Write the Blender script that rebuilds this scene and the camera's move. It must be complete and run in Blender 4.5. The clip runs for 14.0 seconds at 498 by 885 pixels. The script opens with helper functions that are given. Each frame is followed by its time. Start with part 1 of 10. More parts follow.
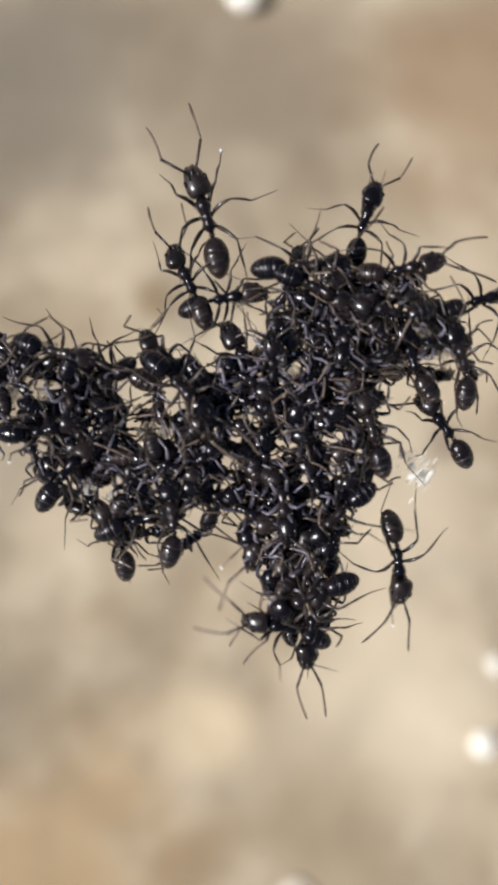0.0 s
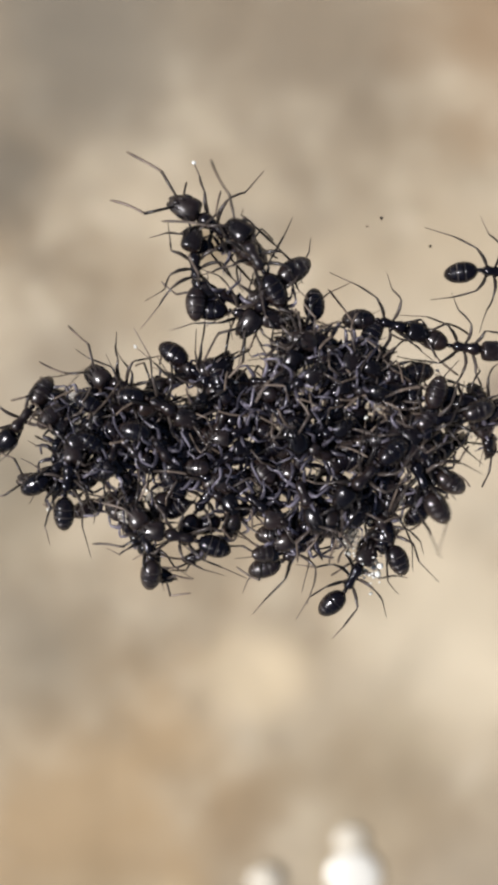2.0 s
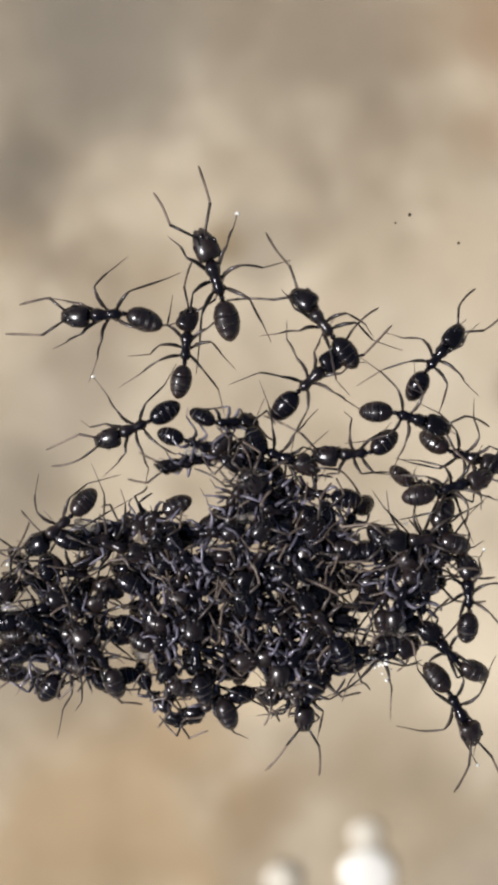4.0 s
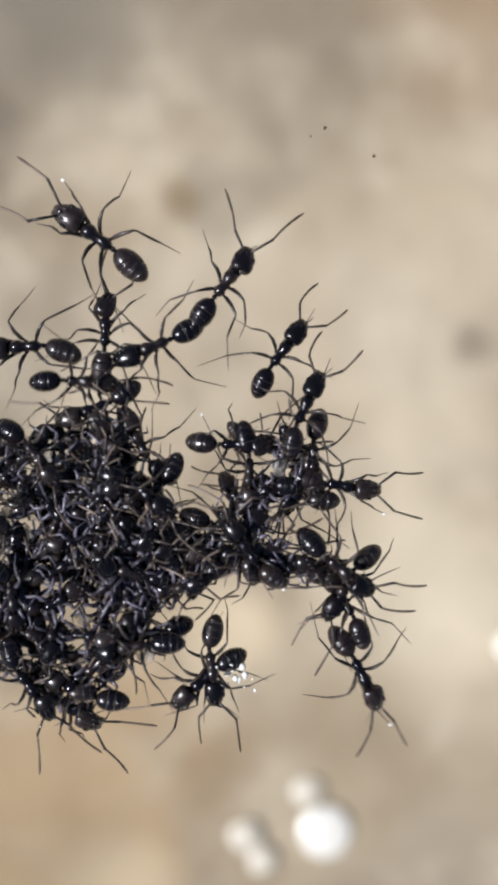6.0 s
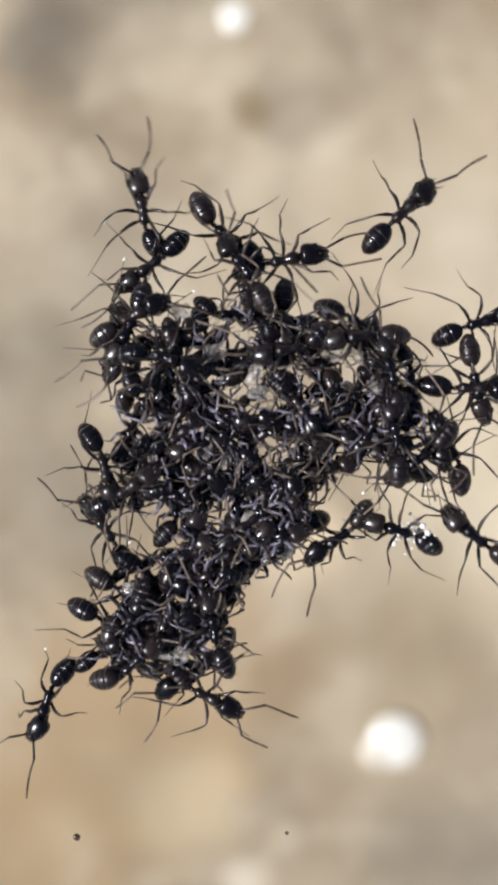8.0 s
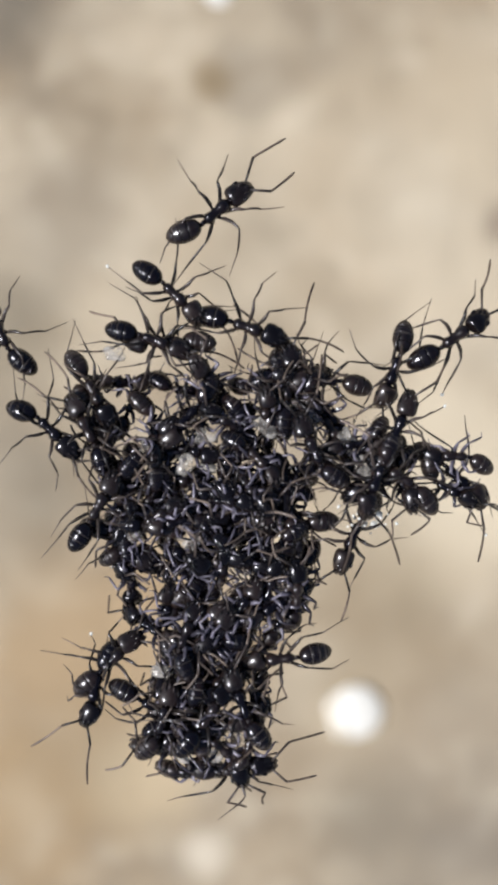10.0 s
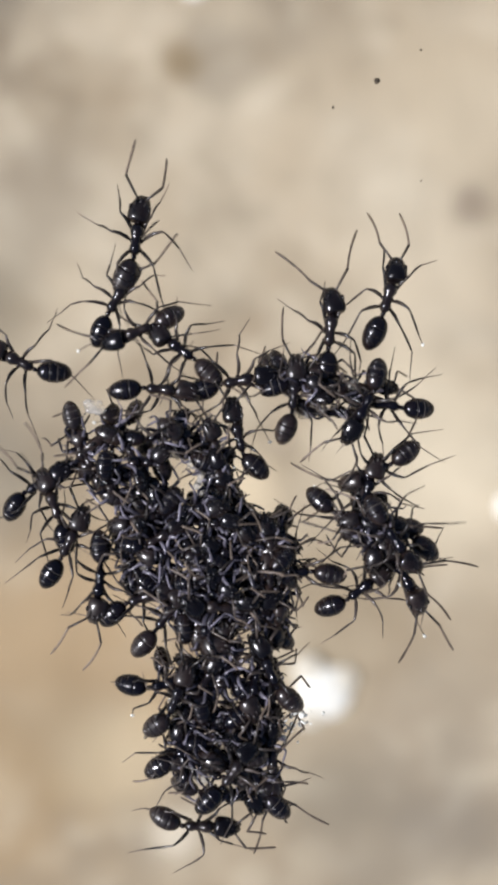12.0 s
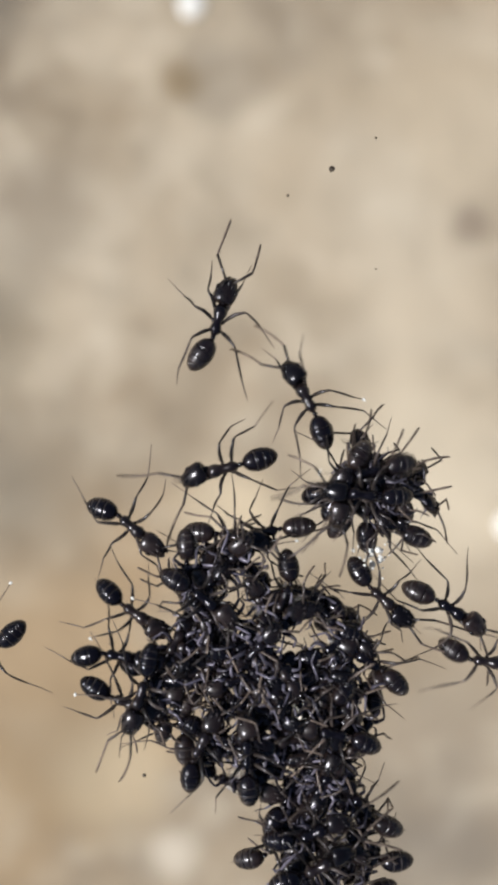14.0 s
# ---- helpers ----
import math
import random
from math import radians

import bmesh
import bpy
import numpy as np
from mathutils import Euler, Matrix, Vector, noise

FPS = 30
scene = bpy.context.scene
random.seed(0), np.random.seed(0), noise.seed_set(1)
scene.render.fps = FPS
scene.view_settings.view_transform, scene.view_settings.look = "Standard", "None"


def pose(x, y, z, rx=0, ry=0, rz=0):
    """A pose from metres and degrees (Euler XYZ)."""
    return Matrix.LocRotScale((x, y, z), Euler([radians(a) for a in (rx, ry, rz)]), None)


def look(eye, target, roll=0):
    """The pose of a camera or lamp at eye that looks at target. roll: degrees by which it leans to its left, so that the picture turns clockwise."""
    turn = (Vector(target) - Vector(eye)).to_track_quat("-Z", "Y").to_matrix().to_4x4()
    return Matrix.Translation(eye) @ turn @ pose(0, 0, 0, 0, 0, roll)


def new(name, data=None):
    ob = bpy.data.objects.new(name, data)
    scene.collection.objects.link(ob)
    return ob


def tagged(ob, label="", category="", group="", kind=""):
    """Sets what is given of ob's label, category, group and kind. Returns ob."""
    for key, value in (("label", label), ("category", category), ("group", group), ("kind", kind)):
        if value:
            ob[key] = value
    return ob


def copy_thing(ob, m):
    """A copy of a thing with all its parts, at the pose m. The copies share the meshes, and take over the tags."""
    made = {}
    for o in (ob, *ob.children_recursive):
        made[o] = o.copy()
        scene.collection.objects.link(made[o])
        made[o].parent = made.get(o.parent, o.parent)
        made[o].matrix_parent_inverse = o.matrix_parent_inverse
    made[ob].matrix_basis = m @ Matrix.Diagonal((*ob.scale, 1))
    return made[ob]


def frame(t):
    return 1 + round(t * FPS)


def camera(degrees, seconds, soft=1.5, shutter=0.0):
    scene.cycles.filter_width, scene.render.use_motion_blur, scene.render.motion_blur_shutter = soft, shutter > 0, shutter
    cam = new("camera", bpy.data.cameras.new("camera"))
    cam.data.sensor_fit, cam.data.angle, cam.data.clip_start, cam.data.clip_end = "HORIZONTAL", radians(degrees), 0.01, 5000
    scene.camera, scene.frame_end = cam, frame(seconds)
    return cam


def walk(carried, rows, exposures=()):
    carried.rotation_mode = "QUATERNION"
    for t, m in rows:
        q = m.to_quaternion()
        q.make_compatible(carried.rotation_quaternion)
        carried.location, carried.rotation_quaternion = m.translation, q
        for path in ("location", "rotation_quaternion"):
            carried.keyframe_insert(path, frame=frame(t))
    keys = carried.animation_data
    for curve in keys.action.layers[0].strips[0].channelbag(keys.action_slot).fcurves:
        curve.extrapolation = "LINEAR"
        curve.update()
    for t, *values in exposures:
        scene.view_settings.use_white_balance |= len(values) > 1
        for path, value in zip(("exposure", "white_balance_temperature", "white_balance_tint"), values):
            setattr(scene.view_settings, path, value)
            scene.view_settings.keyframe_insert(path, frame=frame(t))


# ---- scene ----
# A raft of ants afloat on shallow water, seen straight from above at close range.
MM = 0.001
HEIGHT = 0.040          # lens above the water
BED = -0.040            # bed under the water
cam = camera(25.35, 14.0, soft=3.9, shutter=0.3)
cam.data.dof.use_dof, cam.data.dof.focus_distance, cam.data.dof.aperture_fstop = True, HEIGHT - 0.0008, 52.0
walk(cam, [(0, pose(0.00694, 0.01143, HEIGHT)), (0.5, pose(0.00612, 0.01163, HEIGHT)), (1, pose(0.00408, 0.01192, HEIGHT)), (1.5, pose(0.00461,
           0.01053, HEIGHT)), (2, pose(0.00306, 0.00755, HEIGHT)), (2.5, pose(0.00176, 0.00840, HEIGHT)), (2.7, pose(0.00265, 0.00795,
           HEIGHT)), (4.8, pose(0.00175, 0.00740, HEIGHT)), (5, pose(0.00315, 0.00739, HEIGHT)), (5.5, pose(0.00449, 0.00592, HEIGHT)), (6,
           pose(0.00510, 0.00429, HEIGHT)), (6.5, pose(0.00020, 0.00367, HEIGHT)), (7, pose(-0.00143, 0.00245, HEIGHT)), (7.5, pose(0.00000,
           0.00000, HEIGHT)), (8, pose(0.00000, -0.00224, HEIGHT)), (8.5, pose(0.00041, -0.00327, HEIGHT)), (9, pose(0.00082, -0.00265,
           HEIGHT)), (9.2, pose(0.00143, -0.00347, HEIGHT)), (11.3, pose(0.00363, -0.00461, HEIGHT)), (11.5, pose(0.00396, -0.00429,
           HEIGHT)), (12, pose(0.00510, -0.00571, HEIGHT)), (12.5, pose(0.00380, -0.00624, HEIGHT)), (13, pose(0.00069, -0.00682, HEIGHT)),
           (13.5, pose(0.00441, -0.00494, HEIGHT)), (14, pose(0.00514, -0.00433, HEIGHT))],
     exposures=((0, -0.02, 6600, 10), (0.5, -0.03, 6700, 10), (1, -0.12, 6570, 10), (1.5, -0.04, 6580, 10), (2.7, 0.0, 6560, 10), (5, -0.03, 6500, 10), (5.5, 0.0, 6400, 10), (6, 0.0, 6240, 10), (6.5, -0.17, 6440, 10), (7.1, -0.03, 6430, 10), (7.6, 0.03, 6420, 10), (9.2, 0.05, 6380, 10), (11.4, 0.06, 6180, 10), (12, 0.05, 6280, 10), (12.5, -0.05, 6300, 10), (13, -0.09, 6450, 10), (13.5, -0.06, 6420, 10), (14, -0.09, 6380, 10)))

# ---- daylight ----
SUN_TILT, SUN_FROM = 42, 190     # degrees from the zenith; bearing from +x
sun_way = Vector((math.sin(radians(SUN_TILT)) * math.cos(radians(SUN_FROM)),
                  math.sin(radians(SUN_TILT)) * math.sin(radians(SUN_FROM)), math.cos(radians(SUN_TILT))))
world = bpy.data.worlds.new("daylight")
scene.world = world
world.use_nodes = True
sky = world.node_tree.nodes.new("ShaderNodeTexSky")
sky.sky_type, sky.sun_disc = "NISHITA", False
sky.sun_elevation, sky.sun_rotation = radians(90 - SUN_TILT), radians(90 - SUN_FROM)
world.node_tree.links.new(sky.outputs[0], world.node_tree.nodes["Background"].inputs[0])
world.node_tree.nodes["Background"].inputs[1].default_value = 0.046
sun = new("sun", bpy.data.lights.new("sun", "SUN"))
sun.data.energy, sun.data.angle, sun.data.color = 5.0, radians(11), (1.0, 0.95, 0.88)
sun.matrix_world = look(sun_way, (0, 0, 0))
scene.view_settings.exposure = 0.0


# ---- materials ----
class Nodes:
    """A small builder for node materials."""

    def __init__(self, name):
        self.mat = bpy.data.materials.new(name)
        self.mat.use_nodes = True
        self.tree = self.mat.node_tree
        self.bsdf = self.tree.nodes["Principled BSDF"]
        self.coord = self.tree.nodes.new("ShaderNodeTexCoord")

    def put(self, socket, value):
        if isinstance(value, bpy.types.NodeSocket):
            self.tree.links.new(value, socket)
        else:
            socket.default_value = value

    def node(self, kind, *values, **props):
        n = self.tree.nodes.new(kind)
        for key, value in props.items():
            setattr(n, key, value)
        for i, value in enumerate(values):
            if value is not None:
                self.put(n.inputs[i], value)
        return n

    def noise(self, scale, detail=4, rough=0.55, vector=None):
        n = self.node("ShaderNodeTexNoise")
        self.put(n.inputs["Vector"], vector or self.coord.outputs["Object"])
        n.inputs["Scale"].default_value, n.inputs["Detail"].default_value, n.inputs["Roughness"].default_value = scale, detail, rough
        return n.outputs[0]

    def math(self, operation, a, b=0.5):
        return self.node("ShaderNodeMath", a, b, operation=operation).outputs[0]

    def ramp(self, value, lo, hi, to_lo=0.0, to_hi=1.0):
        return self.node("ShaderNodeMapRange", value, lo, hi, to_lo, to_hi, interpolation_type="SMOOTHSTEP").outputs[0]

    def mix(self, factor, a, b):
        n = self.tree.nodes.new("ShaderNodeMix")
        n.data_type = "RGBA"
        for socket, value in ((n.inputs[0], factor), (n.inputs[6], a), (n.inputs[7], b)):
            self.put(socket, (*value, 1) if isinstance(value, tuple) and len(value) == 3 else value)
        return n.outputs[2]

    def bump(self, value, strength, distance):
        n = self.tree.nodes.new("ShaderNodeBump")
        n.inputs["Strength"].default_value, n.inputs["Distance"].default_value = strength, distance
        self.put(n.inputs["Height"], value)
        self.put(self.bsdf.inputs["Normal"], n.outputs[0])

    def done(self, colour, rough, specular=0.5, metal=0.0):
        self.put(self.bsdf.inputs["Base Color"], (*colour, 1) if isinstance(colour, tuple) else colour)
        self.put(self.bsdf.inputs["Roughness"], rough)
        self.bsdf.inputs["Specular IOR Level"].default_value, self.bsdf.inputs["Metallic"].default_value = specular, metal
        return self.mat


def chitin(name, dark, light, rough, speckle, bloom=0.0):
    """Horny shell: near black, browner in patches, finely pitted; bloom gives some of them a broad dull sheen."""
    n = Nodes(name)
    rand = n.node("ShaderNodeObjectInfo").outputs["Random"]
    blotch = n.ramp(n.math("ADD", n.noise(900, 3), n.math("MULTIPLY", rand, 0.35)), 0.5, 0.95)
    fine = n.noise(9000, 3)
    n.bump(fine, speckle, 0.00002)
    if bloom:
        n.put(n.bsdf.inputs["Coat Weight"], n.math("MULTIPLY", n.ramp(rand, 0.25, 0.95, 0.0, bloom), n.ramp(n.noise(2200, 3), 0.35, 0.7, 0.35, 1.0)))
        n.bsdf.inputs["Coat Roughness"].default_value = 0.46
    n.bsdf.inputs["Specular Tint"].default_value = (0.86, 0.88, 1.0, 1)      # reflections tinted blue, standing in for bluer light from the sky
    return n.done(n.mix(blotch, dark, light), n.ramp(fine, 0.25, 0.75, rough - 0.05, rough + 0.06), 0.5)


SHELL = chitin("black_shell", (0.0036, 0.0030, 0.0052), (0.021, 0.012, 0.010), 0.18, 0.10, 0.9)
SHELL_HEAD = chitin("black_head_shell", (0.004, 0.0033, 0.0042), (0.023, 0.014, 0.012), 0.21, 0.16, 0.9)
LEG = chitin("brown_leg_shell", (0.012, 0.010, 0.009), (0.082, 0.066, 0.060), 0.30, 0.15)
# lit copy of the leg shell: the sky's lavender sheen sits in its colour
SHEEN_LEG = chitin("painted_sheen_leg_shell", (0.026, 0.024, 0.034), (0.205, 0.192, 0.258), 0.24, 0.15, 0.8)
TIP = chitin("pale_brown_tips", (0.050, 0.037, 0.029), (0.205, 0.160, 0.132), 0.38, 0.15)
EYE = chitin("eye_facets", (0.010, 0.009, 0.010), (0.020, 0.018, 0.018), 0.2, 0.6)
MEMBRANE = chitin("pale_membrane", (0.010, 0.008, 0.008), (0.090, 0.078, 0.074), 0.26, 0.1)


def bed_material():
    """Silt and stone under the water: tan, ochre and grey in soft patches."""
    n = Nodes("silty_stone")
    patch, mottle, grain = n.noise(55, 3), n.noise(160, 3, 0.5), n.noise(1400, 4)
    colour = n.mix(n.ramp(patch, 0.34, 0.66), (0.340, 0.274, 0.201), (0.469, 0.400, 0.314))
    colour = n.mix(n.ramp(mottle, 0.36, 0.74, 0.0, 0.6), colour, (0.568, 0.510, 0.424))
    colour = n.mix(n.ramp(n.noise(90, 2), 0.52, 0.70, 0.0, 0.5), colour, (0.254, 0.225, 0.190))
    colour = n.mix(n.ramp(n.noise(330, 2, 0.4), 0.46, 0.76, 0.0, 0.36), colour, (0.249, 0.200, 0.146))
    colour = n.mix(n.ramp(n.noise(280, 2, 0.4, n.node("ShaderNodeVectorMath", n.coord.outputs["Object"], (3.1, 1.7, 0.4)).outputs[0]), 0.48, 0.76, 0.0, 0.42), colour, (0.650, 0.590, 0.497))
    # soft patches of other colour: x, y and reach in mm, how strong, colour
    for x, y, reach, strength, tone in (
            (-9.0, -20.0, 17, 0.75, (0.406, 0.290, 0.171)), (-10.0, 39.5, 6, 0.5, (0.165, 0.150, 0.132)), (-8.6, 37.0, 15, 0.85, (0.215, 0.193, 0.165)),
            (8.0, 37.0, 15, 0.85, (0.255, 0.213, 0.168)), (24.0, 37.0, 13, 0.7, (0.304, 0.212, 0.137)),
            (17.0, -7.0, 11, 0.85, (0.67, 0.60, 0.49)), (17.5, 5.0, 9, 0.7, (0.62, 0.55, 0.45)), (16.0, 13.0, 8, 0.5, (0.62, 0.56, 0.47)),
            (19.5, 19.0, 9, 0.75, (0.558, 0.480, 0.375)), (21.6, 16.8, 6.5, 0.9, (0.54, 0.47, 0.375)), (21.1, 11.6, 2.3, 0.55, (0.150, 0.112, 0.098)),
            (0.2, 21.6, 2.4, 0.75, (0.213, 0.157, 0.088)), (3.6, -9.4, 5.0, 0.75, (0.690, 0.590, 0.444)),
            (15.7, -13.1, 4.5, 0.45, (0.690, 0.610, 0.487)), (11.5, -31.0, 6, 0.6, (0.254, 0.225, 0.180)),
            (2.2, -20.0, 4.5, 0.6, (0.274, 0.200, 0.127)), (-12.5, -8.0, 10, 0.7, (0.254, 0.220, 0.175)),
            (-14.6, 26.6, 5, 0.8, (0.18, 0.16, 0.135)), (-14.5, 4.0, 8, 0.5, (0.27, 0.24, 0.19)), (9.0, 17.0, 10, 0.15, (0.507, 0.435, 0.341)),
            (19.0, -27.0, 9, 0.3, (0.45, 0.41, 0.36)), (13.5, -34.0, 8, 0.55, (0.25, 0.22, 0.185)), (-4.3, -28.5, 6, 0.7, (0.629, 0.520, 0.370)),
            (9.5, -23.0, 5.5, 0.6, (0.507, 0.440, 0.346)), (11.0, -17.0, 9, 0.7, (0.30, 0.24, 0.168)), (-10.5, 12.0, 8, 0.45, (0.25, 0.225, 0.195)), (-9.0, -27.0, 7.0, 0.3, (0.26, 0.225, 0.17)), (-0.4, -34.0, 2.6, 0.7, (0.66, 0.61, 0.54)), (20.5, -34.0, 6.0, 0.6, (0.24, 0.215, 0.19)), (-16.0, -32.0, 9, 0.6, (0.376, 0.265, 0.146))):
        place = n.node("ShaderNodeVectorMath", n.coord.outputs["Object"], (x * MM, y * MM, BED), operation="DISTANCE")
        edge = n.math("ADD", place.outputs["Value"], n.math("MULTIPLY", n.math("SUBTRACT", mottle, 0.5), reach * 0.9 * MM))
        colour = n.mix(n.ramp(edge, reach * MM, reach * 0.15 * MM, 0.0, strength), colour, tone)
    colour = n.mix(n.ramp(grain, 0.5, 0.8, 0.0, 0.12), colour, (0.227, 0.188, 0.141))
    n.bump(n.noise(500, 3), 0.2, 0.0006)
    return n.done(colour, 0.75, 0.3)


def water_material(name="clear_water", ior=1.33, rough=0.02):
    n = Nodes(name)
    gloss = n.node("ShaderNodeBsdfGlossy")
    gloss.inputs["Roughness"].default_value = rough
    clear = n.node("ShaderNodeBsdfTransparent", (0.985, 0.99, 0.985, 1))
    fresnel = n.node("ShaderNodeFresnel", ior)
    both = n.node("ShaderNodeMixShader", fresnel.outputs[0], clear.outputs[0], gloss.outputs[0])
    n.put(n.tree.nodes["Material Output"].inputs[0], both.outputs[0])
    return n.mat


def glint_veil_material():
    """A pale veil painting in glints between ants; half of what lies below shows."""
    n = Nodes("painted_glint_veil")
    n.bump(n.noise(3600, 2), 0.5, 0.0001)
    n.done(n.mix(n.noise(2600, 3), (0.34, 0.32, 0.31), (0.58, 0.56, 0.54)), 0.14, 0.6)
    clear = n.node("ShaderNodeBsdfTransparent", (0.985, 0.99, 0.985, 1))
    veil = n.node("ShaderNodeMixShader", n.ramp(n.noise(1500, 3), 0.35, 0.65, 0.10, 0.65), clear.outputs[0], n.bsdf.outputs[0])
    n.put(n.tree.nodes["Material Output"].inputs[0], veil.outputs[0])
    return n.mat


def quartz(name, tone, shade, metal=0.0, rough=0.22):
    n = Nodes(name)
    n.bump(n.noise(900, 4), 0.3, 0.0003)
    return n.done(n.mix(n.ramp(n.noise(500, 3), 0.4, 0.75), tone, shade), rough, 0.5, metal)


BED_MAT, WATER = bed_material(), water_material()
SPOT_WHITE = quartz("bright_spot_white", (0.93, 0.94, 0.95), (0.85, 0.86, 0.88))
# white base colour paints in the glare that an air bubble mirrors
SILVER = quartz("bright_air_bubble", (0.96, 0.975, 0.99), (0.94, 0.96, 0.98), 0.0, 0.4)
shine = SILVER.node_tree.nodes["Principled BSDF"].inputs
shine["Coat Weight"].default_value, shine["Coat Roughness"].default_value, shine["Coat IOR"].default_value = 1.0, 0.36, 2.0
DULL = quartz("dull_air_bubble", (0.72, 0.69, 0.64), (0.62, 0.59, 0.54))
GLINT_VEIL = glint_veil_material()
BUBBLE = quartz("bubble_film", (0.86, 0.88, 0.88), (0.72, 0.72, 0.68))
GRIT = quartz("dark_grit", (0.05, 0.04, 0.03), (0.13, 0.10, 0.07))


# ---- mesh helpers ----
def mesh_of(name, bm, material, smooth=True):
    data = bpy.data.meshes.new(name)
    bmesh.ops.recalc_face_normals(bm, faces=bm.faces)
    for f in bm.faces:
        f.smooth = smooth
    bm.to_mesh(data)
    bm.free()
    data.materials.append(material)
    return data


def part(name, data, parent, m=Matrix(), label=""):
    ob = tagged(new(name, data), label)
    ob.parent, ob.matrix_basis = parent, m
    return ob


def lathe(profile, wide=1.0, tall=1.0, sag=0.0, sides=16):
    """A body along x: profile of (x, radius) in mm, flattened by wide and tall, its middle line sagging."""
    bm = bmesh.new()
    rings = []
    for x, r in profile:
        drop = -sag * x * x
        rings.append([bm.verts.new((x * MM, r * wide * math.cos(a) * MM, (r * tall * math.sin(a) + drop) * MM))
                      for a in (2 * math.pi * k / sides for k in range(sides))])
    for lower, upper in zip(rings, rings[1:]):
        for k in range(sides):
            bm.faces.new((lower[k], lower[(k + 1) % sides], upper[(k + 1) % sides], upper[k]))
    for ring in (rings[0], rings[-1]):
        bm.faces.new(ring)
    return bm


def tube(bm, points, radii, sides=7):
    """A jointed limb through points (mm) with a radius at each."""
    points = [Vector(p) for p in points]
    rings = []
    for i, p in enumerate(points):
        way = (points[min(i + 1, len(points) - 1)] - points[max(i - 1, 0)]).normalized()
        side = way.cross(Vector((0, 0, 1)))
        side = side.normalized() if side.length > 0.05 else Vector((0, 1, 0))
        up = side.cross(way).normalized()
        rings.append([bm.verts.new((p + (side * math.cos(a) + up * math.sin(a)) * radii[i]) * MM)
                      for a in (2 * math.pi * k / sides for k in range(sides))])
    for lower, upper in zip(rings, rings[1:]):
        for k in range(sides):
            bm.faces.new((lower[k], lower[(k + 1) % sides], upper[(k + 1) % sides], upper[k]))
    bm.faces.new(rings[0])
    bm.faces.new(rings[-1])
    return bm


# ---- the ant's shared meshes; x points to the head ----
def head_mesh():
    """Broad and flat, widest behind the eyes, narrowing to the mouth, hollowed at the nape."""
    bm = lathe([(-0.42, 0.10), (-0.49, 0.24), (-0.47, 0.36), (-0.39, 0.435), (-0.24, 0.468), (-0.06, 0.460), (0.12, 0.425), (0.28, 0.370),
                (0.42, 0.305), (0.52, 0.225), (0.57, 0.10)], 0.90, 0.60, 0.14, 18)
    for side in (-1, 1):                       # raised brow plates above the feelers
        tube(bm, [(0.36, 0.12 * side, 0.16), (0.20, 0.17 * side, 0.245), (0.04, 0.17 * side, 0.265)], [0.02, 0.045, 0.02], 8)
    tube(bm, [(0.44, 0, 0.12), (0.30, 0, 0.20), (0.18, 0, 0.24)], [0.07, 0.08, 0.03], 8)   # shield over the mouth
    return mesh_of("head", bm, SHELL_HEAD)


def thorax_mesh():
    """A round front, a pinched middle and a low sloping hump behind, on a thin neck."""
    bm = lathe([(0.66, 0.05), (0.62, 0.15), (0.54, 0.235), (0.42, 0.290), (0.29, 0.288), (0.17, 0.235), (0.07, 0.190), (-0.03, 0.178), (-0.13, 0.196),
                (-0.26, 0.228), (-0.38, 0.226), (-0.47, 0.180), (-0.53, 0.12), (-0.56, 0.06)], 0.92, 1.04, 0.16, 14)
    tube(bm, [(0.56, 0, -0.04), (0.66, 0, 0.0), (0.74, 0, 0.02)], [0.13, 0.095, 0.085], 9)
    for side in (-1, 1):                       # the leg sockets under the flanks
        for x in (0.34, 0.02, -0.30):
            tube(bm, [(x, 0.10 * side, -0.10), (x - 0.02, 0.21 * side, -0.20)], [0.12, 0.07], 7)
    return mesh_of("thorax", bm, SHELL)


def petiole_mesh():
    bm = tube(bmesh.new(), [(0.14, 0, 0), (0.05, 0, 0.03), (-0.04, 0, 0.03), (-0.14, 0, 0)], [0.055, 0.085, 0.085, 0.06], 9)
    tube(bm, [(0.0, 0, 0.0), (0.01, 0, 0.14), (0.0, 0, 0.22)], [0.10, 0.10, 0.05], 8)   # upright scale
    return mesh_of("petiole", bm, SHELL)


def gaster_radius(u):
    """An egg: full in front, narrowing to a blunt tip 1.5 mm behind the waist."""
    return 0.440 * max(math.sin(math.pi * min(1, (u + 0.03) / 1.535) ** 0.90), 0.0) ** 0.46


def gaster_mesh():
    """Four plates that overlap like a telescope, narrowing to the tip; starts at 0 and runs backwards."""
    rows, ends = [], (0.0, 0.52, 0.88, 1.18, 1.50)
    for j in range(4):
        a, b = ends[j], ends[j + 1]
        for i in range(5):
            u = a + (b - a) * i / 4
            lift = 0.010 if (i == 4 and j < 3) else 0.0
            rows.append((-0.90 * u - 0.001 * i, max(gaster_radius(u) + lift, 0.02)))
        if j < 3:
            rows.append((-0.90 * b - 0.012, gaster_radius(b) - 0.018))
    return mesh_of("gaster", lathe(rows, 0.98, 0.86, 0.06, 20), SHELL)


def band_mesh(u, width):
    """The pale rim of a plate."""
    rows = [(-0.90 * u + width * k, gaster_radius(u - width * k) + lift) for k, lift in ((1.0, 0.0), (0.9, 0.009), (0.45, 0.011), (0.0, 0.013), (-0.25, -0.004))]
    return mesh_of("band", lathe(rows, 0.98, 0.86, 0.06, 20), MEMBRANE)


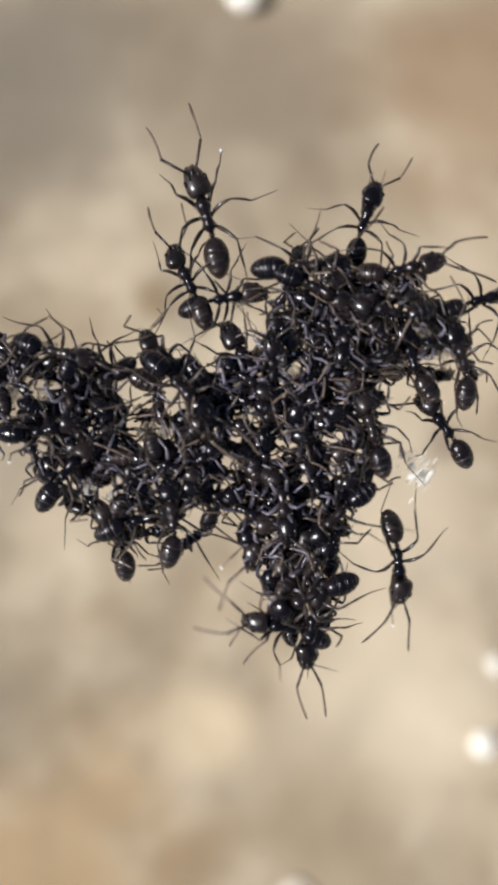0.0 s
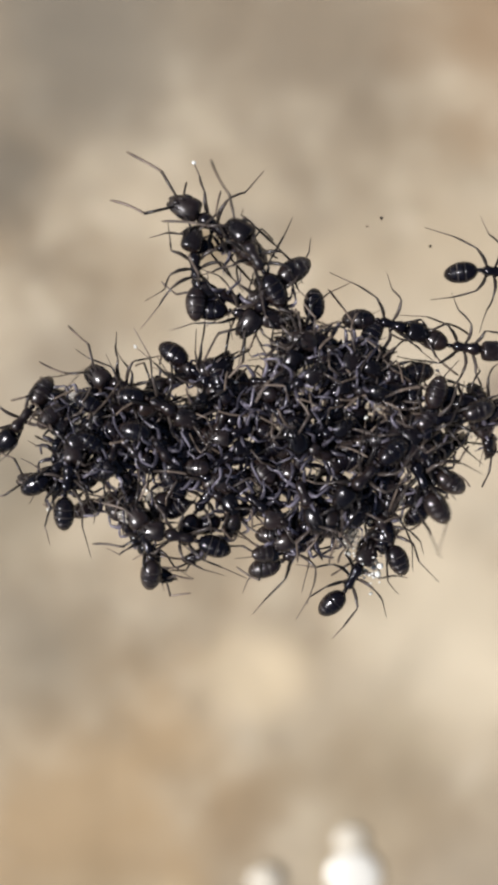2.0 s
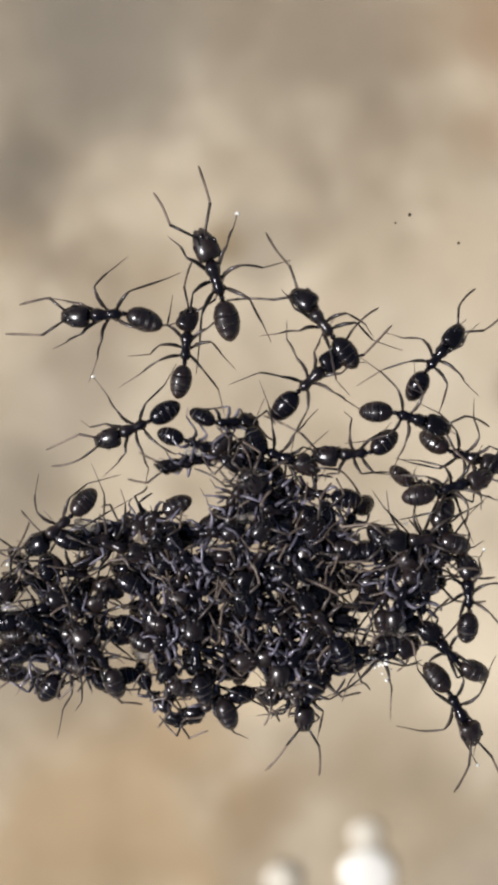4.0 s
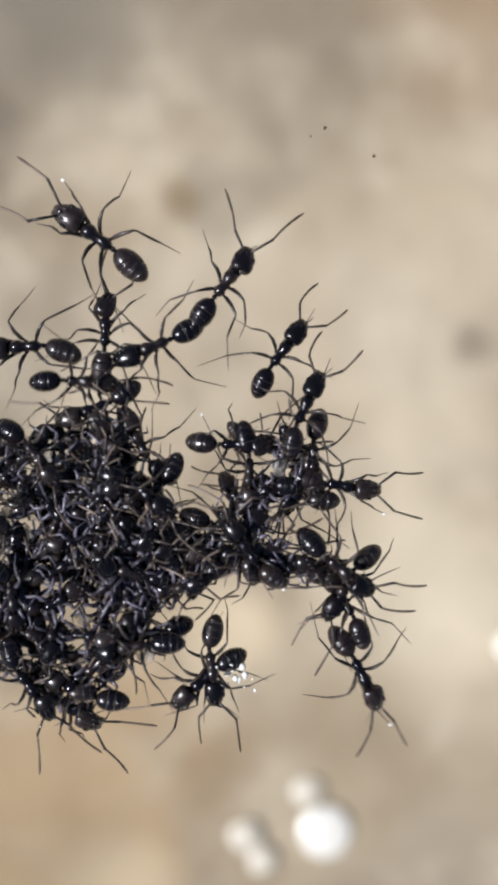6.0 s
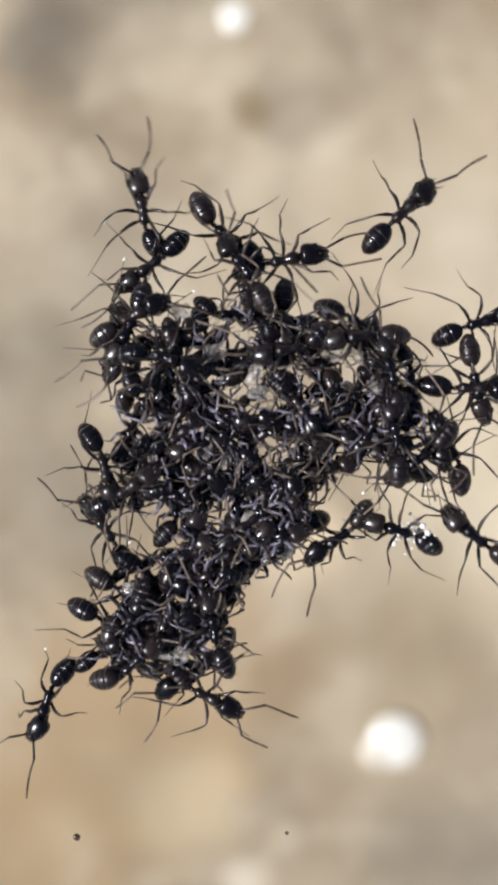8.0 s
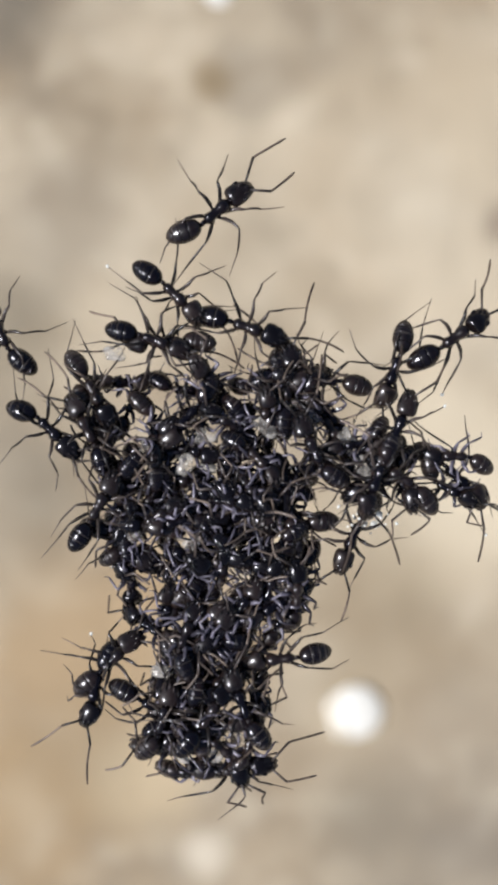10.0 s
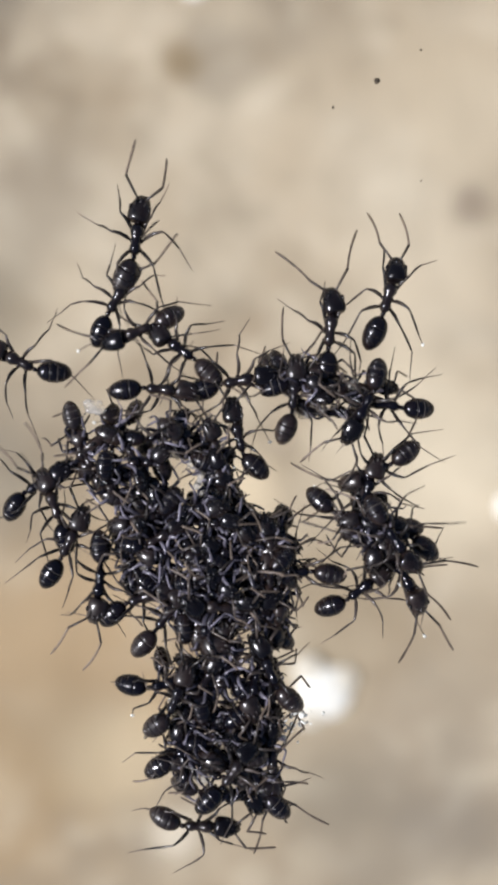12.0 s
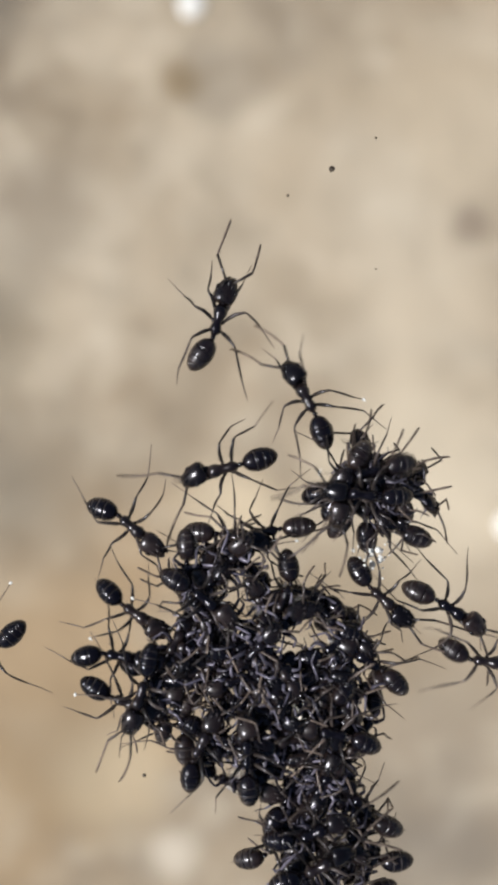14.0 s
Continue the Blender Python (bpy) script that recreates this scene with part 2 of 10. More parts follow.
def eye_mesh():
    bm = bmesh.new()
    bmesh.ops.create_uvsphere(bm, u_segments=10, v_segments=7, radius=0.105 * MM)
    bmesh.ops.scale(bm, vec=(1.25, 0.6, 1.0), verts=bm.verts)
    return mesh_of("eye", bm, EYE)


def mandible_mesh(side):
    bm = tube(bmesh.new(), [(0, 0, 0), (0.10, 0.05 * side, -0.01), (0.19, 0.0, -0.03), (0.24, -0.08 * side, -0.04)], [0.05, 0.065, 0.05, 0.012], 7)
    return mesh_of("mandible", bm, LEG)


def antenna_meshes(side, elbow, reach, curl):
    """A long first joint, and a bent whip of many short beads."""
    knee = Vector((elbow[0], elbow[1] * side, 0.12))
    scape = tube(bmesh.new(), [Vector((0, 0, 0)), knee * 0.5, knee], [0.042, 0.052, 0.055], 7)
    points, radii = [knee * 0.97], [0.045]
    for i in range(1, 10):
        u = i / 9
        points.append(knee + Vector(((reach[0]) * u, (reach[1] * u + curl * u * u) * side, -0.35 * u)))
        radii.append(0.038 + 0.008 * (i % 2) + 0.008 * u - (0.025 if i == 9 else 0))
    return mesh_of("antenna", scape, LEG), mesh_of("flagellum", tube(bmesh.new(), points, radii, 7), TIP)


def leg_meshes(side, hip, knee, ankle, foot, in_heap=False):
    """Thigh and shin, and the thin pale foot of many joints."""
    hip, knee, ankle, foot = [Vector((p[0], p[1] * side, p[2])) for p in (hip, knee, ankle, foot)]
    k, a, f = knee - hip, ankle - hip, foot - hip
    bow = Vector((0.05, -0.02 * side, 0.06))
    points = [Vector((0, 0, 0)), k * 0.12, k * 0.3 + bow * 0.7, k * 0.6 + bow, k * 0.95, k + (a - k) * 0.07, k + (a - k) * 0.35 + bow * 0.5, k + (a - k) * 0.7 + bow * 0.6, k + (a - k) * 0.96, a]
    bm = tube(bmesh.new(), points, [r * (1.25 if in_heap else 0.98) for r in (0.082, 0.054, 0.080, 0.074, 0.048, 0.032, 0.044, 0.046, 0.034, 0.026)], 7)
    for i in range(5):                          # spurs and short bristles along the shin
        p = k + (a - k) * (0.2 + 0.17 * i)
        tube(bm, [p, p + Vector((0.03 * (i % 2 * 2 - 1), 0.04 * side, 0.11))], [0.010, 0.003], 4)
    toe = [a + (f - a) * u + Vector((0, 0, -0.05 * math.sin(math.pi * u))) for u in (0.0, 0.3, 0.32, 0.52, 0.54, 0.72, 0.74, 0.97, 1.0)]
    tarsus = tube(bmesh.new(), toe, [0.030, 0.023, 0.026, 0.019, 0.022, 0.016, 0.019, 0.013, 0.009], 6)
    # legs in the heap take the paler copy with the painted sky sheen
    return mesh_of("leg", bm, SHEEN_LEG if in_heap else LEG), mesh_of("foot", tarsus, SHEEN_LEG if in_heap else TIP)


def bead_mesh():
    bm = bmesh.new()
    bmesh.ops.create_uvsphere(bm, u_segments=12, v_segments=8, radius=0.07 * MM)
    bmesh.ops.scale(bm, vec=(1.2, 0.9, 0.5), verts=bm.verts)
    return mesh_of("water_bead", bm, BUBBLE)


BEAD = bead_mesh()
HEAD, THORAX, PETIOLE, GASTER, EYEBALL = head_mesh(), thorax_mesh(), petiole_mesh(), gaster_mesh(), eye_mesh()
BANDS = [band_mesh(0.52, 0.035), band_mesh(0.88, 0.055), band_mesh(1.18, 0.05)]
JAW = {s: mandible_mesh(s) for s in (-1, 1)}
HIPS = ((0.32, 0.16, 0.58), (0.02, 0.15, 0.55), (-0.30, 0.16, 0.55))
OPEN_LEGS = (((0.95, 0.70, 0.92), (1.55, 1.15, 0.34), (1.95, 1.75, 0.04)),
             ((0.05, 1.05, 1.00), (-0.15, 1.85, 0.36), (-0.35, 2.60, 0.04)),
             ((-0.95, 0.85, 1.02), (-1.75, 1.55, 0.40), (-2.65, 2.20, 0.04)))
TUCKED_LEGS = (((0.82, 0.58, 0.98), (1.20, 0.42, 0.45), (1.28, 0.66, 0.16)),
               ((0.12, 0.80, 1.04), (-0.38, 1.05, 0.50), (-0.30, 1.34, 0.20)),
               ((-0.72, 0.66, 1.05), (-1.35, 0.62, 0.60), (-1.58, 0.90, 0.26)))


def ant(seed, tucked, head_turn, tail_turn, tail_dip, label, gather=0.0):
    """One worker ant standing on z = 0: head with eyes, jaws and feelers, thorax, waist, gaster and six legs, drawn in by gather."""
    rng = random.Random(seed)
    base = tagged(new("ant"), label, "ant", "ants of the raft")
    high = 0.78
    part("thorax", THORAX, base, pose(0, 0, high * MM))
    head = part("head", HEAD, base, pose(1.13 * MM, 0, (high + 0.02) * MM) @ pose(0, 0, 0, 0, 10 + rng.uniform(-6, 12), head_turn))
    for side in (-1, 1):
        part("eye", EYEBALL, head, pose(0.02 * MM, 0.355 * side * MM, 0.11 * MM))
        part("mandible", JAW[side], head, pose(0.42 * MM, 0.12 * side * MM, -0.10 * MM, 0, 10, 0))
        shape = (0.74 + rng.uniform(-.12, .12), 0.52 + rng.uniform(-.2, .2)) if not tucked else (0.45, 0.75)
        whip = (1.62 + rng.uniform(-.4, .1), 0.38 + rng.uniform(-.6, .4)) if not tucked else (0.75, rng.uniform(-.7, .5))
        scape, whip_mesh = antenna_meshes(side, shape, whip, rng.uniform(-.35, .35))
        part("flagellum", whip_mesh, part("antenna", scape, base, head.matrix_basis @ pose(0.30 * MM, 0.13 * side * MM, 0.16 * MM)))
    part("petiole", PETIOLE, base, pose(-0.64 * MM, 0, (high - 0.06) * MM))
    tail = part("gaster", GASTER, base, pose(-0.74 * MM, 0, (high - 0.04) * MM) @ pose(0, 0, 0, 0, -tail_dip, tail_turn))
    for band in BANDS:
        part("band", band, tail)
    for i, joints in enumerate(TUCKED_LEGS if tucked else OPEN_LEGS):
        joints = [tuple(Vector(o).lerp(Vector(c), gather)) for o, c in zip(joints, TUCKED_LEGS[i])]
        for side in (-1, 1):
            swing = rng.uniform(-0.45, 0.45) if not tucked else rng.uniform(-0.6, 0.6)
            c, s = math.cos(swing), math.sin(swing)
            bent = []
            for q, (x, y, z) in enumerate(joints):
                x, y = x - HIPS[i][0], y - HIPS[i][1]
                grow = 0.92 + rng.uniform(-0.12, 0.1)
                x, y = (x * c - y * s) * grow + HIPS[i][0], (x * s + y * c) * grow + HIPS[i][1]
                bent.append(Vector((x, max(y, 0.2), z + rng.uniform(-0.08, 0.12) * (q < 2))))
            if not tucked:                      # bend knee and foot within the spread
                lo, hi = ((-55, 5), (-42, 48), (-12, 42))[i]
                for joint, angle in ((0, rng.uniform(lo, hi)), (1, rng.uniform(-28, 28))):
                    turn = Matrix.Rotation(radians(angle), 3, "Z")
                    for q in range(joint + 1, 3):
                        bent[q] = bent[joint] + turn @ (bent[q] - bent[joint])
            hip = (HIPS[i][0], HIPS[i][1], HIPS[i][2])
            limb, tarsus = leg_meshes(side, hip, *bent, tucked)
            leg = part("leg", limb, base, pose(hip[0] * MM, hip[1] * side * MM, hip[2] * MM))
            part("foot", tarsus, leg)
            if not tucked and rng.random() < 0.05:        # a white bead paints in the water's glint at some feet
                part("water_bead", BEAD, leg, pose((bent[2][0] - hip[0]) * MM, (bent[2][1] - hip[1]) * side * MM, (0.03 - hip[2]) * MM), "white bead standing in for a water glint at the foot")
    return base


# ---- setting: bed and bank, water ----
def ground_mesh():
    """One sheet: a shallow basin, its bank, and the ground beyond."""
    bm = bmesh.new()
    reach = [0.0012 * 1.06 ** i for i in range(0, 190) if 0.0012 * 1.06 ** i < 60] + [60]
    rings, sides = [], 72
    for r in reach:
        up = min(max((r - 0.16) / 0.14, 0), 1)
        z = BED + up * up * (3 - 2 * up) * 0.065
        ring = []
        for k in range(sides):
            a = 2 * math.pi * k / sides
            x, y = r * math.cos(a), r * math.sin(a)
            lump = noise.noise(Vector((x * 90, y * 90, 1))) * 0.0011 + noise.noise(Vector((x * 260, y * 260, 4))) * 0.00035
            lump += noise.noise(Vector((x * 9, y * 9, 7))) * 0.006 * up + noise.noise(Vector((x * 0.6, y * 0.6, 2))) * 0.05 * min(max(r - 0.6, 0), 1)
            ring.append(bm.verts.new((x, y, z + lump)))
        rings.append(ring)
    for lower, upper in zip(rings, rings[1:]):
        for k in range(sides):
            bm.faces.new((lower[k], lower[(k + 1) % sides], upper[(k + 1) % sides], upper[k]))
    bm.faces.new(rings[0])
    return mesh_of("ground", bm, BED_MAT)


tagged(new("ground", ground_mesh()), "tan and grey silty stone bed under clear water", "ground", kind="structure")
surface = bmesh.new()
bmesh.ops.create_circle(surface, cap_ends=True, segments=96, radius=0.26)
tagged(new("water", mesh_of("water", surface, WATER, False)), "clear still shallow water surface carrying the ant raft", "water", kind="structure")


# ---- small things on the bed and on the water ----
def stone(name, seed, size, material, flat, label):
    bm = bmesh.new()
    bmesh.ops.create_icosphere(bm, subdivisions=3, radius=size * MM)
    for v in bm.verts:
        v.co *= 1 + 0.16 * noise.noise(v.co * (700 / size) + Vector((seed, 0, 0))) + 0.05 * noise.noise(v.co * (2200 / size))
        v.co.z *= flat
    return tagged(new(name, mesh_of(name, bm, material)), label, "bubble" if material in (SILVER, DULL) else "pebble", "pale pebbles and bubbles on the bed")


for seed, (x, y, size, material, flat, label) in enumerate((
        (10.5, -23.75, 1.98, SILVER, 0.22, "bright silvery air bubble clinging to the bed"),
        # added pebbles: their white colour paints in glinting spots on the bed
        (23.9, -10.2, 1.05, SPOT_WHITE, 0.6, "small pale pebble standing in for a bright spot on the tan bed"),
        (24.8, -4.6, 0.7, SPOT_WHITE, 0.7, "tiny white stone standing in for a bright spot on the bed"),
        (6.6, 43.6, 1.35, SPOT_WHITE, 0.6, "white pebble standing in for a bright spot on the grey silt"))):
    stone("air_bubble" if material is SILVER else "pebble", seed * 3.7, size, material, flat, label).location = (x * MM, y * MM, BED + size * flat * 0.7 * MM)


def speck(seed, size, label):
    bm = bmesh.new()
    bmesh.ops.create_icosphere(bm, subdivisions=2, radius=size * MM)
    for v in bm.verts:
        v.co *= 1 + 0.35 * noise.noise(v.co * 9000 + Vector((seed, 3, 0)))
        v.co.z *= 0.5
    return tagged(new("speck", mesh_of("speck", bm, GRIT)), label, "speck", "specks on the water")


def bubble_cluster(seed, count, spread, label):
    rng = random.Random(seed)
    base = tagged(new("bubble_cluster"), label, "bubbles")
    for i in range(count):
        r = rng.choice((0.04, 0.05, 0.07, 0.12))
        bm = bmesh.new()
        bmesh.ops.create_uvsphere(bm, u_segments=14, v_segments=9, radius=r * MM)
        part("bubble", mesh_of("bubble", bm, BUBBLE), base, pose(rng.gauss(0, spread) * MM, rng.gauss(0, spread * 1.3) * MM, (r * 0.5 + 1.1 * rng.random() ** 2) * MM))
    return base


def droplet(size, seed):
    """A trapped air bubble, or an uneven-edged pale patch painting in a water glint."""
    bm = bmesh.new()
    bmesh.ops.create_icosphere(bm, subdivisions=3, radius=size * MM)
    film = size > 0.1
    for v in bm.verts:
        if film:
            v.co *= 1 + 0.55 * noise.noise(v.co * (1300 / size) + Vector((seed * 3.1, 0, 0)))
        v.co.x *= 1.4 if film else 1.0
        v.co.z *= 0.35 if film else 0.75
    # this patch carries the glint in its pale colour
    if film:
        return tagged(new("glint_veil", mesh_of("glint_veil", bm, GLINT_VEIL)), "pale veil standing in for water glints between the ants", "water film", "water in the heap")
    return tagged(new("air_bubble", mesh_of("air_bubble", bm, BUBBLE)), "small white air bubble trapped between the ants", "bubble", "bubbles in the heap")


BEADS = [droplet((0.04, 0.29, 0.23, 0.05, 0.33, 0.26)[i % 6], i) for i in range(60)]
FOAM = bubble_cluster(4, 52, 0.34, "cluster of tiny white air bubbles at the raft's edge")
SMALL_BUBBLES = [stone("air_bubble", 41.0 + i, size, DULL, 0.3, "small pale air bubble creeping towards the silvery one") for i, size in enumerate((1.15, 1.25, 1.1))]
# a glint that brightens in place, built as a white disc sliding in
BED_GLINT = stone("air_bubble", 31.0, 1.2, SILVER, 0.2, "white disc standing in for a glint that appears on the bed")

SPECKS = []
for seed, (x, y, size) in enumerate(((8.82, 6.94, 0.11), (7.24, 5.98, 0.05), (10.41, 8.06, 0.05), (10.41, 3.33, 0.035), (-5.22, -17.88, 0.13), (1.37, -16.35, 0.07), (7.84, 15.65, 0.07), (7.33, 15.35, 0.04), (9.61, 14.63, 0.06))):
    SPECKS.append(speck(seed, size, "dark grit speck floating on the water"))
    SPECKS[-1].location = (x * MM, y * MM, 0.02 * MM)

# ---- the ants ----
WALKER = "slender black worker ant with legs spread on the water"
HUDDLED = "black worker ant huddled in the floating heap"
WALKERS = [ant(s, False, h, g, d, WALKER) for s, h, g, d in (
    (1, 8, -6, 4), (2, -12, 10, 8), (3, 4, 24, 10), (4, -6, -22, 6), (5, 18, 4, 12), (6, -20, -8, 2), (7, 0, 14, 16), (8, 12, -14, 8),
    (9, -9, 7, 6), (10, 6, -16, 10), (21, -15, 12, 5), (22, 15, -9, 9))]
HEAPED = [ant(s, True, h, g, d, HUDDLED) for s, h, g, d in (
    (11, 20, 30, 18), (12, -24, -38, 12), (13, 10, -18, 30), (14, -8, 44, 16), (15, 32, 8, 24), (16, -16, -50, 8), (17, 14, 20, 22), (18, -30, 12, 15))]
RIM = "black worker ant clinging to the others at the raft's rim"
CLINGING = [ant(s, False, h, g, d, RIM, 0.65) for s, h, g, d in ((31, 18, 22, 12), (32, -20, -18, 8), (33, 8, -30, 16), (34, -12, 34, 10), (35, 24, -8, 14), (36, -6, 16, 6))]
OUTLYING = WALKERS + [copy_thing(WALKERS[i % len(WALKERS)], Matrix()) for i in range(30 - len(WALKERS))]
OUTLYING += CLINGING + [copy_thing(CLINGING[i % len(CLINGING)], Matrix()) for i in range(36 - 30 - len(CLINGING))]
HEAP = HEAPED + [copy_thing(HEAPED[i % len(HEAPED)], Matrix()) for i in range(120 - len(HEAPED))]


# ---- what moves ----
SWAY = ((0.3, 0.92, -0.21), (1.2, -0.21, -1.33), (5.3, 0.51, -0.10), (6.8, 0.51, -0.10), (7.8, 0.72, -0.31), (12.7, 0.92, -0.92), (13.2, 0.61, -1.02))


def drifted(rows):
    """Rows (seconds, x, y, z in mm, turn) with the raft's sway between them, and more rows where an ant turns fast."""
    out = []
    for (t, x, y, z, turn), b in zip(rows, rows[1:]):
        out.append((t, x, y, z, turn))
        between = {round(s, 2): (dx, dy) for s, dx, dy in SWAY if t < s < b[0]}
        steps = int(abs(b[4] - turn) // 55)
        for k in range(steps):
            s = round(t + (b[0] - t) * (k + 1) / (steps + 1), 2)
            if all(abs(s - q) > 0.06 for q in between):
                near = [(q, d) for q, d in between.items()]
                if near:                        # part of the sway on the way to or from its peak
                    q, d = near[0]
                    part_way = (s - t) / (q - t) if s < q else (b[0] - s) / (b[0] - q)
                    between[s] = (d[0] * part_way, d[1] * part_way)
                else:
                    between[s] = (0, 0)
        for s in sorted(between):
            u = (s - t) / (b[0] - t)
            out.append((s, x + (b[1] - x) * u + between[s][0], y + (b[2] - y) * u + between[s][1], z + (b[3] - z) * u, turn + (b[4] - turn) * u))
    return out + [rows[-1]]


def crawl(index, size, rows):
    """Keys an ant of the raft's rim along its way, with its legs and feelers stepping."""
    thing = OUTLYING[index]
    thing.scale = (size, size, size)
    if size > 1.04:
        tagged(thing, "large slender black worker ant with legs spread wide on open water")
    elif index < 30 and size < 0.93:
        tagged(thing, "small black worker ant clambering along the raft's edge")
    rng = random.Random(100 + index)
    lean, roll = rng.uniform(-5, 5), rng.uniform(-8, 8)
    walk(thing, [(t, pose(x * MM, y * MM, z * MM, roll, lean, turn)) for t, x, y, z, turn in drifted(rows)])
    count = 0
    for limb in [o for o in thing.children if o.name.startswith(("leg", "antenna"))]:
        rest, phase = limb.matrix_basis.copy(), (count % 2) * math.pi + rng.uniform(-0.6, 0.6)
        swing, pace = (11, 5.5) if limb.name.startswith("leg") else (9, 3.1)
        count += 1
        walk(limb, [(t * 0.4, rest @ pose(0, 0, 0, 2 * math.cos(t * 0.4 * pace + phase), 0, swing * math.sin(t * 0.4 * pace + phase))) for t in range(36)])


def veil_lift(t):
    """Raises glint veils and bubbles, in mm: fully from 7 s to 11."""
    return 0.0 if t < 6 or t > 11 else 0.2 * min(1, t - 6)


def huddle(index, size, rows):
    """Keys one ant of the heap."""
    thing = HEAP[index]
    thing.scale = (size, size, size)
    rng = random.Random(1000 + index)
    tip, roll, phase = rng.gauss(0, 18), rng.gauss(0, 38), rng.uniform(0, 6.28)
    if sum(r[3] for r in rows) / len(rows) > 0.7:
        tagged(thing, "black worker ant lying on top of the floating heap")
    elif abs(roll) > 50:
        tagged(thing, "black worker ant tipped onto its side in the floating heap")
    keys = drifted(rows)
    walk(thing, [(t, pose(x * MM, y * MM, z * MM, roll + 5 * math.sin(2.1 * t + phase), tip + 4 * math.cos(1.6 * t + phase),
                          turn + 8 * math.sin(1.1 * t + 2 * phase))) for t, x, y, z, turn in keys])
    for k, limb in enumerate(o for o in thing.children if o.name.startswith(("leg", "antenna"))):
        rest, beat = limb.matrix_basis.copy(), rng.uniform(0, 6.28)
        swing, pace = (7, 4.1) if limb.name.startswith("leg") else (10, 2.7)
        walk(limb, [(t * 0.5, rest @ pose(0, 0, 0, 0, 0, swing * math.sin(t * 0.5 * pace + beat + k))) for t in range(29)])
    if index % 2 == 0 and index // 2 < len(BEADS):
        a, high = 2.1 * index, 0.55 + 0.2 * (index % 4)
        walk(BEADS[index // 2], [(t, pose((x + 0.5 * math.cos(a)) * MM, (y + 0.5 * math.sin(a)) * MM, (high + veil_lift(t)) * MM, 0, 0, 70 * index)) for t, x, y, z, turn in keys])


def motions():
    huddle(0, 0.81, [(0, 9.01, 5.56, 0.5, 52), (0.5, 9.27, 5.81, 0.4, 68), (1, 8.48, 5.79, 0.5, 36), (1.5, 9.09, 5.94, 0.9, 36), (2, 7.86, 5.84, 0.5,
        36), (2.5, 6.02, 4.66, 0.4, 44), (5, 4.66, -1.08, 0.5, 80), (5.5, 4.2, 0.14, 0.7, 72), (6, 3.77, 0.46, 0.2, 8), (6.5, 1.97, -0.52, 0.8, 8),
        (7, 2.97, -0.99, 0.4, 0), (7.5, 3.1, -1.83, 0.5, 0), (8, 3.75, -2.4, 0.6, 0), (8.5, 4.17, -3.54, 0.4, 0), (9, 3.1, -4.98, 0.5, 56), (11.5,
        6.19, -9.93, 0.4, 56), (12, 6.22, -10.03, 0.4, 56), (12.5, 6.4, -10.56, 0.4, 112), (13, 7.25, -11.45, 0.5, 104), (13.5, 8.41, -12.41, 0.4,
        64), (14, 9.45, -13.6, 0.5, 48)])
    huddle(1, 0.78, [(0, 11.76, 14.69, 0.5, -8), (0.5, 11.29, 13.7, 0.4, 16), (1, 9.96, 11.79, 0.6, 8), (1.5, 10.31, 10.18, 0.7, 8), (2, 8.44, 8.77,
        0.3, -56), (2.5, 8.85, 6.14, 0.9, -80), (5, 7.32, 1.09, 0.4, -140), (5.5, 6.82, 0.99, 0.4, -164), (6, 6.58, 0.08, 0.4, -180), (6.5, 4.82,
        -0.81, 0.3, -228), (7, 6.47, 0.35, 0.6, -252), (7.5, 6.5, -0.41, 0.6, -252), (8, 5.56, -1.47, 0.5, -252), (8.5, 5.09, -2.87, 0.4, -204), (9,
        7.12, -3.61, 0.4, -204), (11.5, 11.05, -7.63, 0.4, -156), (12, 9.81, -8.63, 0.3, -156), (12.5, 10.41, -5.46, 0.4, -156), (13, 8.85, -6.25,
        0.4, -220), (13.5, 10.48, -7.4, 0.4, -220), (14, 10.03, -5.87, 0.5, -212)])
    huddle(2, 0.78, [(0, 7, 13.55, 0.8, -37), (0.5, 6.79, 12.57, 0.8, -37), (1, 5.17, 11.54, 0.8, -53), (1.5, 5, 10.37, 0.5, -21), (2, 3.65, 9.6, 0.4,
        3), (2.5, 2.28, 8.32, 0.5, 3), (5, 0.74, 3.02, 0.8, 3), (5.5, 0.08, 3.34, 0.8, 3), (6, -0.73, 2.58, 0.8, 3), (6.5, -2.32, 1.58, 0.8, 3), (7,
        -0.97, 0.87, 0.8, 3), (7.5, -1.54, 0.33, 0.5, 43), (8, -2.08, -0.07, 0.4, 35), (8.5, -1.75, -0.61, 0.8, 35), (9, -1.51, -1.69, 0.5, 35),
        (11.5, 1.42, -6.39, 0.5, 35), (12, 1.52, -6.42, 0.5, 35), (12.5, 0.91, -6.7, 0.3, 35), (13, 1.98, -8.04, 0.4, 35), (13.5, 3.54, -9.27, 0.5,
        11), (14, 3.82, -9.41, 0.4, 51)])
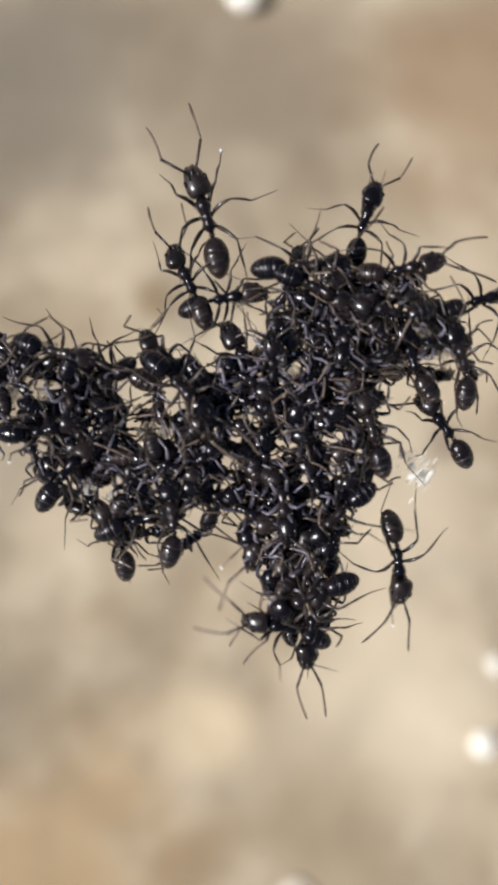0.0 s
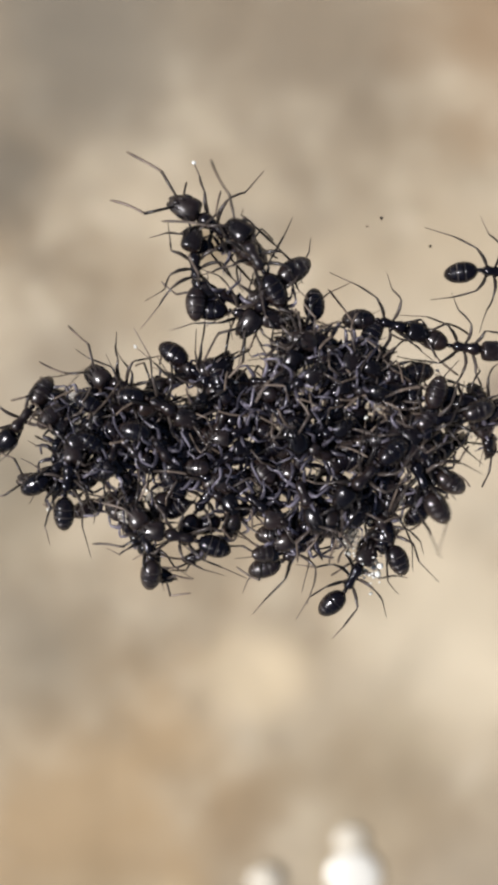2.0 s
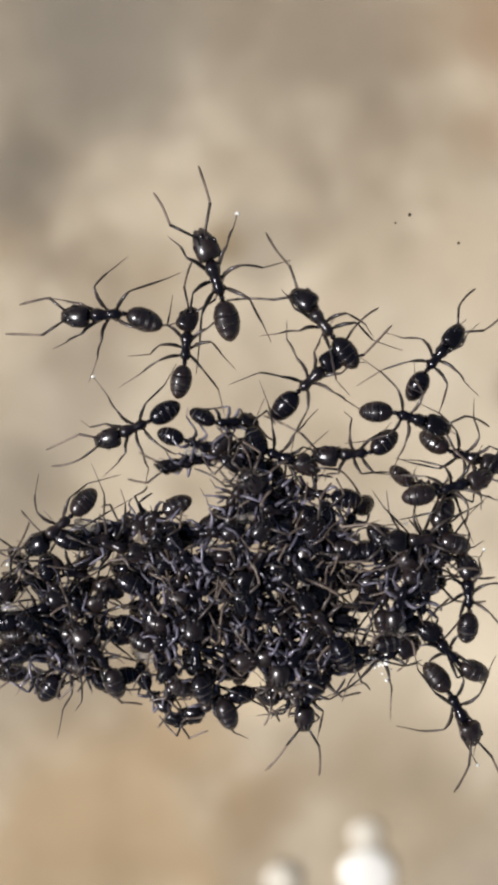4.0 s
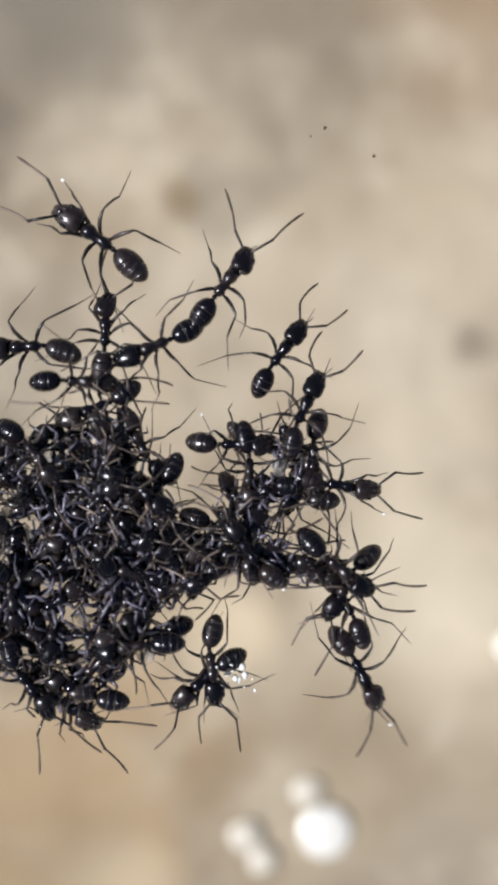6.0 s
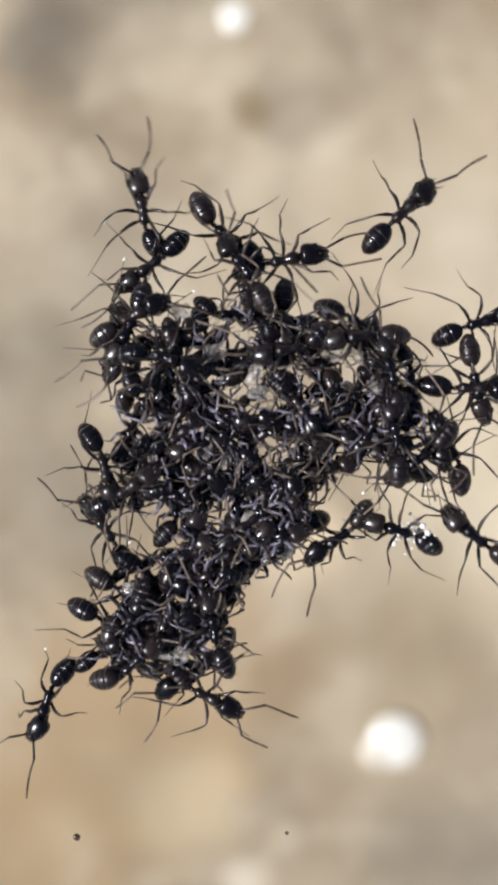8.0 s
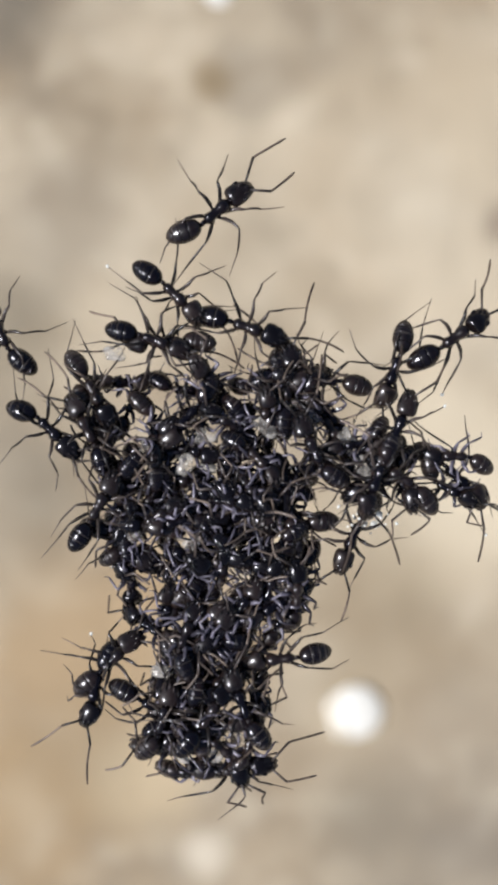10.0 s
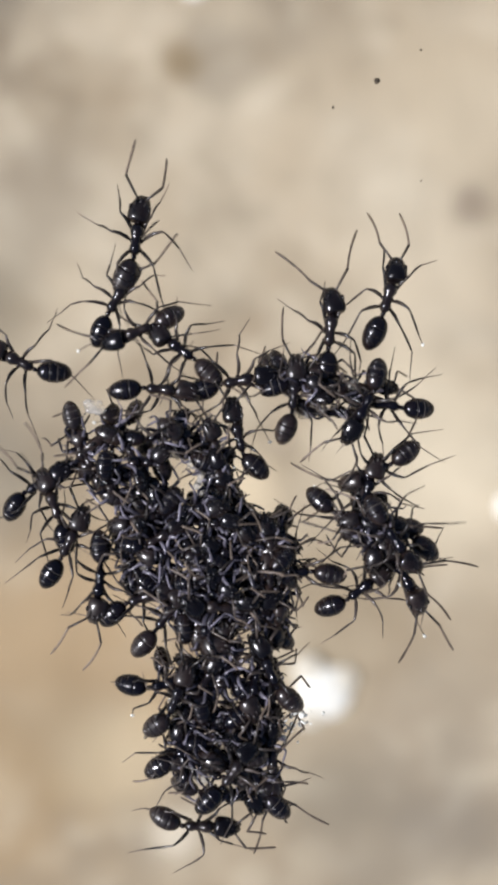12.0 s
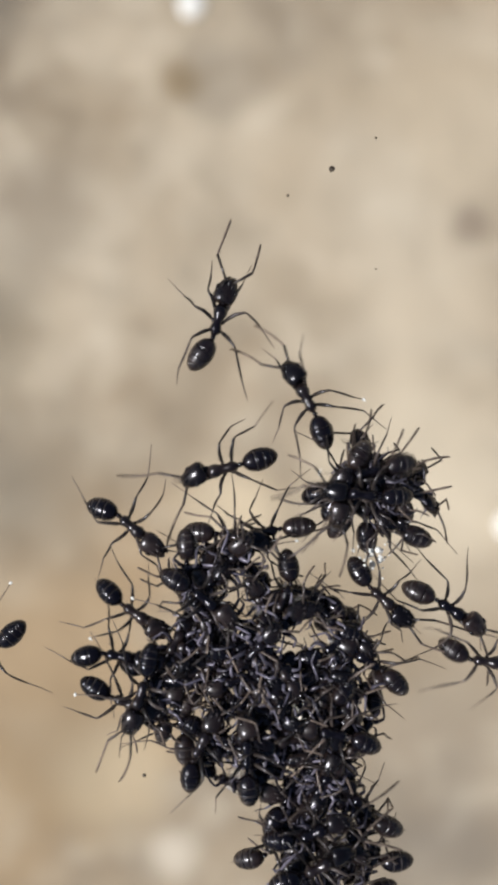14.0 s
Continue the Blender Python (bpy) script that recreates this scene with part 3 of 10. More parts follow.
    huddle(3, 0.75, [(0, 10.28, 13.87, 0.1, 28), (0.5, 10.1, 12.74, 0.1, 28), (1, 8.56, 11.5, 0.1, 28), (1.5, 8.71, 9.74, 0.1, 28), (2, 6.78, 9.46,
        0.1, 28), (2.5, 5.45, 7.67, 0.1, 28), (5, 4.02, 1.86, 0.1, -20), (5.5, 2.81, 1.9, 0.1, -28), (6, 2.23, 0.84, 0.1, -28), (6.5, 0.57, 0.02, 0.1,
        -28), (7, 1.86, -0.41, 0.1, -28), (7.5, 2.03, -1.29, 0.1, -28), (8, 2.38, -1.4, 0.1, -28), (8.5, 2.8, -2.8, 0.1, -28), (9, 2.53, -3.61, 0.1,
        -28), (11.5, 5.85, -8.8, 0.1, -28), (12, 5.93, -9.11, 0.1, -20), (12.5, 6.18, -9.77, 0.1, 4), (13, 6.89, -10.54, 0.1, -52), (13.5, 8.23,
        -11.37, 0.1, -52), (14, 8.85, -11.19, 0.1, -36)])
    huddle(4, 0.72, [(0, 6.96, 11.76, 0.1, 25), (0.5, 6.71, 10.69, 0.2, 25), (1, 5.15, 9.53, 0.2, 25), (1.5, 5.51, 7.9, 0.1, 17), (2, 3.8, 7.58, 0.2,
        17), (2.5, 2.59, 6.18, 0.2, 17), (5, 1.07, 0.64, 0.2, 17), (5.5, 0.42, 1.13, 0.2, 17), (6, -0.13, 0.19, 0.2, 17), (6.5, -2.32, -1, 0.1, -15),
        (7, -1.13, -1.74, 0.2, -15), (7.5, -1.08, -2.68, 0.2, -15), (8, -1.28, -2.99, 0.2, -15), (8.5, -1.09, -4.42, 0.2, -15), (9, -0.76, -5.66, 0.2,
        -15), (11.5, 2.79, -10.16, 0.2, -15), (12, 2.9, -10.19, 0.2, -15), (12.5, 3.26, -10.7, 0.2, -15), (13, 3.41, -11.85, 0.2, -15), (13.5, 4.79,
        -13.07, 0.1, -15), (14, 4.97, -13.38, 0.2, -23)])
    huddle(5, 0.86, [(0, 10.12, 16.92, 0.6, 157), (0.5, 9.12, 14.78, 0.5, 157), (1, 6.74, 13.56, 0.5, 157), (1.5, 7.09, 11.91, 0.6, 197), (2, 5.43,
        10.93, 0.5, 173), (2.5, 4.22, 9.7, 0.6, 173), (5, 2.07, 4.57, 0.7, 137), (5.5, 1.63, 4.74, 0.5, 137), (6, 0.16, 4.56, 0.5, 129), (6.5, -1.47,
        3.52, 0.6, 145), (7, -0.08, 3.55, 0.5, 97), (7.5, 0.06, 3.59, 0.6, 97), (8, 0.03, 2.56, 0.5, 129), (8.5, -0.47, 1.15, 0.8, 161), (9, -0.38,
        -0.07, 0.5, 161), (11.5, 3.92, -4.68, 0.5, 113), (12, 2.65, -5.41, 0.5, 153), (12.5, 3.25, -6.16, 0.4, 153), (13, 3.1, -6.6, 0.5, 161), (13.5,
        3.59, -8.03, 0.6, 121), (14, 4.52, -8.15, 0.5, 57)])
    huddle(6, 0.8, [(0, 8.42, 13.4, 0.4, 42), (0.5, 8.25, 12.34, 0.4, 42), (1, 6.91, 11.48, 0.2, 2), (1.5, 7.11, 9.6, 0.2, -22), (2, 5.05, 8.77, 0.4,
        -22), (2.5, 3.72, 7.23, 0.4, -22), (5, 1.85, 2.13, 0.4, -10), (5.5, 1.27, 2.52, 0.4, -10), (6, 0.58, 1.35, 0.4, -10), (6.5, -1.36, -0.17, 0.4,
        -10), (7, 0, -0.77, 0.4, -10), (7.5, -0.14, -1.39, 0.2, 38), (8, 0.24, -1.9, 0.2, 38), (8.5, 0.14, -3.28, 0.2, 38), (9, 0.51, -4.54, 0.2, 38),
        (11.5, 3.95, -9.23, 0.4, 38), (12, 3.98, -9.23, 0.4, 38), (12.5, 4.25, -9.92, 0.3, 6), (13, 4.42, -11.01, 0.3, 6), (13.5, 6.2, -12.48, 0.3,
        6), (14, 6.5, -12.63, 0.4, 6)])
    huddle(7, 0.78, [(0, -0.26, 11.78, 0.8, -57), (0.5, -0.58, 10.02, 0.9, -57), (1, -1.52, 9.33, 0.9, -57), (1.5, -1.16, 7.76, 0.6, -57), (2, -2.1,
        6.72, 0.9, -57), (2.5, -3.29, 5.26, 0.9, -57), (5, -5.51, -1.31, 0.9, -57), (5.5, -5.11, -1.05, 0.6, -73), (6, -5.33, -1.75, 0.5, -73), (6.5,
        -9.87, -3.3, 0.6, -73), (7, -6.05, -5.67, 0.5, -49), (7.5, -5.27, -6.8, 0.4, -49), (8, -3.89, -7.27, 0.4, -49), (8.5, -3.37, -9.01, 0.4, -49),
        (9, -2.19, -10.45, 0.4, -89), (11.5, 2.79, -15.32, 0.4, -101), (12, 2.79, -15.33, 0.5, -93), (12.5, 3.46, -15.45, 0.5, -61), (13, 4.42, -15.8,
        0.4, -109), (13.5, 5.84, -17.64, 0.5, -69), (14, 6.49, -17.95, 0.4, -77)])
    huddle(8, 0.79, [(0, 13.96, 15.15, 0.1, -49), (0.5, 14.35, 13.52, 0.1, -49), (1, 12.4, 11.38, 0.1, -25), (1.5, 12.66, 9.5, 0.1, -57), (2, 11.49,
        8.52, 0.1, 7), (2.5, 10.05, 7.3, 0.1, 7), (5, 8.41, 2.05, 0.1, 7), (5.5, 7.83, 3.68, 0.1, 71), (6, 6.61, 4.3, 0.1, 111), (6.5, 6.86, 2.56,
        0.1, 111), (7, 5.48, 2.54, 0.1, 55), (7.5, 5.62, 1.63, 0.1, 87), (8, 4.04, 1.39, 0.1, 151), (8.5, 3.94, 0.17, 0.1, 87), (9, 3.64, -0.98, 0.1,
        63), (11.5, 7.17, -4.88, 0.1, -21), (12, 7.53, -4.11, 0.1, -29), (12.5, 9.31, -5.2, 0.1, -29), (13, 8.87, -6.21, 0.1, -69), (13.5, 9.74,
        -6.77, 0.1, -69), (14, 10.02, -6.31, 0.1, -5)])
    huddle(9, 0.86, [(0, 5.99, 10.82, 0.3, 175), (0.5, 6.01, 9.69, 0.3, 175), (1, 4.59, 8.67, 0.3, 175), (1.5, 4.88, 7, 0.3, 175), (2, 3.37, 6.62,
        0.3, 175), (2.5, 2.2, 5.26, 0.3, 175), (5, 0.58, -0.2, 0.2, 175), (5.5, -0.15, 0.24, 0.3, 175), (6, -0.86, -0.73, 0.3, 175), (6.5, -3.06,
        -2.28, 0.2, 135), (7, -2.17, -2.57, 0.2, 95), (7.5, -1.68, -3.74, 0.3, 95), (8, -1.98, -4.05, 0.2, 95), (8.5, -1.65, -5.45, 0.3, 95), (9,
        -0.94, -6.45, 0.1, 95), (11.5, 2.78, -10.79, 0.3, 107), (12, 2.91, -10.66, 0.3, 107), (12.5, 3.29, -11.23, 0.3, 107), (13, 3.49, -12.39, 0.3,
        115), (13.5, 5.16, -13.9, 0.2, 115), (14, 5.01, -14.03, 0.3, 115)])
    huddle(10, 0.83, [(0, 0.21, 14.29, 0.1, 156), (0.5, 0.05, 12.79, 0.1, 180), (1, -1.49, 11.61, 0.1, 188), (1.5, -1.22, 9.74, 0.1, 188), (2, -2.62,
        8.63, 0.1, 188), (2.5, -3.68, 7.37, 0.1, 204), (5, -3.33, 3.12, 0.1, 204), (5.5, -5.06, 4.21, 0.1, 204), (6, -5.33, 4.12, 0.1, 204), (6.5,
        -3.51, 3.41, 0.1, 204), (7, -1.71, 2.47, 0.1, 212), (7.5, -1.79, 2.1, 0.1, 212), (8, -2.1, 1.97, 0.1, 188), (8.5, -1.99, 1.2, 0.1, 204), (9,
        -2.18, 0.4, 0.1, 172), (11.5, -0.15, -4.56, 0.1, 196), (12, -0.07, -4.89, 0.1, 220), (12.5, 0.25, -5.74, 0.1, 220), (13, 1.9, -6.62, 0.1,
        204), (13.5, 2.74, -7.59, 0.1, 204), (14, 3.32, -8.34, 0.1, 188)])
    huddle(11, 0.84, [(0, -1.59, 11.74, 0.3, 165), (0.5, -2.32, 10.23, 0.3, 141), (1, -3.06, 9.23, 0.3, 149), (1.5, -3.14, 7.26, 0.3, 181), (2, -3.74,
        6.01, 0.3, 181), (2.5, -5.22, 5.19, 0.3, 157), (5, -7.75, -2.62, 0.3, 169), (5.5, -4.71, -2.52, 0.3, 145), (6, -4.54, -3.11, 0.3, 161), (6.5,
        -7.89, -5.41, 0.3, 161), (7, -5.9, -7.02, 0.3, 161), (7.5, -4.75, -9.05, 0.3, 161), (8, -4.09, -9.68, 0.3, 169), (8.5, -3.03, -11.48, 0.3,
        169), (9, -2.09, -12.92, 0.2, 169), (11.5, 2.96, -17.38, 0.2, 169), (12, 3.3, -17.23, 0.2, 169), (12.5, 4.02, -18.38, 0.2, 185), (13, 5.03,
        -18.53, 0.2, 185), (13.5, 7.06, -21.37, 0.3, 121), (14, 7.04, -23.62, 0.4, 121)])
    huddle(12, 0.8, [(0, 5.12, 12.07, 0.2, 74), (0.5, 4.88, 11.04, 0.2, 74), (1, 3.43, 9.85, 0.2, 74), (1.5, 3.55, 8.32, 0.2, 74), (2, 2.02, 7.81,
        0.2, 74), (2.5, 0.85, 6.44, 0.2, 74), (5, -0.35, 1.09, 0.2, 74), (5.5, -1.11, 1.48, 0.2, 74), (6, -1.52, 0.77, 0.2, 74), (6.5, -3.41, -0.29,
        0.1, 130), (7, -2.1, -1.45, 0.2, 122), (7.5, -2.15, -2.41, 0.2, 122), (8, -2.45, -2.66, 0.2, 122), (8.5, -2.12, -4.1, 0.2, 106), (9, -1.7,
        -5.28, 0.2, 106), (11.5, 1.79, -9.78, 0.2, 106), (12, 1.89, -9.78, 0.2, 106), (12.5, 2.25, -10.35, 0.2, 106), (13, 2.44, -11.44, 0.2, 106),
        (13.5, 3.82, -12.68, 0.1, 50), (14, 4.03, -12.83, 0.1, 106)])
    huddle(13, 0.74, [(0, 9.13, 17.23, 0.3, 89), (0.5, 6.79, 15.91, 0.3, 113), (1, 3.06, 15.04, 0.2, 81), (1.5, 4.05, 13.19, 0.3, 25), (2, 2.18,
        14.13, 0.4, 25), (2.5, 1.46, 13.25, 0.3, -7), (5, 0.98, 5.09, 0.3, 5), (5.5, 0.04, 4.78, 0.3, 5), (6, -1.05, 4.2, 0.3, 5), (6.5, -2.28, 3.74,
        0.3, 5), (7, -0.69, 3.03, 0.3, 21), (7.5, -0.6, 2.65, 0.3, 21), (8, -0.88, 2.03, 0.2, 5), (8.5, -0.91, 1.51, 0.3, 5), (9, -0.83, 0.33, 0.2,
        -19), (11.5, 2.05, -5.84, 0.2, 17), (12, 1.84, -5.87, 0.3, 17), (12.5, 3.42, -6.58, 0.2, 1), (13, 2.77, -7.55, 0.3, -7), (13.5, 4.14, -8.98,
        0.2, -31), (14, 4.83, -8.76, 0.2, -47)])
    huddle(14, 0.78, [(0, 9.47, 15.53, 0.8, -26), (0.5, 9.14, 14.2, 0.6, -26), (1, 7.59, 12.93, 0.4, -26), (1.5, 8.1, 12.03, 0.4, 30), (2, 6.79,
        10.73, 0.3, -18), (2.5, 5.58, 9.64, 0.4, -18), (5, 3.14, 3.47, 0.3, -30), (5.5, 2.3, 3.99, 0.4, -30), (6, -0.03, 3.05, 0.8, -30), (6.5, -1.47,
        2.29, 0.8, -30), (7, -0.25, 1.49, 0.8, -30), (7.5, -0.06, 1.28, 0.5, -30), (8, 0.43, 0.57, 0.4, 2), (8.5, 0, 0.17, 0.5, 42), (9, -0.33, -1.6,
        0.3, -6), (11.5, 3.56, -6.43, 0.4, -18), (12, 3.71, -6.59, 0.3, -50), (12.5, 3.5, -7.24, 0.3, -106), (13, 3.61, -8.51, 0.3, -90), (13.5, 4.5,
        -10.31, 0.4, -82), (14, 4.62, -10.7, 0.4, -42)])
    huddle(15, 0.84, [(0, 11.04, 16.82, 0.3, 170), (0.5, 10.91, 14.35, 0.4, 170), (1, 9.11, 12.29, 0.3, 170), (1.5, 9.57, 10.95, 0.2, 226), (2, 6.98,
        10.41, 0.2, 226), (2.5, 5.89, 9.43, 0.3, 226), (5, 3.67, 3.1, 0.2, 142), (5.5, 2.71, 3.55, 0.2, 126), (6, 0.78, 1.92, 0.4, 126), (6.5, -1.01,
        1.16, 0.5, 126), (7, 0.32, 0.56, 0.5, 126), (7.5, 0.7, 0.4, 0.3, 126), (8, 0.84, 0.24, 0.3, 110), (8.5, 1.25, -1.45, 0.3, 62), (9, 1.3, -2.37,
        0.3, 70), (11.5, 3.71, -6.96, 0.3, 70), (12, 3.66, -7.15, 0.2, 70), (12.5, 3.33, -7.94, 0.2, 78), (13, 3.68, -8.95, 0.2, 78), (13.5, 5,
        -10.29, 0.4, 94), (14, 5.35, -10.56, 0.3, 46)])
    huddle(16, 0.78, [(0, 9.31, 12.79, 0.9, 7), (0.5, 9.09, 11.83, 0.9, 7), (1, 7.46, 10.83, 0.5, 71), (1.5, 7.55, 9.23, 0.6, 71), (2, 5.86, 8.93,
        0.8, 71), (2.5, 4.47, 7.56, 0.9, 71), (5, 3.04, 2.05, 0.4, 23), (5.5, 2.32, 1.9, 0.9, 31), (6, 1.32, 0.54, 0.9, 31), (6.5, -0.71, -1.1, 0.7,
        7), (7, 0.51, -1.63, 0.6, 31), (7.5, 0.59, -2.9, 0.5, 39), (8, 0.51, -3.34, 0.4, -17), (8.5, 0.77, -4.73, 0.5, -17), (9, 1.18, -5.95, 0.4,
        -17), (11.5, 4.54, -10.64, 0.9, -17), (12, 4.52, -10.71, 0.9, -17), (12.5, 4.92, -11.2, 0.9, -17), (13, 5.02, -12.32, 0.9, -17), (13.5, 6.46,
        -13.76, 0.9, -17), (14, 6.63, -13.96, 0.9, -17)])
    huddle(17, 0.75, [(0, 8.23, 15.37, 0.4, -138), (0.5, 7.89, 14.43, 0.5, -154), (1, 6.17, 13.21, 0.5, -178), (1.5, 6.62, 11.38, 0.5, -162), (2,
        4.82, 10.87, 0.4, -178), (2.5, 3.58, 9.61, 0.4, -178), (5, 1.63, 5.13, 0.4, -190), (5.5, 1.07, 4.62, 0.4, -198), (6, 0.64, 4, 0.3, -254),
        (6.5, -0.7, 2.92, 0.3, -238), (7, 0.3, 2.14, 0.3, -238), (7.5, 0.88, 1.86, 0.4, -238), (8, 1.62, 1.6, 0.4, -214), (8.5, 2.13, 0.18, 0.2,
        -278), (9, 2.34, -0.39, 0.3, -326), (11.5, 6.32, -4.37, 0.3, -350), (12, 7, -3.4, 0.3, -382), (12.5, 8.52, -5.61, 0.3, -374), (13, 8.46,
        -6.52, 0.3, -430), (13.5, 9.48, -7.34, 0.4, -382), (14, 9.63, -6.7, 0.2, -414)])
    huddle(18, 0.79, [(0, 7.15, 10.94, 0.6, 82), (0.5, 7.16, 10.01, 1, 82), (1, 5.64, 8.97, 1, 82), (1.5, 5.91, 7.4, 1, 98), (2, 4.36, 7.19, 1, 98),
        (2.5, 3.14, 5.78, 1, 98), (5, 1.56, 0.27, 0.9, 98), (5.5, 0.72, 0.7, 0.9, 98), (6, 0.08, -0.42, 1, 98), (6.5, -2.1, -1.27, 0.4, 50), (7,
        -0.82, -2.23, 0.4, 26), (7.5, -0.76, -3.71, 1, 26), (8, -1.14, -3.62, 0.4, 26), (8.5, -0.84, -5.22, 1, 26), (9, -0.23, -6.45, 0.5, 58), (11.5,
        3.5, -11.05, 1, 82), (12, 3.52, -11.04, 0.9, 90), (12.5, 3.92, -11.6, 1, 90), (13, 4.18, -12.65, 0.9, 98), (13.5, 5.79, -13.97, 1, 90), (14,
        5.83, -14.16, 1, 90)])
    huddle(19, 0.85, [(0, 5.3, 12.71, 0.5, -106), (0.5, 4.91, 11.56, 0.4, -106), (1, 3.5, 10.41, 0.5, -106), (1.5, 3.57, 8.87, 0.5, -106), (2, 2.21,
        8.37, 0.5, -106), (2.5, 1.07, 6.98, 0.5, -106), (5, -0.45, 1.64, 0.5, -106), (5.5, -1.21, 2.06, 0.5, -106), (6, -1.68, 1.42, 0.5, -106), (6.5,
        -3.59, 0.13, 0.5, -130), (7, -2.14, -0.46, 0.4, -130), (7.5, -2.23, -1.3, 0.5, -130), (8, -2.37, -1.34, 0.5, -130), (8.5, -1.95, -2.78, 0.3,
        -122), (9, -1.79, -4.07, 0.5, -122), (11.5, 1.43, -8.58, 0.5, -158), (12, 1.57, -8.37, 0.5, -158), (12.5, 2.11, -9.14, 0.3, -158), (13, 2.42,
        -10.21, 0.4, -134), (13.5, 3.59, -12.17, 0.5, -134), (14, 3.77, -12.35, 0.4, -150)])
    huddle(20, 0.76, [(0, 3.4, 10.47, 0.6, 68), (0.5, 3.18, 9.69, 0.6, 68), (1, 1.79, 8.53, 0.5, 68), (1.5, 2.01, 6.94, 0.4, 68), (2, 0.62, 6.75, 0.4,
        68), (2.5, -0.53, 5.5, 0.3, 116), (5, -1.58, -1.06, 0.4, 104), (5.5, -2.46, -0.66, 0.6, 104), (6, -2.67, -1.34, 0.6, 104), (6.5, -5.31, -3.28,
        0.6, 104), (7, -3.67, -4.94, 0.6, 80), (7.5, -2.87, -6.27, 0.6, 80), (8, -2.1, -6.95, 0.6, 80), (8.5, -1.85, -8.47, 0.6, 80), (9, -0.99,
        -9.76, 0.6, 80), (11.5, 3.01, -14.6, 0.3, 80), (12, 2.85, -14.49, 0.4, 112), (12.5, 3.1, -14.65, 0.3, 160), (13, 3.99, -15.43, 0.2, 184),
        (13.5, 5.43, -16.77, 0.3, 168), (14, 5.94, -16.14, 0.3, 128)])
    huddle(21, 0.82, [(0, 10.58, 12.41, 0.8, 38), (0.5, 10.9, 11.64, 0.4, 38), (1, 9.45, 10.5, 0.4, 38), (1.5, 9.29, 7.87, 0.5, 38), (2, 7.71, 7.18,
        0.8, 38), (2.5, 5.97, 5.31, 0.4, -2), (5, 4.58, -0.1, 0.3, 22), (5.5, 4.01, 0.51, 0.8, -18), (6, 3.72, 0.38, 0.3, -2), (6.5, 1.69, -1.92, 0.4,
        46), (7, 1.5, -2.73, 0.4, 38), (7.5, 1.07, -3.68, 0.4, 86), (8, 1.18, -4, 0.6, 70), (8.5, 1.47, -5.48, 0.8, 70), (9, 2.11, -6.92, 0.5, 70),
        (11.5, 5.19, -11.66, 0.7, 70), (12, 5.27, -11.73, 0.5, 46), (12.5, 5.78, -12.31, 0.7, 46), (13, 6.03, -13.47, 0.7, 46), (13.5, 7.47, -15.01,
        0.6, 70), (14, 7.59, -15.02, 0.4, 102)])
    huddle(22, 0.87, [(0, 4.16, 11.57, 0.3, 176), (0.5, 3.92, 10.48, 0.4, 176), (1, 2.42, 9.29, 0.4, 176), (1.5, 2.6, 7.67, 0.4, 176), (2, 0.96, 7.36,
        0.4, 176), (2.5, -0.16, 6.02, 0.4, 176), (5, -1.18, 0.85, 0.2, 128), (5.5, -2.17, 1.29, 0.4, 128), (6, -2.44, 0.59, 0.4, 128), (6.5, -4.06,
        -0.4, 0.2, 160), (7, -2.81, -1.98, 0.2, 160), (7.5, -2.8, -3.12, 0.3, 160), (8, -3.05, -3.34, 0.4, 160), (8.5, -2.77, -4.71, 0.2, 136), (9,
        -2.26, -6.15, 0.2, 200), (11.5, 1.43, -10.52, 0.2, 140), (12, 1.57, -10.39, 0.2, 140), (12.5, 1.79, -11.04, 0.4, 140), (13, 2.05, -12.11, 0.4,
        140), (13.5, 3.05, -13.09, 0.2, 92), (14, 2.9, -12.59, 0.2, 60)])
    huddle(23, 0.74, [(0, 4.36, 9.67, 0.9, 16), (0.5, 3.74, 8.6, 0.9, 16), (1, 2.29, 7.42, 0.9, 16), (1.5, 2.52, 5.88, 0.9, 16), (2, 1.96, 5.67, 0.5,
        -40), (2.5, 0.09, 4.3, 0.4, -96), (5, -0.8, -1.55, 0.5, -96), (5.5, -1.34, -1.46, 0.6, -96), (6, -1.71, -2.42, 0.9, -96), (6.5, -4.96, -4.37,
        0.5, -120), (7, -3.09, -5.6, 0.9, -120), (7.5, -2.34, -6.89, 0.7, -128), (8, -1.78, -7.8, 0.8, -128), (8.5, -1.28, -9.35, 0.9, -128), (9,
        -0.37, -10.57, 0.9, -128), (11.5, 4.65, -15.32, 0.4, -128), (12, 5.02, -15.65, 0.4, -128), (12.5, 5.57, -16.28, 0.4, -104), (13, 6.09, -17.07,
        0.5, -40), (13.5, 7.55, -19.42, 0.5, -40), (14, 7.89, -20.26, 0.9, -40)])
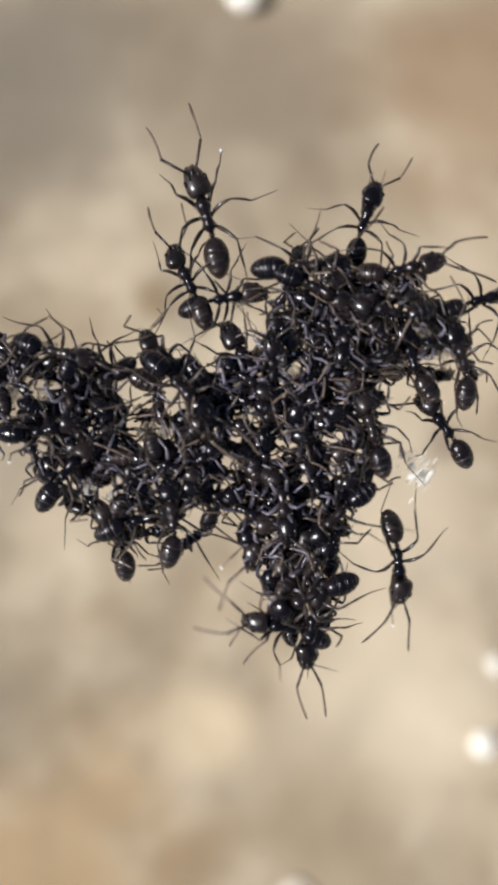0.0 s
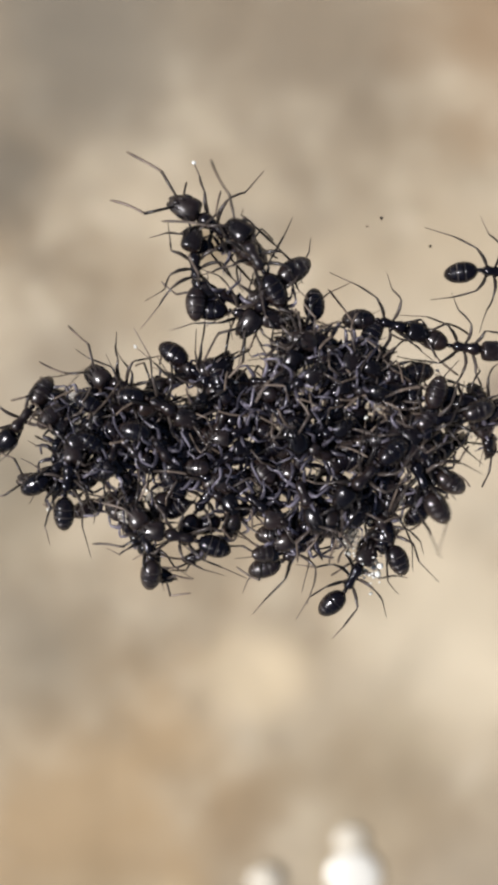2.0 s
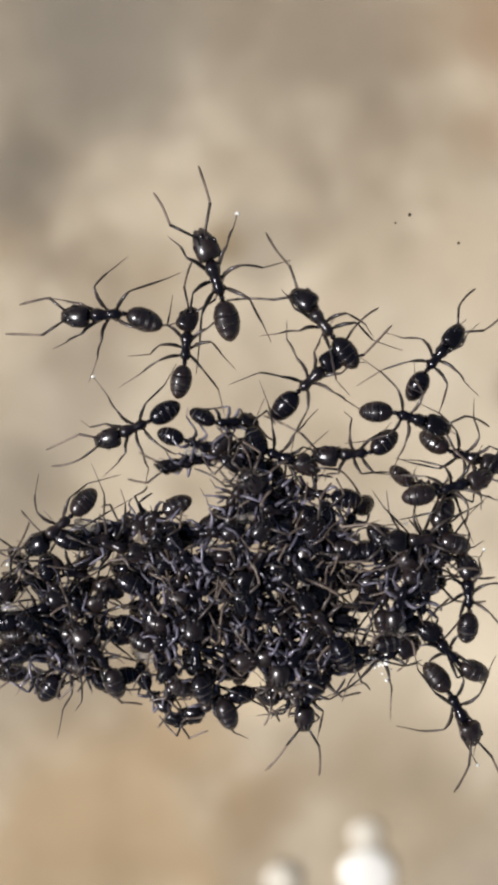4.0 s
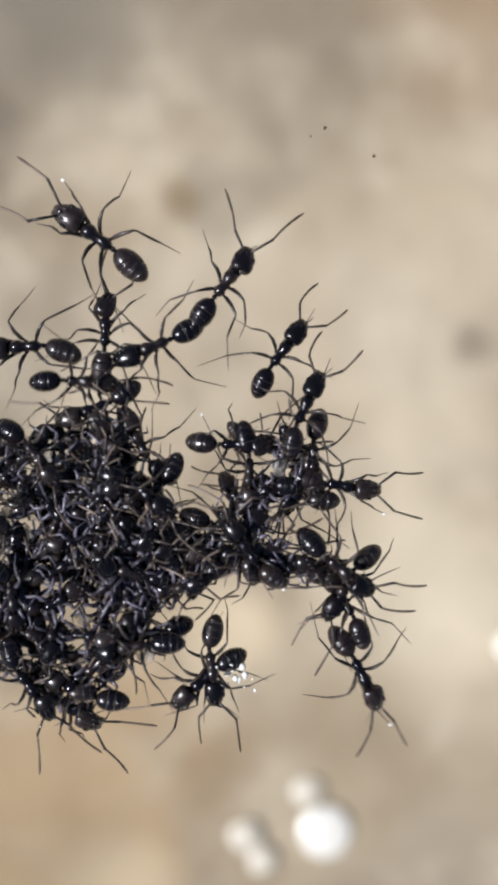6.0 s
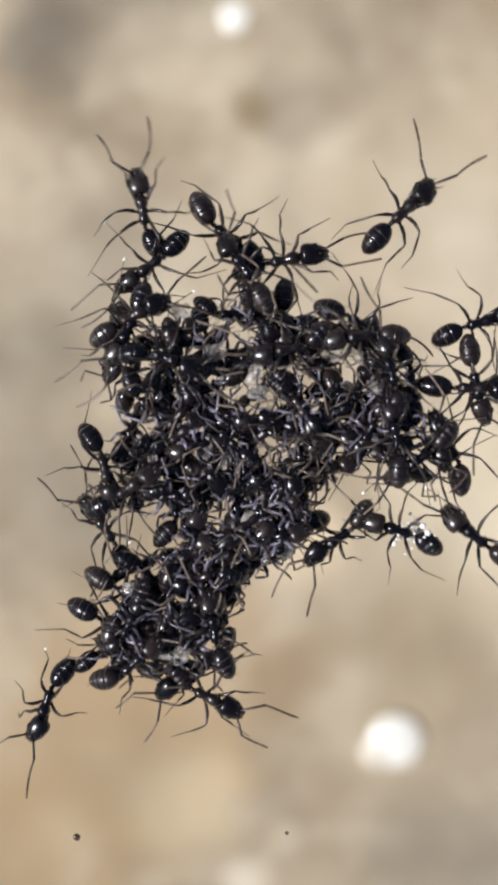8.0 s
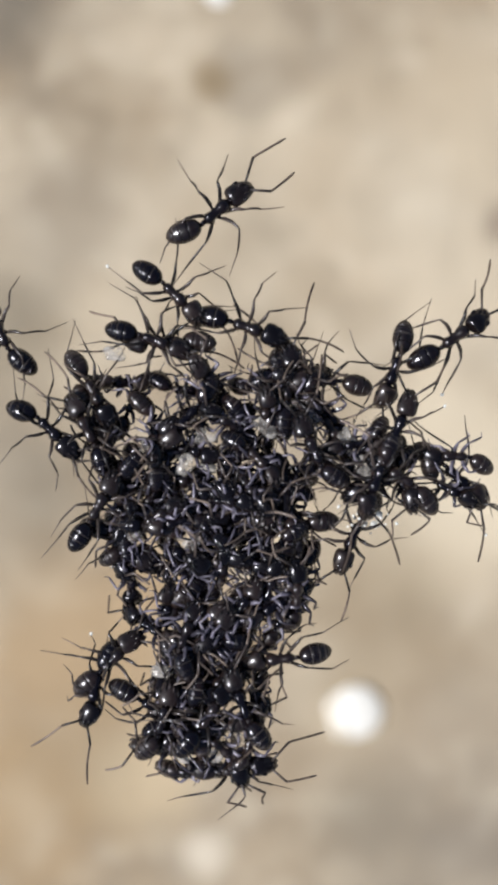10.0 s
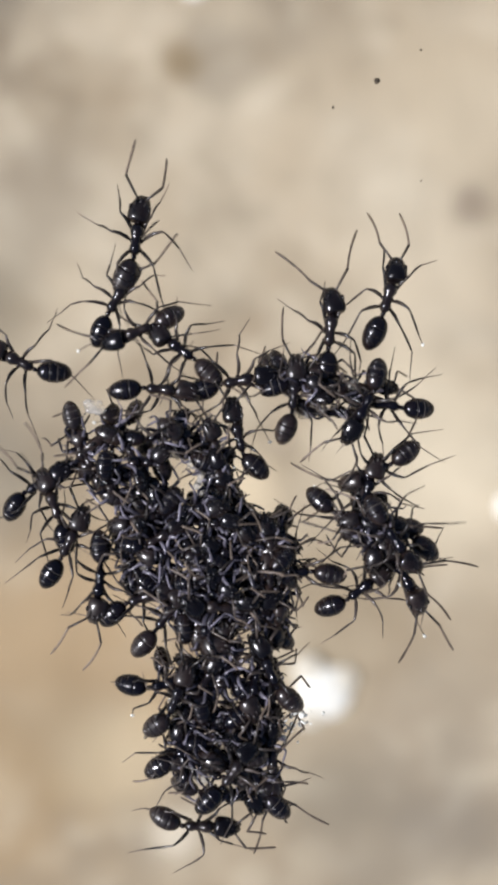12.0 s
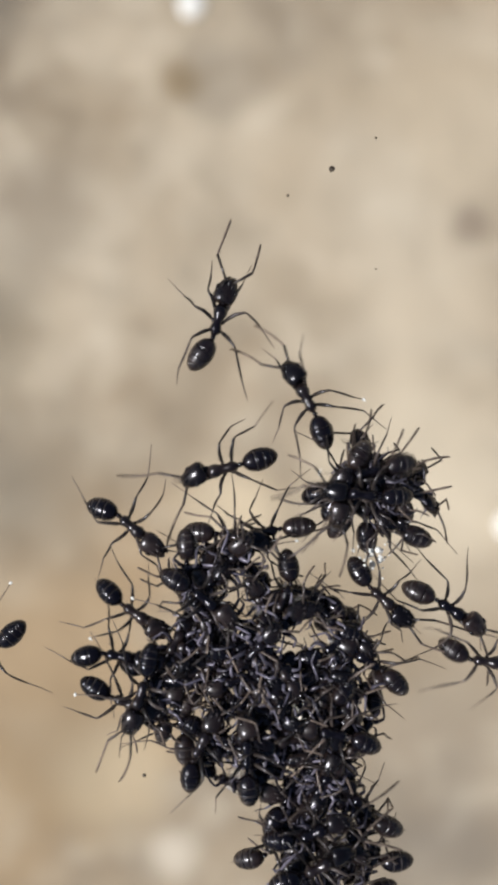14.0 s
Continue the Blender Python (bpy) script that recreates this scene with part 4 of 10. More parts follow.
    huddle(24, 0.73, [(0, -0.33, 11.11, 0.4, 117), (0.5, -1.23, 9.27, 0.5, 157), (1, -2.32, 8.97, 0.5, 157), (1.5, -2.23, 7.55, 0.5, 173), (2, -2.95,
        6.52, 0.9, 189), (2.5, -4.45, 5.22, 0.7, 189), (5, -6.94, -1.78, 0.9, 189), (5.5, -5.34, -1.61, 0.5, 253), (6, -5.46, -2.35, 0.5, 253), (6.5,
        -9.8, -4.56, 0.6, 293), (7, -6.81, -6.84, 0.4, 349), (7.5, -5.26, -9.05, 0.5, 349), (8, -4.82, -9.96, 0.5, 357), (8.5, -3.45, -11.5, 0.4,
        357), (9, -2.19, -12.55, 0.5, 357), (11.5, 3.61, -16.93, 0.7, 321), (12, 3.87, -16.95, 0.7, 321), (12.5, 4.03, -16.73, 0.4, 369), (13, 5.15,
        -17.93, 0.4, 369), (13.5, 6.87, -20.12, 0.5, 313), (14, 6.88, -21.71, 0.6, 297)])
    huddle(25, 0.8, [(0, 0.08, 12.99, 0.3, 51), (0.5, -0.48, 11.32, 0.3, 51), (1, -1.81, 10.34, 0.3, 51), (1.5, -1.41, 8.72, 0.3, 51), (2, -2.39,
        7.56, 0.3, 51), (2.5, -3.61, 6.09, 0.3, 51), (5, -5.63, -0.4, 0.3, 39), (5.5, -3.89, 0.31, 0.3, 39), (6, -3.9, -0.23, 0.3, 39), (6.5, -5.98,
        -2.79, 0.3, 23), (7, -4.37, -5.39, 0.3, 23), (7.5, -3.59, -7.73, 0.3, 23), (8, -2.75, -8.42, 0.3, 23), (8.5, -1.98, -10.02, 0.3, 23), (9,
        -0.88, -11.45, 0.3, 23), (11.5, 2.78, -16.06, 0.2, 95), (12, 2.98, -16.06, 0.2, 111), (12.5, 3.78, -16.22, 0.2, 79), (13, 5.54, -17.4, 0.2,
        95), (13.5, 7.82, -19.86, 0.3, 79), (14, 7.77, -20.95, 0.3, 79)])
    huddle(26, 0.83, [(0, 2.54, 10.04, 0.4, 92), (0.5, 2.71, 8.86, 0.5, 92), (1, 1.28, 7.76, 0.4, 92), (1.5, 1.56, 6.19, 0.4, 84), (2, 0.03, 6.11,
        0.2, 84), (2.5, -1.69, 5.16, 0.3, 36), (5, -4.5, -1.9, 0.4, -24), (5.5, -3.71, -1.68, 0.3, 0), (6, -3.71, -2.34, 0.5, 0), (6.5, -6.23, -4.44,
        0.5, 0), (7, -4.27, -6.32, 0.5, 0), (7.5, -3.18, -8.59, 0.3, -40), (8, -2.27, -9.24, 0.4, -40), (8.5, -1.46, -10.88, 0.5, -40), (9, -0.59,
        -12.32, 0.5, -40), (11.5, 4.86, -17.02, 0.5, -40), (12, 5.1, -16.98, 0.4, -40), (12.5, 5.47, -17.43, 0.3, -96), (13, 6.67, -18.11, 0.4, -104),
        (13.5, 9.37, -20.63, 0.4, -104), (14, 8.47, -22.1, 0.4, -104)])
    huddle(27, 0.75, [(0, 3.38, 8.11, 0.1, 169), (0.5, 3.01, 7.56, 0.1, 177), (1, 1.64, 6.33, 0.1, 177), (1.5, 1.81, 4.88, 0.1, 185), (2, 0.06, 4.8,
        0.1, 177), (2.5, -1.14, 3.64, 0.1, 145), (5, -3.32, -2.26, 0.1, 169), (5.5, -3.3, -1.37, 0.1, 169), (6, -2.93, -2.27, 0.2, 169), (6.5, -5.74,
        -4.08, 0.2, 169), (7, -3.85, -5.98, 0.2, 169), (7.5, -3.33, -7.1, 0.2, 169), (8, -2.65, -7.7, 0.2, 169), (8.5, -2.06, -9.41, 0.2, 169), (9,
        -1.18, -10.7, 0.2, 169), (11.5, 3.85, -15.52, 0.1, 169), (12, 3.66, -15.77, 0.1, 169), (12.5, 4.14, -16, 0.1, 145), (13, 5.29, -16.95, 0.1,
        121), (13.5, 6.56, -18.06, 0.1, 113), (14, 7.63, -19.19, 0.1, 121)])
    huddle(28, 0.84, [(0, 7.07, 8.96, 0.6, -36), (0.5, 6.48, 8.29, 0.6, -36), (1, 5.05, 7.49, 0.5, -36), (1.5, 5.16, 5.87, 0.5, -36), (2, 3.54, 5.46,
        0.7, -36), (2.5, 2.52, 4.18, 0.8, -36), (5, 1.17, -0.85, 0.4, -12), (5.5, 0.39, -0.54, 0.4, -12), (6, -0.5, -2.36, 0.9, -12), (6.5, -2.49,
        -3.71, 0.4, 28), (7, -1.93, -4.17, 0.5, -20), (7.5, -1.64, -4.91, 0.9, -52), (8, -1.68, -5.16, 0.4, -52), (8.5, -1.23, -6.43, 0.5, -12), (9,
        -0.77, -7.83, 0.5, 12), (11.5, 3.57, -12.28, 0.4, -24), (12, 3.56, -12.34, 0.4, -40), (12.5, 3.37, -12.91, 0.5, -32), (13, 3.43, -13.7, 0.4,
        8), (13.5, 5.4, -15.37, 0.5, 24), (14, 5.58, -15.93, 0.6, -40)])
    huddle(29, 0.83, [(0, 8.76, 13.64, 0.5, -116), (0.5, 8.46, 12.79, 0.5, -116), (1, 6.93, 11.96, 0.5, -148), (1.5, 6.95, 10.26, 0.5, -164), (2,
        5.22, 9.47, 0.5, -164), (2.5, 3.89, 8, 0.5, -164), (5, 2.18, 2.38, 0.4, -164), (5.5, 1.61, 2.57, 0.5, -164), (6, 0.84, 1.4, 0.4, -196), (6.5,
        -1.09, 0.31, 0.5, -196), (7, 0.27, -0.3, 0.5, -196), (7.5, 0.52, -0.87, 0.3, -180), (8, 0.43, -1.33, 0.3, -180), (8.5, 0.37, -2.83, 0.2,
        -172), (9, 0.77, -4.12, 0.3, -172), (11.5, 4.12, -8.96, 0.5, -172), (12, 4.14, -8.97, 0.4, -180), (12.5, 4.44, -9.72, 0.2, -188), (13, 4.66,
        -10.82, 0.3, -188), (13.5, 6.48, -11.91, 0.2, -172), (14, 6.48, -11.91, 0.2, -180)])
    huddle(30, 0.84, [(0, 11.05, 12.59, 0.1, -85), (0.5, 11.86, 11.91, 0.1, -149), (1, 10.1, 10.53, 0.1, -149), (1.5, 10.52, 9.5, 0.1, -205), (2,
        8.28, 7.11, 0.2, -205), (2.5, 6.29, 5.28, 0.1, -205), (5, 4.71, -0.44, 0.1, -145), (5.5, 4.52, 0.29, 0.1, -145), (6, 5.36, 1.78, 0.1, -121),
        (6.5, 2.79, 0.18, 0.1, -121), (7, 4.91, 1.2, 0.1, -97), (7.5, 5.74, 0.24, 0.1, -97), (8, 4.32, -0.13, 0.1, -97), (8.5, 3.99, -0.79, 0.1,
        -121), (9, 4.5, -1.39, 0.1, -57), (11.5, 7.08, -5.36, 0.1, -57), (12, 7.48, -3.65, 0.1, -25), (12.5, 8.7, -4.66, 0.1, 15), (13, 8.51, -5.06,
        0.1, 79), (13.5, 9.18, -5.45, 0.1, 79), (14, 9.28, -5.34, 0.1, 103)])
    huddle(31, 0.77, [(0, 7.55, 12.94, 0.2, -86), (0.5, 7.38, 11.75, 0.2, -86), (1, 5.57, 10.91, 0.1, -86), (1.5, 5.34, 9.47, 0.1, -94), (2, 4.04,
        8.88, 0.2, -94), (2.5, 2.8, 7.54, 0.2, -94), (5, 1, 2.11, 0.2, -94), (5.5, 0.39, 2.45, 0.2, -94), (6, -0.24, 1.34, 0.2, -94), (6.5, -2.29,
        -0.23, 0.2, -94), (7, -0.86, -0.77, 0.2, -94), (7.5, -0.75, -1.63, 0.2, -70), (8, -0.77, -1.96, 0.2, -70), (8.5, -0.6, -3.17, 0.2, -70), (9,
        -0.22, -4.43, 0.2, -70), (11.5, 3.18, -8.93, 0.2, -82), (12, 3.21, -8.99, 0.2, -82), (12.5, 3.52, -9.54, 0.2, -82), (13, 3.68, -10.63, 0.2,
        -82), (13.5, 5.12, -12.22, 0.2, -82), (14, 5.38, -12.37, 0.2, -82)])
    huddle(32, 0.78, [(0, 8.55, 12.31, 0.6, -46), (0.5, 8.31, 11.24, 1.1, -46), (1, 7.13, 9.88, 0.5, 10), (1.5, 7.24, 8.47, 0.6, 18), (2, 5.59, 8.18,
        1.1, 18), (2.5, 4.35, 6.77, 1.1, 18), (5, 2.21, 1.68, 0.5, 30), (5.5, 1.68, 1.94, 1.1, 30), (6, 0.87, 0.86, 1.1, 30), (6.5, -1.12, -0.66, 1,
        30), (7, 0.15, -1.24, 1, 30), (7.5, 0.07, -2.71, 0.5, -10), (8, 0.01, -2.94, 0.6, -42), (8.5, 0.28, -4.27, 0.6, -42), (9, 0.58, -5.52, 0.5,
        -42), (11.5, 4.14, -10.07, 1.1, -42), (12, 4.15, -10.14, 1.1, -42), (12.5, 4.51, -10.62, 1, -42), (13, 4.66, -11.76, 1.1, -42), (13.5, 6.13,
        -13.16, 1.1, -42), (14, 6.36, -13.39, 1.1, -42)])
    huddle(33, 0.76, [(0, 12.4, 15.86, 0.7, -3), (0.5, 12.59, 13.44, 0.4, -27), (1, 10.54, 11.22, 0.7, -27), (1.5, 10.98, 9.85, 0.6, -27), (2, 9.03,
        8.37, 0.4, -51), (2.5, 8.46, 6.91, 0.4, -115), (5, 6.39, 1.47, 0.4, -151), (5.5, 5.42, 0.99, 0.4, -167), (6, 5.62, 2.59, 0.5, -143), (6.5,
        2.1, 0.65, 0.4, -175), (7, 2.71, 0.28, 0.4, -231), (7.5, 3.22, -0.5, 0.4, -255), (8, 3.85, -0.55, 0.5, -295), (8.5, 3.7, -1.94, 0.3, -271),
        (9, 4.08, -3.12, 0.3, -335), (11.5, 5.69, -9.08, 0.4, -407), (12, 5.63, -9.15, 0.4, -391), (12.5, 6.02, -9.58, 0.3, -343), (13, 6.43, -10.34,
        0.4, -319), (13.5, 7.88, -11.63, 0.7, -319), (14, 8.09, -11.63, 0.4, -319)])
    huddle(34, 0.78, [(0, 13.9, 14.46, 0.5, -65), (0.5, 13.9, 12.11, 0.5, -105), (1, 12.05, 10.33, 0.5, -105), (1.5, 12.66, 8.76, 0.5, -81), (2,
        10.98, 8.25, 0.4, -81), (2.5, 9.92, 6.11, 0.5, -81), (5, 7.18, 1.77, 0.5, -153), (5.5, 6.59, 3.27, 0.5, -169), (6, 6.52, 3.04, 0.5, -129),
        (6.5, 6.01, 1.52, 0.6, -129), (7, 6.41, 1.11, 0.7, -113), (7.5, 6.57, 0.4, 0.6, -81), (8, 5.24, -0.05, 0.5, -81), (8.5, 5.11, -0.75, 0.5,
        -57), (9, 5.15, -2.04, 0.5, -57), (11.5, 7.57, -5.04, 0.3, -33), (12, 9.08, -4.19, 0.4, -9), (12.5, 10.03, -5.02, 0.5, -25), (13, 8.88, -5.76,
        0.5, -81), (13.5, 10.35, -6.34, 0.5, -73), (14, 10.6, -6.22, 0.4, -41)])
    huddle(35, 0.77, [(0, 4.58, 8.46, 0.6, -141), (0.5, 4.08, 7.76, 0.7, -141), (1, 2.61, 6.39, 0.6, -133), (1.5, 2.77, 4.97, 0.5, -141), (2, 1.57,
        4.45, 0.6, -157), (2.5, -0.42, 3.59, 0.5, -101), (5, -1.38, -2.07, 0.5, -77), (5.5, -2.28, -1.84, 0.6, -53), (6, -2.06, -3.35, 0.7, -53),
        (6.5, -5.72, -5, 0.5, -117), (7, -3.72, -6.99, 0.5, -133), (7.5, -2.83, -9.08, 0.4, -189), (8, -1.68, -9.51, 0.5, -149), (8.5, -1.16, -11.54,
        0.5, -149), (9, -0.43, -12.95, 0.6, -165), (11.5, 4.33, -17.82, 0.5, -177), (12, 4.64, -17.72, 0.5, -177), (12.5, 5.12, -18.26, 0.4, -169),
        (13, 5.97, -18.9, 0.5, -169), (13.5, 7.65, -23.37, 0.6, -169), (14, 6.99, -26.29, 0.7, -153)])
    huddle(36, 0.76, [(0, 10.91, 11.83, 0.1, 103), (0.5, 10.18, 11.07, 0.1, 103), (1, 8.69, 9.95, 0.1, 47), (1.5, 8.6, 8.35, 0.1, 95), (2, 6.99, 7.95,
        0.1, 127), (2.5, 5.44, 6.56, 0.1, 111), (5, 4.47, 1.3, 0.1, 99), (5.5, 3.49, 1.26, 0.1, 123), (6, 2.97, 0.76, 0.1, 163), (6.5, 1.07, 0.27,
        0.1, 163), (7, 2.07, -0.08, 0.1, 155), (7.5, 2.13, -0.89, 0.1, 155), (8, 2.85, -0.9, 0.1, 155), (8.5, 3.06, -2.29, 0.1, 155), (9, 3.26, -3.43,
        0.1, 195), (11.5, 4.9, -8.97, 0.1, 147), (12, 4.85, -9.22, 0.1, 147), (12.5, 5.03, -9.89, 0.1, 147), (13, 5.23, -11, 0.1, 147), (13.5, 6.72,
        -12.31, 0.1, 163), (14, 6.94, -12.45, 0.1, 163)])
    huddle(37, 0.73, [(0, 8.19, 7.01, 0.6, 99), (0.5, 7.59, 6.46, 0.6, 131), (1, 5.65, 6.04, 0.6, 83), (1.5, 5.1, 4.53, 0.5, 67), (2, 3.93, 4.1, 0.5,
        67), (2.5, 2.45, 2.84, 0.6, 67), (5, -0.1, -2.76, 0.6, 19), (5.5, 0.07, -3.26, 0.6, 51), (6, -0.23, -4.02, 0.7, 51), (6.5, -1.61, -4.42, 0.5,
        11), (7, -1.01, -5.04, 0.5, 19), (7.5, -0.85, -6.82, 0.5, 67), (8, -0.92, -7.34, 0.6, 67), (8.5, -0.29, -9.53, 0.6, 75), (9, 0.54, -11.02,
        0.7, 75), (11.5, 5.51, -16.21, 0.6, 75), (12, 5.58, -16.23, 0.5, 75), (12.5, 5.87, -16.59, 0.4, 75), (13, 7.29, -18.28, 0.5, 91), (13.5, 9.37,
        -21.52, 0.7, 91), (14, 8.59, -24.15, 0.7, 91)])
    huddle(38, 0.75, [(0, 10.71, 10.72, 0.4, -116), (0.5, 10.26, 9.58, 0.5, -108), (1, 9.17, 9.29, 0.3, -52), (1.5, 9.54, 6.88, 0.5, -52), (2, 8.35,
        6.2, 0.4, -36), (2.5, 6.34, 4.82, 0.3, -36), (5, 4.94, -0.84, 0.4, -24), (5.5, 4.89, -0.29, 0.3, 8), (6, 5.12, 1.14, 0.4, -56), (6.5, 2.14,
        -0.04, 0.7, -56), (7, 3.14, -0.57, 0.3, -56), (7.5, 3.28, -1.41, 0.3, -112), (8, 4.4, -1.8, 0.7, -112), (8.5, 4.47, -3.18, 0.6, -168), (9, 5,
        -2.82, 0.4, -160), (11.5, 10.66, -8.01, 0.4, -88), (12, 9.91, -9.09, 0.3, -64), (12.5, 7.02, -11.33, 0.4, -56), (13, 7.24, -12.44, 0.4, -88),
        (13.5, 7.81, -13.62, 0.4, -88), (14, 8.49, -13.86, 0.5, -40)])
    huddle(39, 0.76, [(0, 11.83, 16.26, 1, -18), (0.5, 11.57, 14.69, 0.6, -10), (1, 9.92, 12.25, 0.5, -10), (1.5, 10.27, 10.74, 0.6, -50), (2, 7.69,
        9.93, 0.5, -58), (2.5, 6.08, 8.68, 0.6, -66), (5, 4.27, 2.64, 0.5, -42), (5.5, 2.51, 2.94, 0.9, -50), (6, 1.56, 1.4, 0.6, -50), (6.5, -0.14,
        0.38, 1.1, -50), (7, 1.15, -0.28, 1.1, -50), (7.5, 1.33, -1.08, 0.6, -50), (8, 1.61, -1.13, 1, -50), (8.5, 2.13, -2.51, 0.8, -50), (9, 1.89,
        -3.14, 1.1, -50), (11.5, 5.02, -8.4, 0.5, -50), (12, 4.68, -8.6, 0.5, -50), (12.5, 4.34, -9.45, 0.5, -50), (13, 4.54, -10.55, 0.5, -50),
        (13.5, 5.93, -12.22, 0.5, -50), (14, 6.13, -12.37, 1, -50)])
    huddle(40, 0.81, [(0, 3.55, 11.43, 0.3, -10), (0.5, 3.39, 10.58, 0.4, -10), (1, 1.9, 9.39, 0.2, -10), (1.5, 2.25, 8.28, 0.3, -10), (2, 0.66, 7.92,
        0.3, -10), (2.5, -0.38, 6.83, 0.3, 30), (5, -1.74, 2.01, 0.2, -18), (5.5, -2.89, 1.91, 0.4, -18), (6, -3.2, 1.4, 0.4, -18), (6.5, -4.29, -0.2,
        0.2, -18), (7, -2.72, -1.36, 0.2, -2), (7.5, -2.81, -2.07, 0.4, -2), (8, -3.31, -2.65, 0.4, -2), (8.5, -2.78, -4.3, 0.2, -42), (9, -2.53,
        -5.73, 0.3, -82), (11.5, 0.98, -9.86, 0.2, -70), (12, 1.19, -9.9, 0.2, -70), (12.5, 1.44, -10.65, 0.3, -70), (13, 1.3, -11.87, 0.2, -110),
        (13.5, 2.13, -12.92, 0.2, -102), (14, 2.23, -13.26, 0.2, -102)])
    huddle(41, 0.83, [(0, 10.05, 9.52, 0.5, 58), (0.5, 10.2, 8.7, 0.5, 58), (1, 9.13, 7.66, 0.5, 66), (1.5, 9.71, 6.35, 0.6, 82), (2, 9.3, 6.12, 0.5,
        82), (2.5, 9.77, 5.26, 0.5, 82), (5, 7.19, 0.99, 0.3, 82), (5.5, 6.7, 1.17, 0.4, 42), (6, 6.48, 0.04, 0.4, 10), (6.5, 4.73, -0.85, 0.4, -38),
        (7, 6.12, -0.9, 0.5, -38), (7.5, 6.61, -1.73, 0.5, -62), (8, 6.37, -2.17, 0.5, -54), (8.5, 5.68, -3.54, 0.5, -62), (9, 6.9, -3.98, 0.4, -38),
        (11.5, 10.68, -8.79, 0.4, -98), (12, 9.53, -9.06, 0.4, -90), (12.5, 6.57, -12.06, 0.4, -106), (13, 6.94, -13.09, 0.4, -114), (13.5, 7.81,
        -14.93, 0.4, -98), (14, 8.18, -14.93, 0.4, -98)])
    huddle(42, 0.81, [(0, 7.24, 14.56, 0.2, 21), (0.5, 6.86, 13.76, 0.2, 21), (1, 5.37, 12.62, 0.3, 21), (1.5, 5.73, 10.58, 0.2, 21), (2, 4.04, 10.36,
        0.2, 45), (2.5, 2.81, 8.93, 0.2, 45), (5, 0.63, 3.97, 0.4, 45), (5.5, -0.15, 4.15, 0.4, 45), (6, -1.43, 3.41, 0.4, 45), (6.5, -3.31, 1.75,
        0.4, 45), (7, -1.96, 1.02, 0.4, 53), (7.5, -2.43, 0.44, 0.4, 53), (8, -3.1, 0.18, 0.3, 77), (8.5, -2.69, -1.15, 0.3, 45), (9, -2.17, -2.27,
        0.4, 45), (11.5, 0.84, -6.97, 0.3, 45), (12, 1.03, -7.1, 0.3, -3), (12.5, 0.88, -6.25, 0.2, -3), (13, 2.07, -7.42, 0.3, -3), (13.5, 3.22,
        -8.58, 0.4, -11), (14, 4.05, -8.8, 0.2, 45)])
    huddle(43, 0.85, [(0, 2.07, 11.72, 0.6, -88), (0.5, 2.4, 10.66, 1, -72), (1, 0.85, 9.42, 0.7, -64), (1.5, 1.4, 8.2, 0.8, -64), (2, -0.15, 7.46,
        1.1, -64), (2.5, -1.45, 6, 0.6, -24), (5, -1.66, -0.63, 0.6, -84), (5.5, -3.07, -0.15, 1.2, -84), (6, -3.21, -0.85, 1.2, -84), (6.5, -5.38,
        -2.66, 0.6, -36), (7, -3.26, -4.3, 0.7, 4), (7.5, -2.78, -5.58, 0.6, 20), (8, -2.13, -6.29, 0.7, 20), (8.5, -1.77, -7.64, 0.6, 76), (9, -1.22,
        -8.93, 1.2, 76), (11.5, 3.38, -13.72, 0.5, 64), (12, 3.65, -14.15, 0.6, 56), (12.5, 4.02, -14.42, 0.6, 56), (13, 4.54, -15.09, 0.5, 56),
        (13.5, 6.28, -16.94, 0.6, 40), (14, 6.62, -16.98, 0.6, 16)])
    huddle(44, 0.85, [(0, 6.19, 14.1, 0.2, -159), (0.5, 5.9, 13.45, 0.2, -159), (1, 4.2, 12.32, 0.2, -159), (1.5, 3.82, 10.52, 0.2, -167), (2, 1.85,
        9.98, 0.2, -199), (2.5, 0.85, 8.62, 0.2, -183), (5, -0.62, 3.65, 0.4, -183), (5.5, -1.32, 3.86, 0.4, -183), (6, -2.54, 3.27, 0.4, -183), (6.5,
        -3.73, 2.32, 0.4, -183), (7, -2.17, 1.5, 0.3, -183), (7.5, -2.08, 1.14, 0.4, -183), (8, -1.51, 0.01, 0.2, -159), (8.5, -1.18, -1.3, 0.3,
        -135), (9, -1.36, -2.69, 0.2, -127), (11.5, 1.51, -7.81, 0.2, -91), (12, 1.69, -7.61, 0.2, -91), (12.5, 1.83, -8.7, 0.2, -155), (13, 2.03,
        -9.5, 0.2, -187), (13.5, 3.64, -11.32, 0.2, -179), (14, 3.71, -11.35, 0.4, -179)])
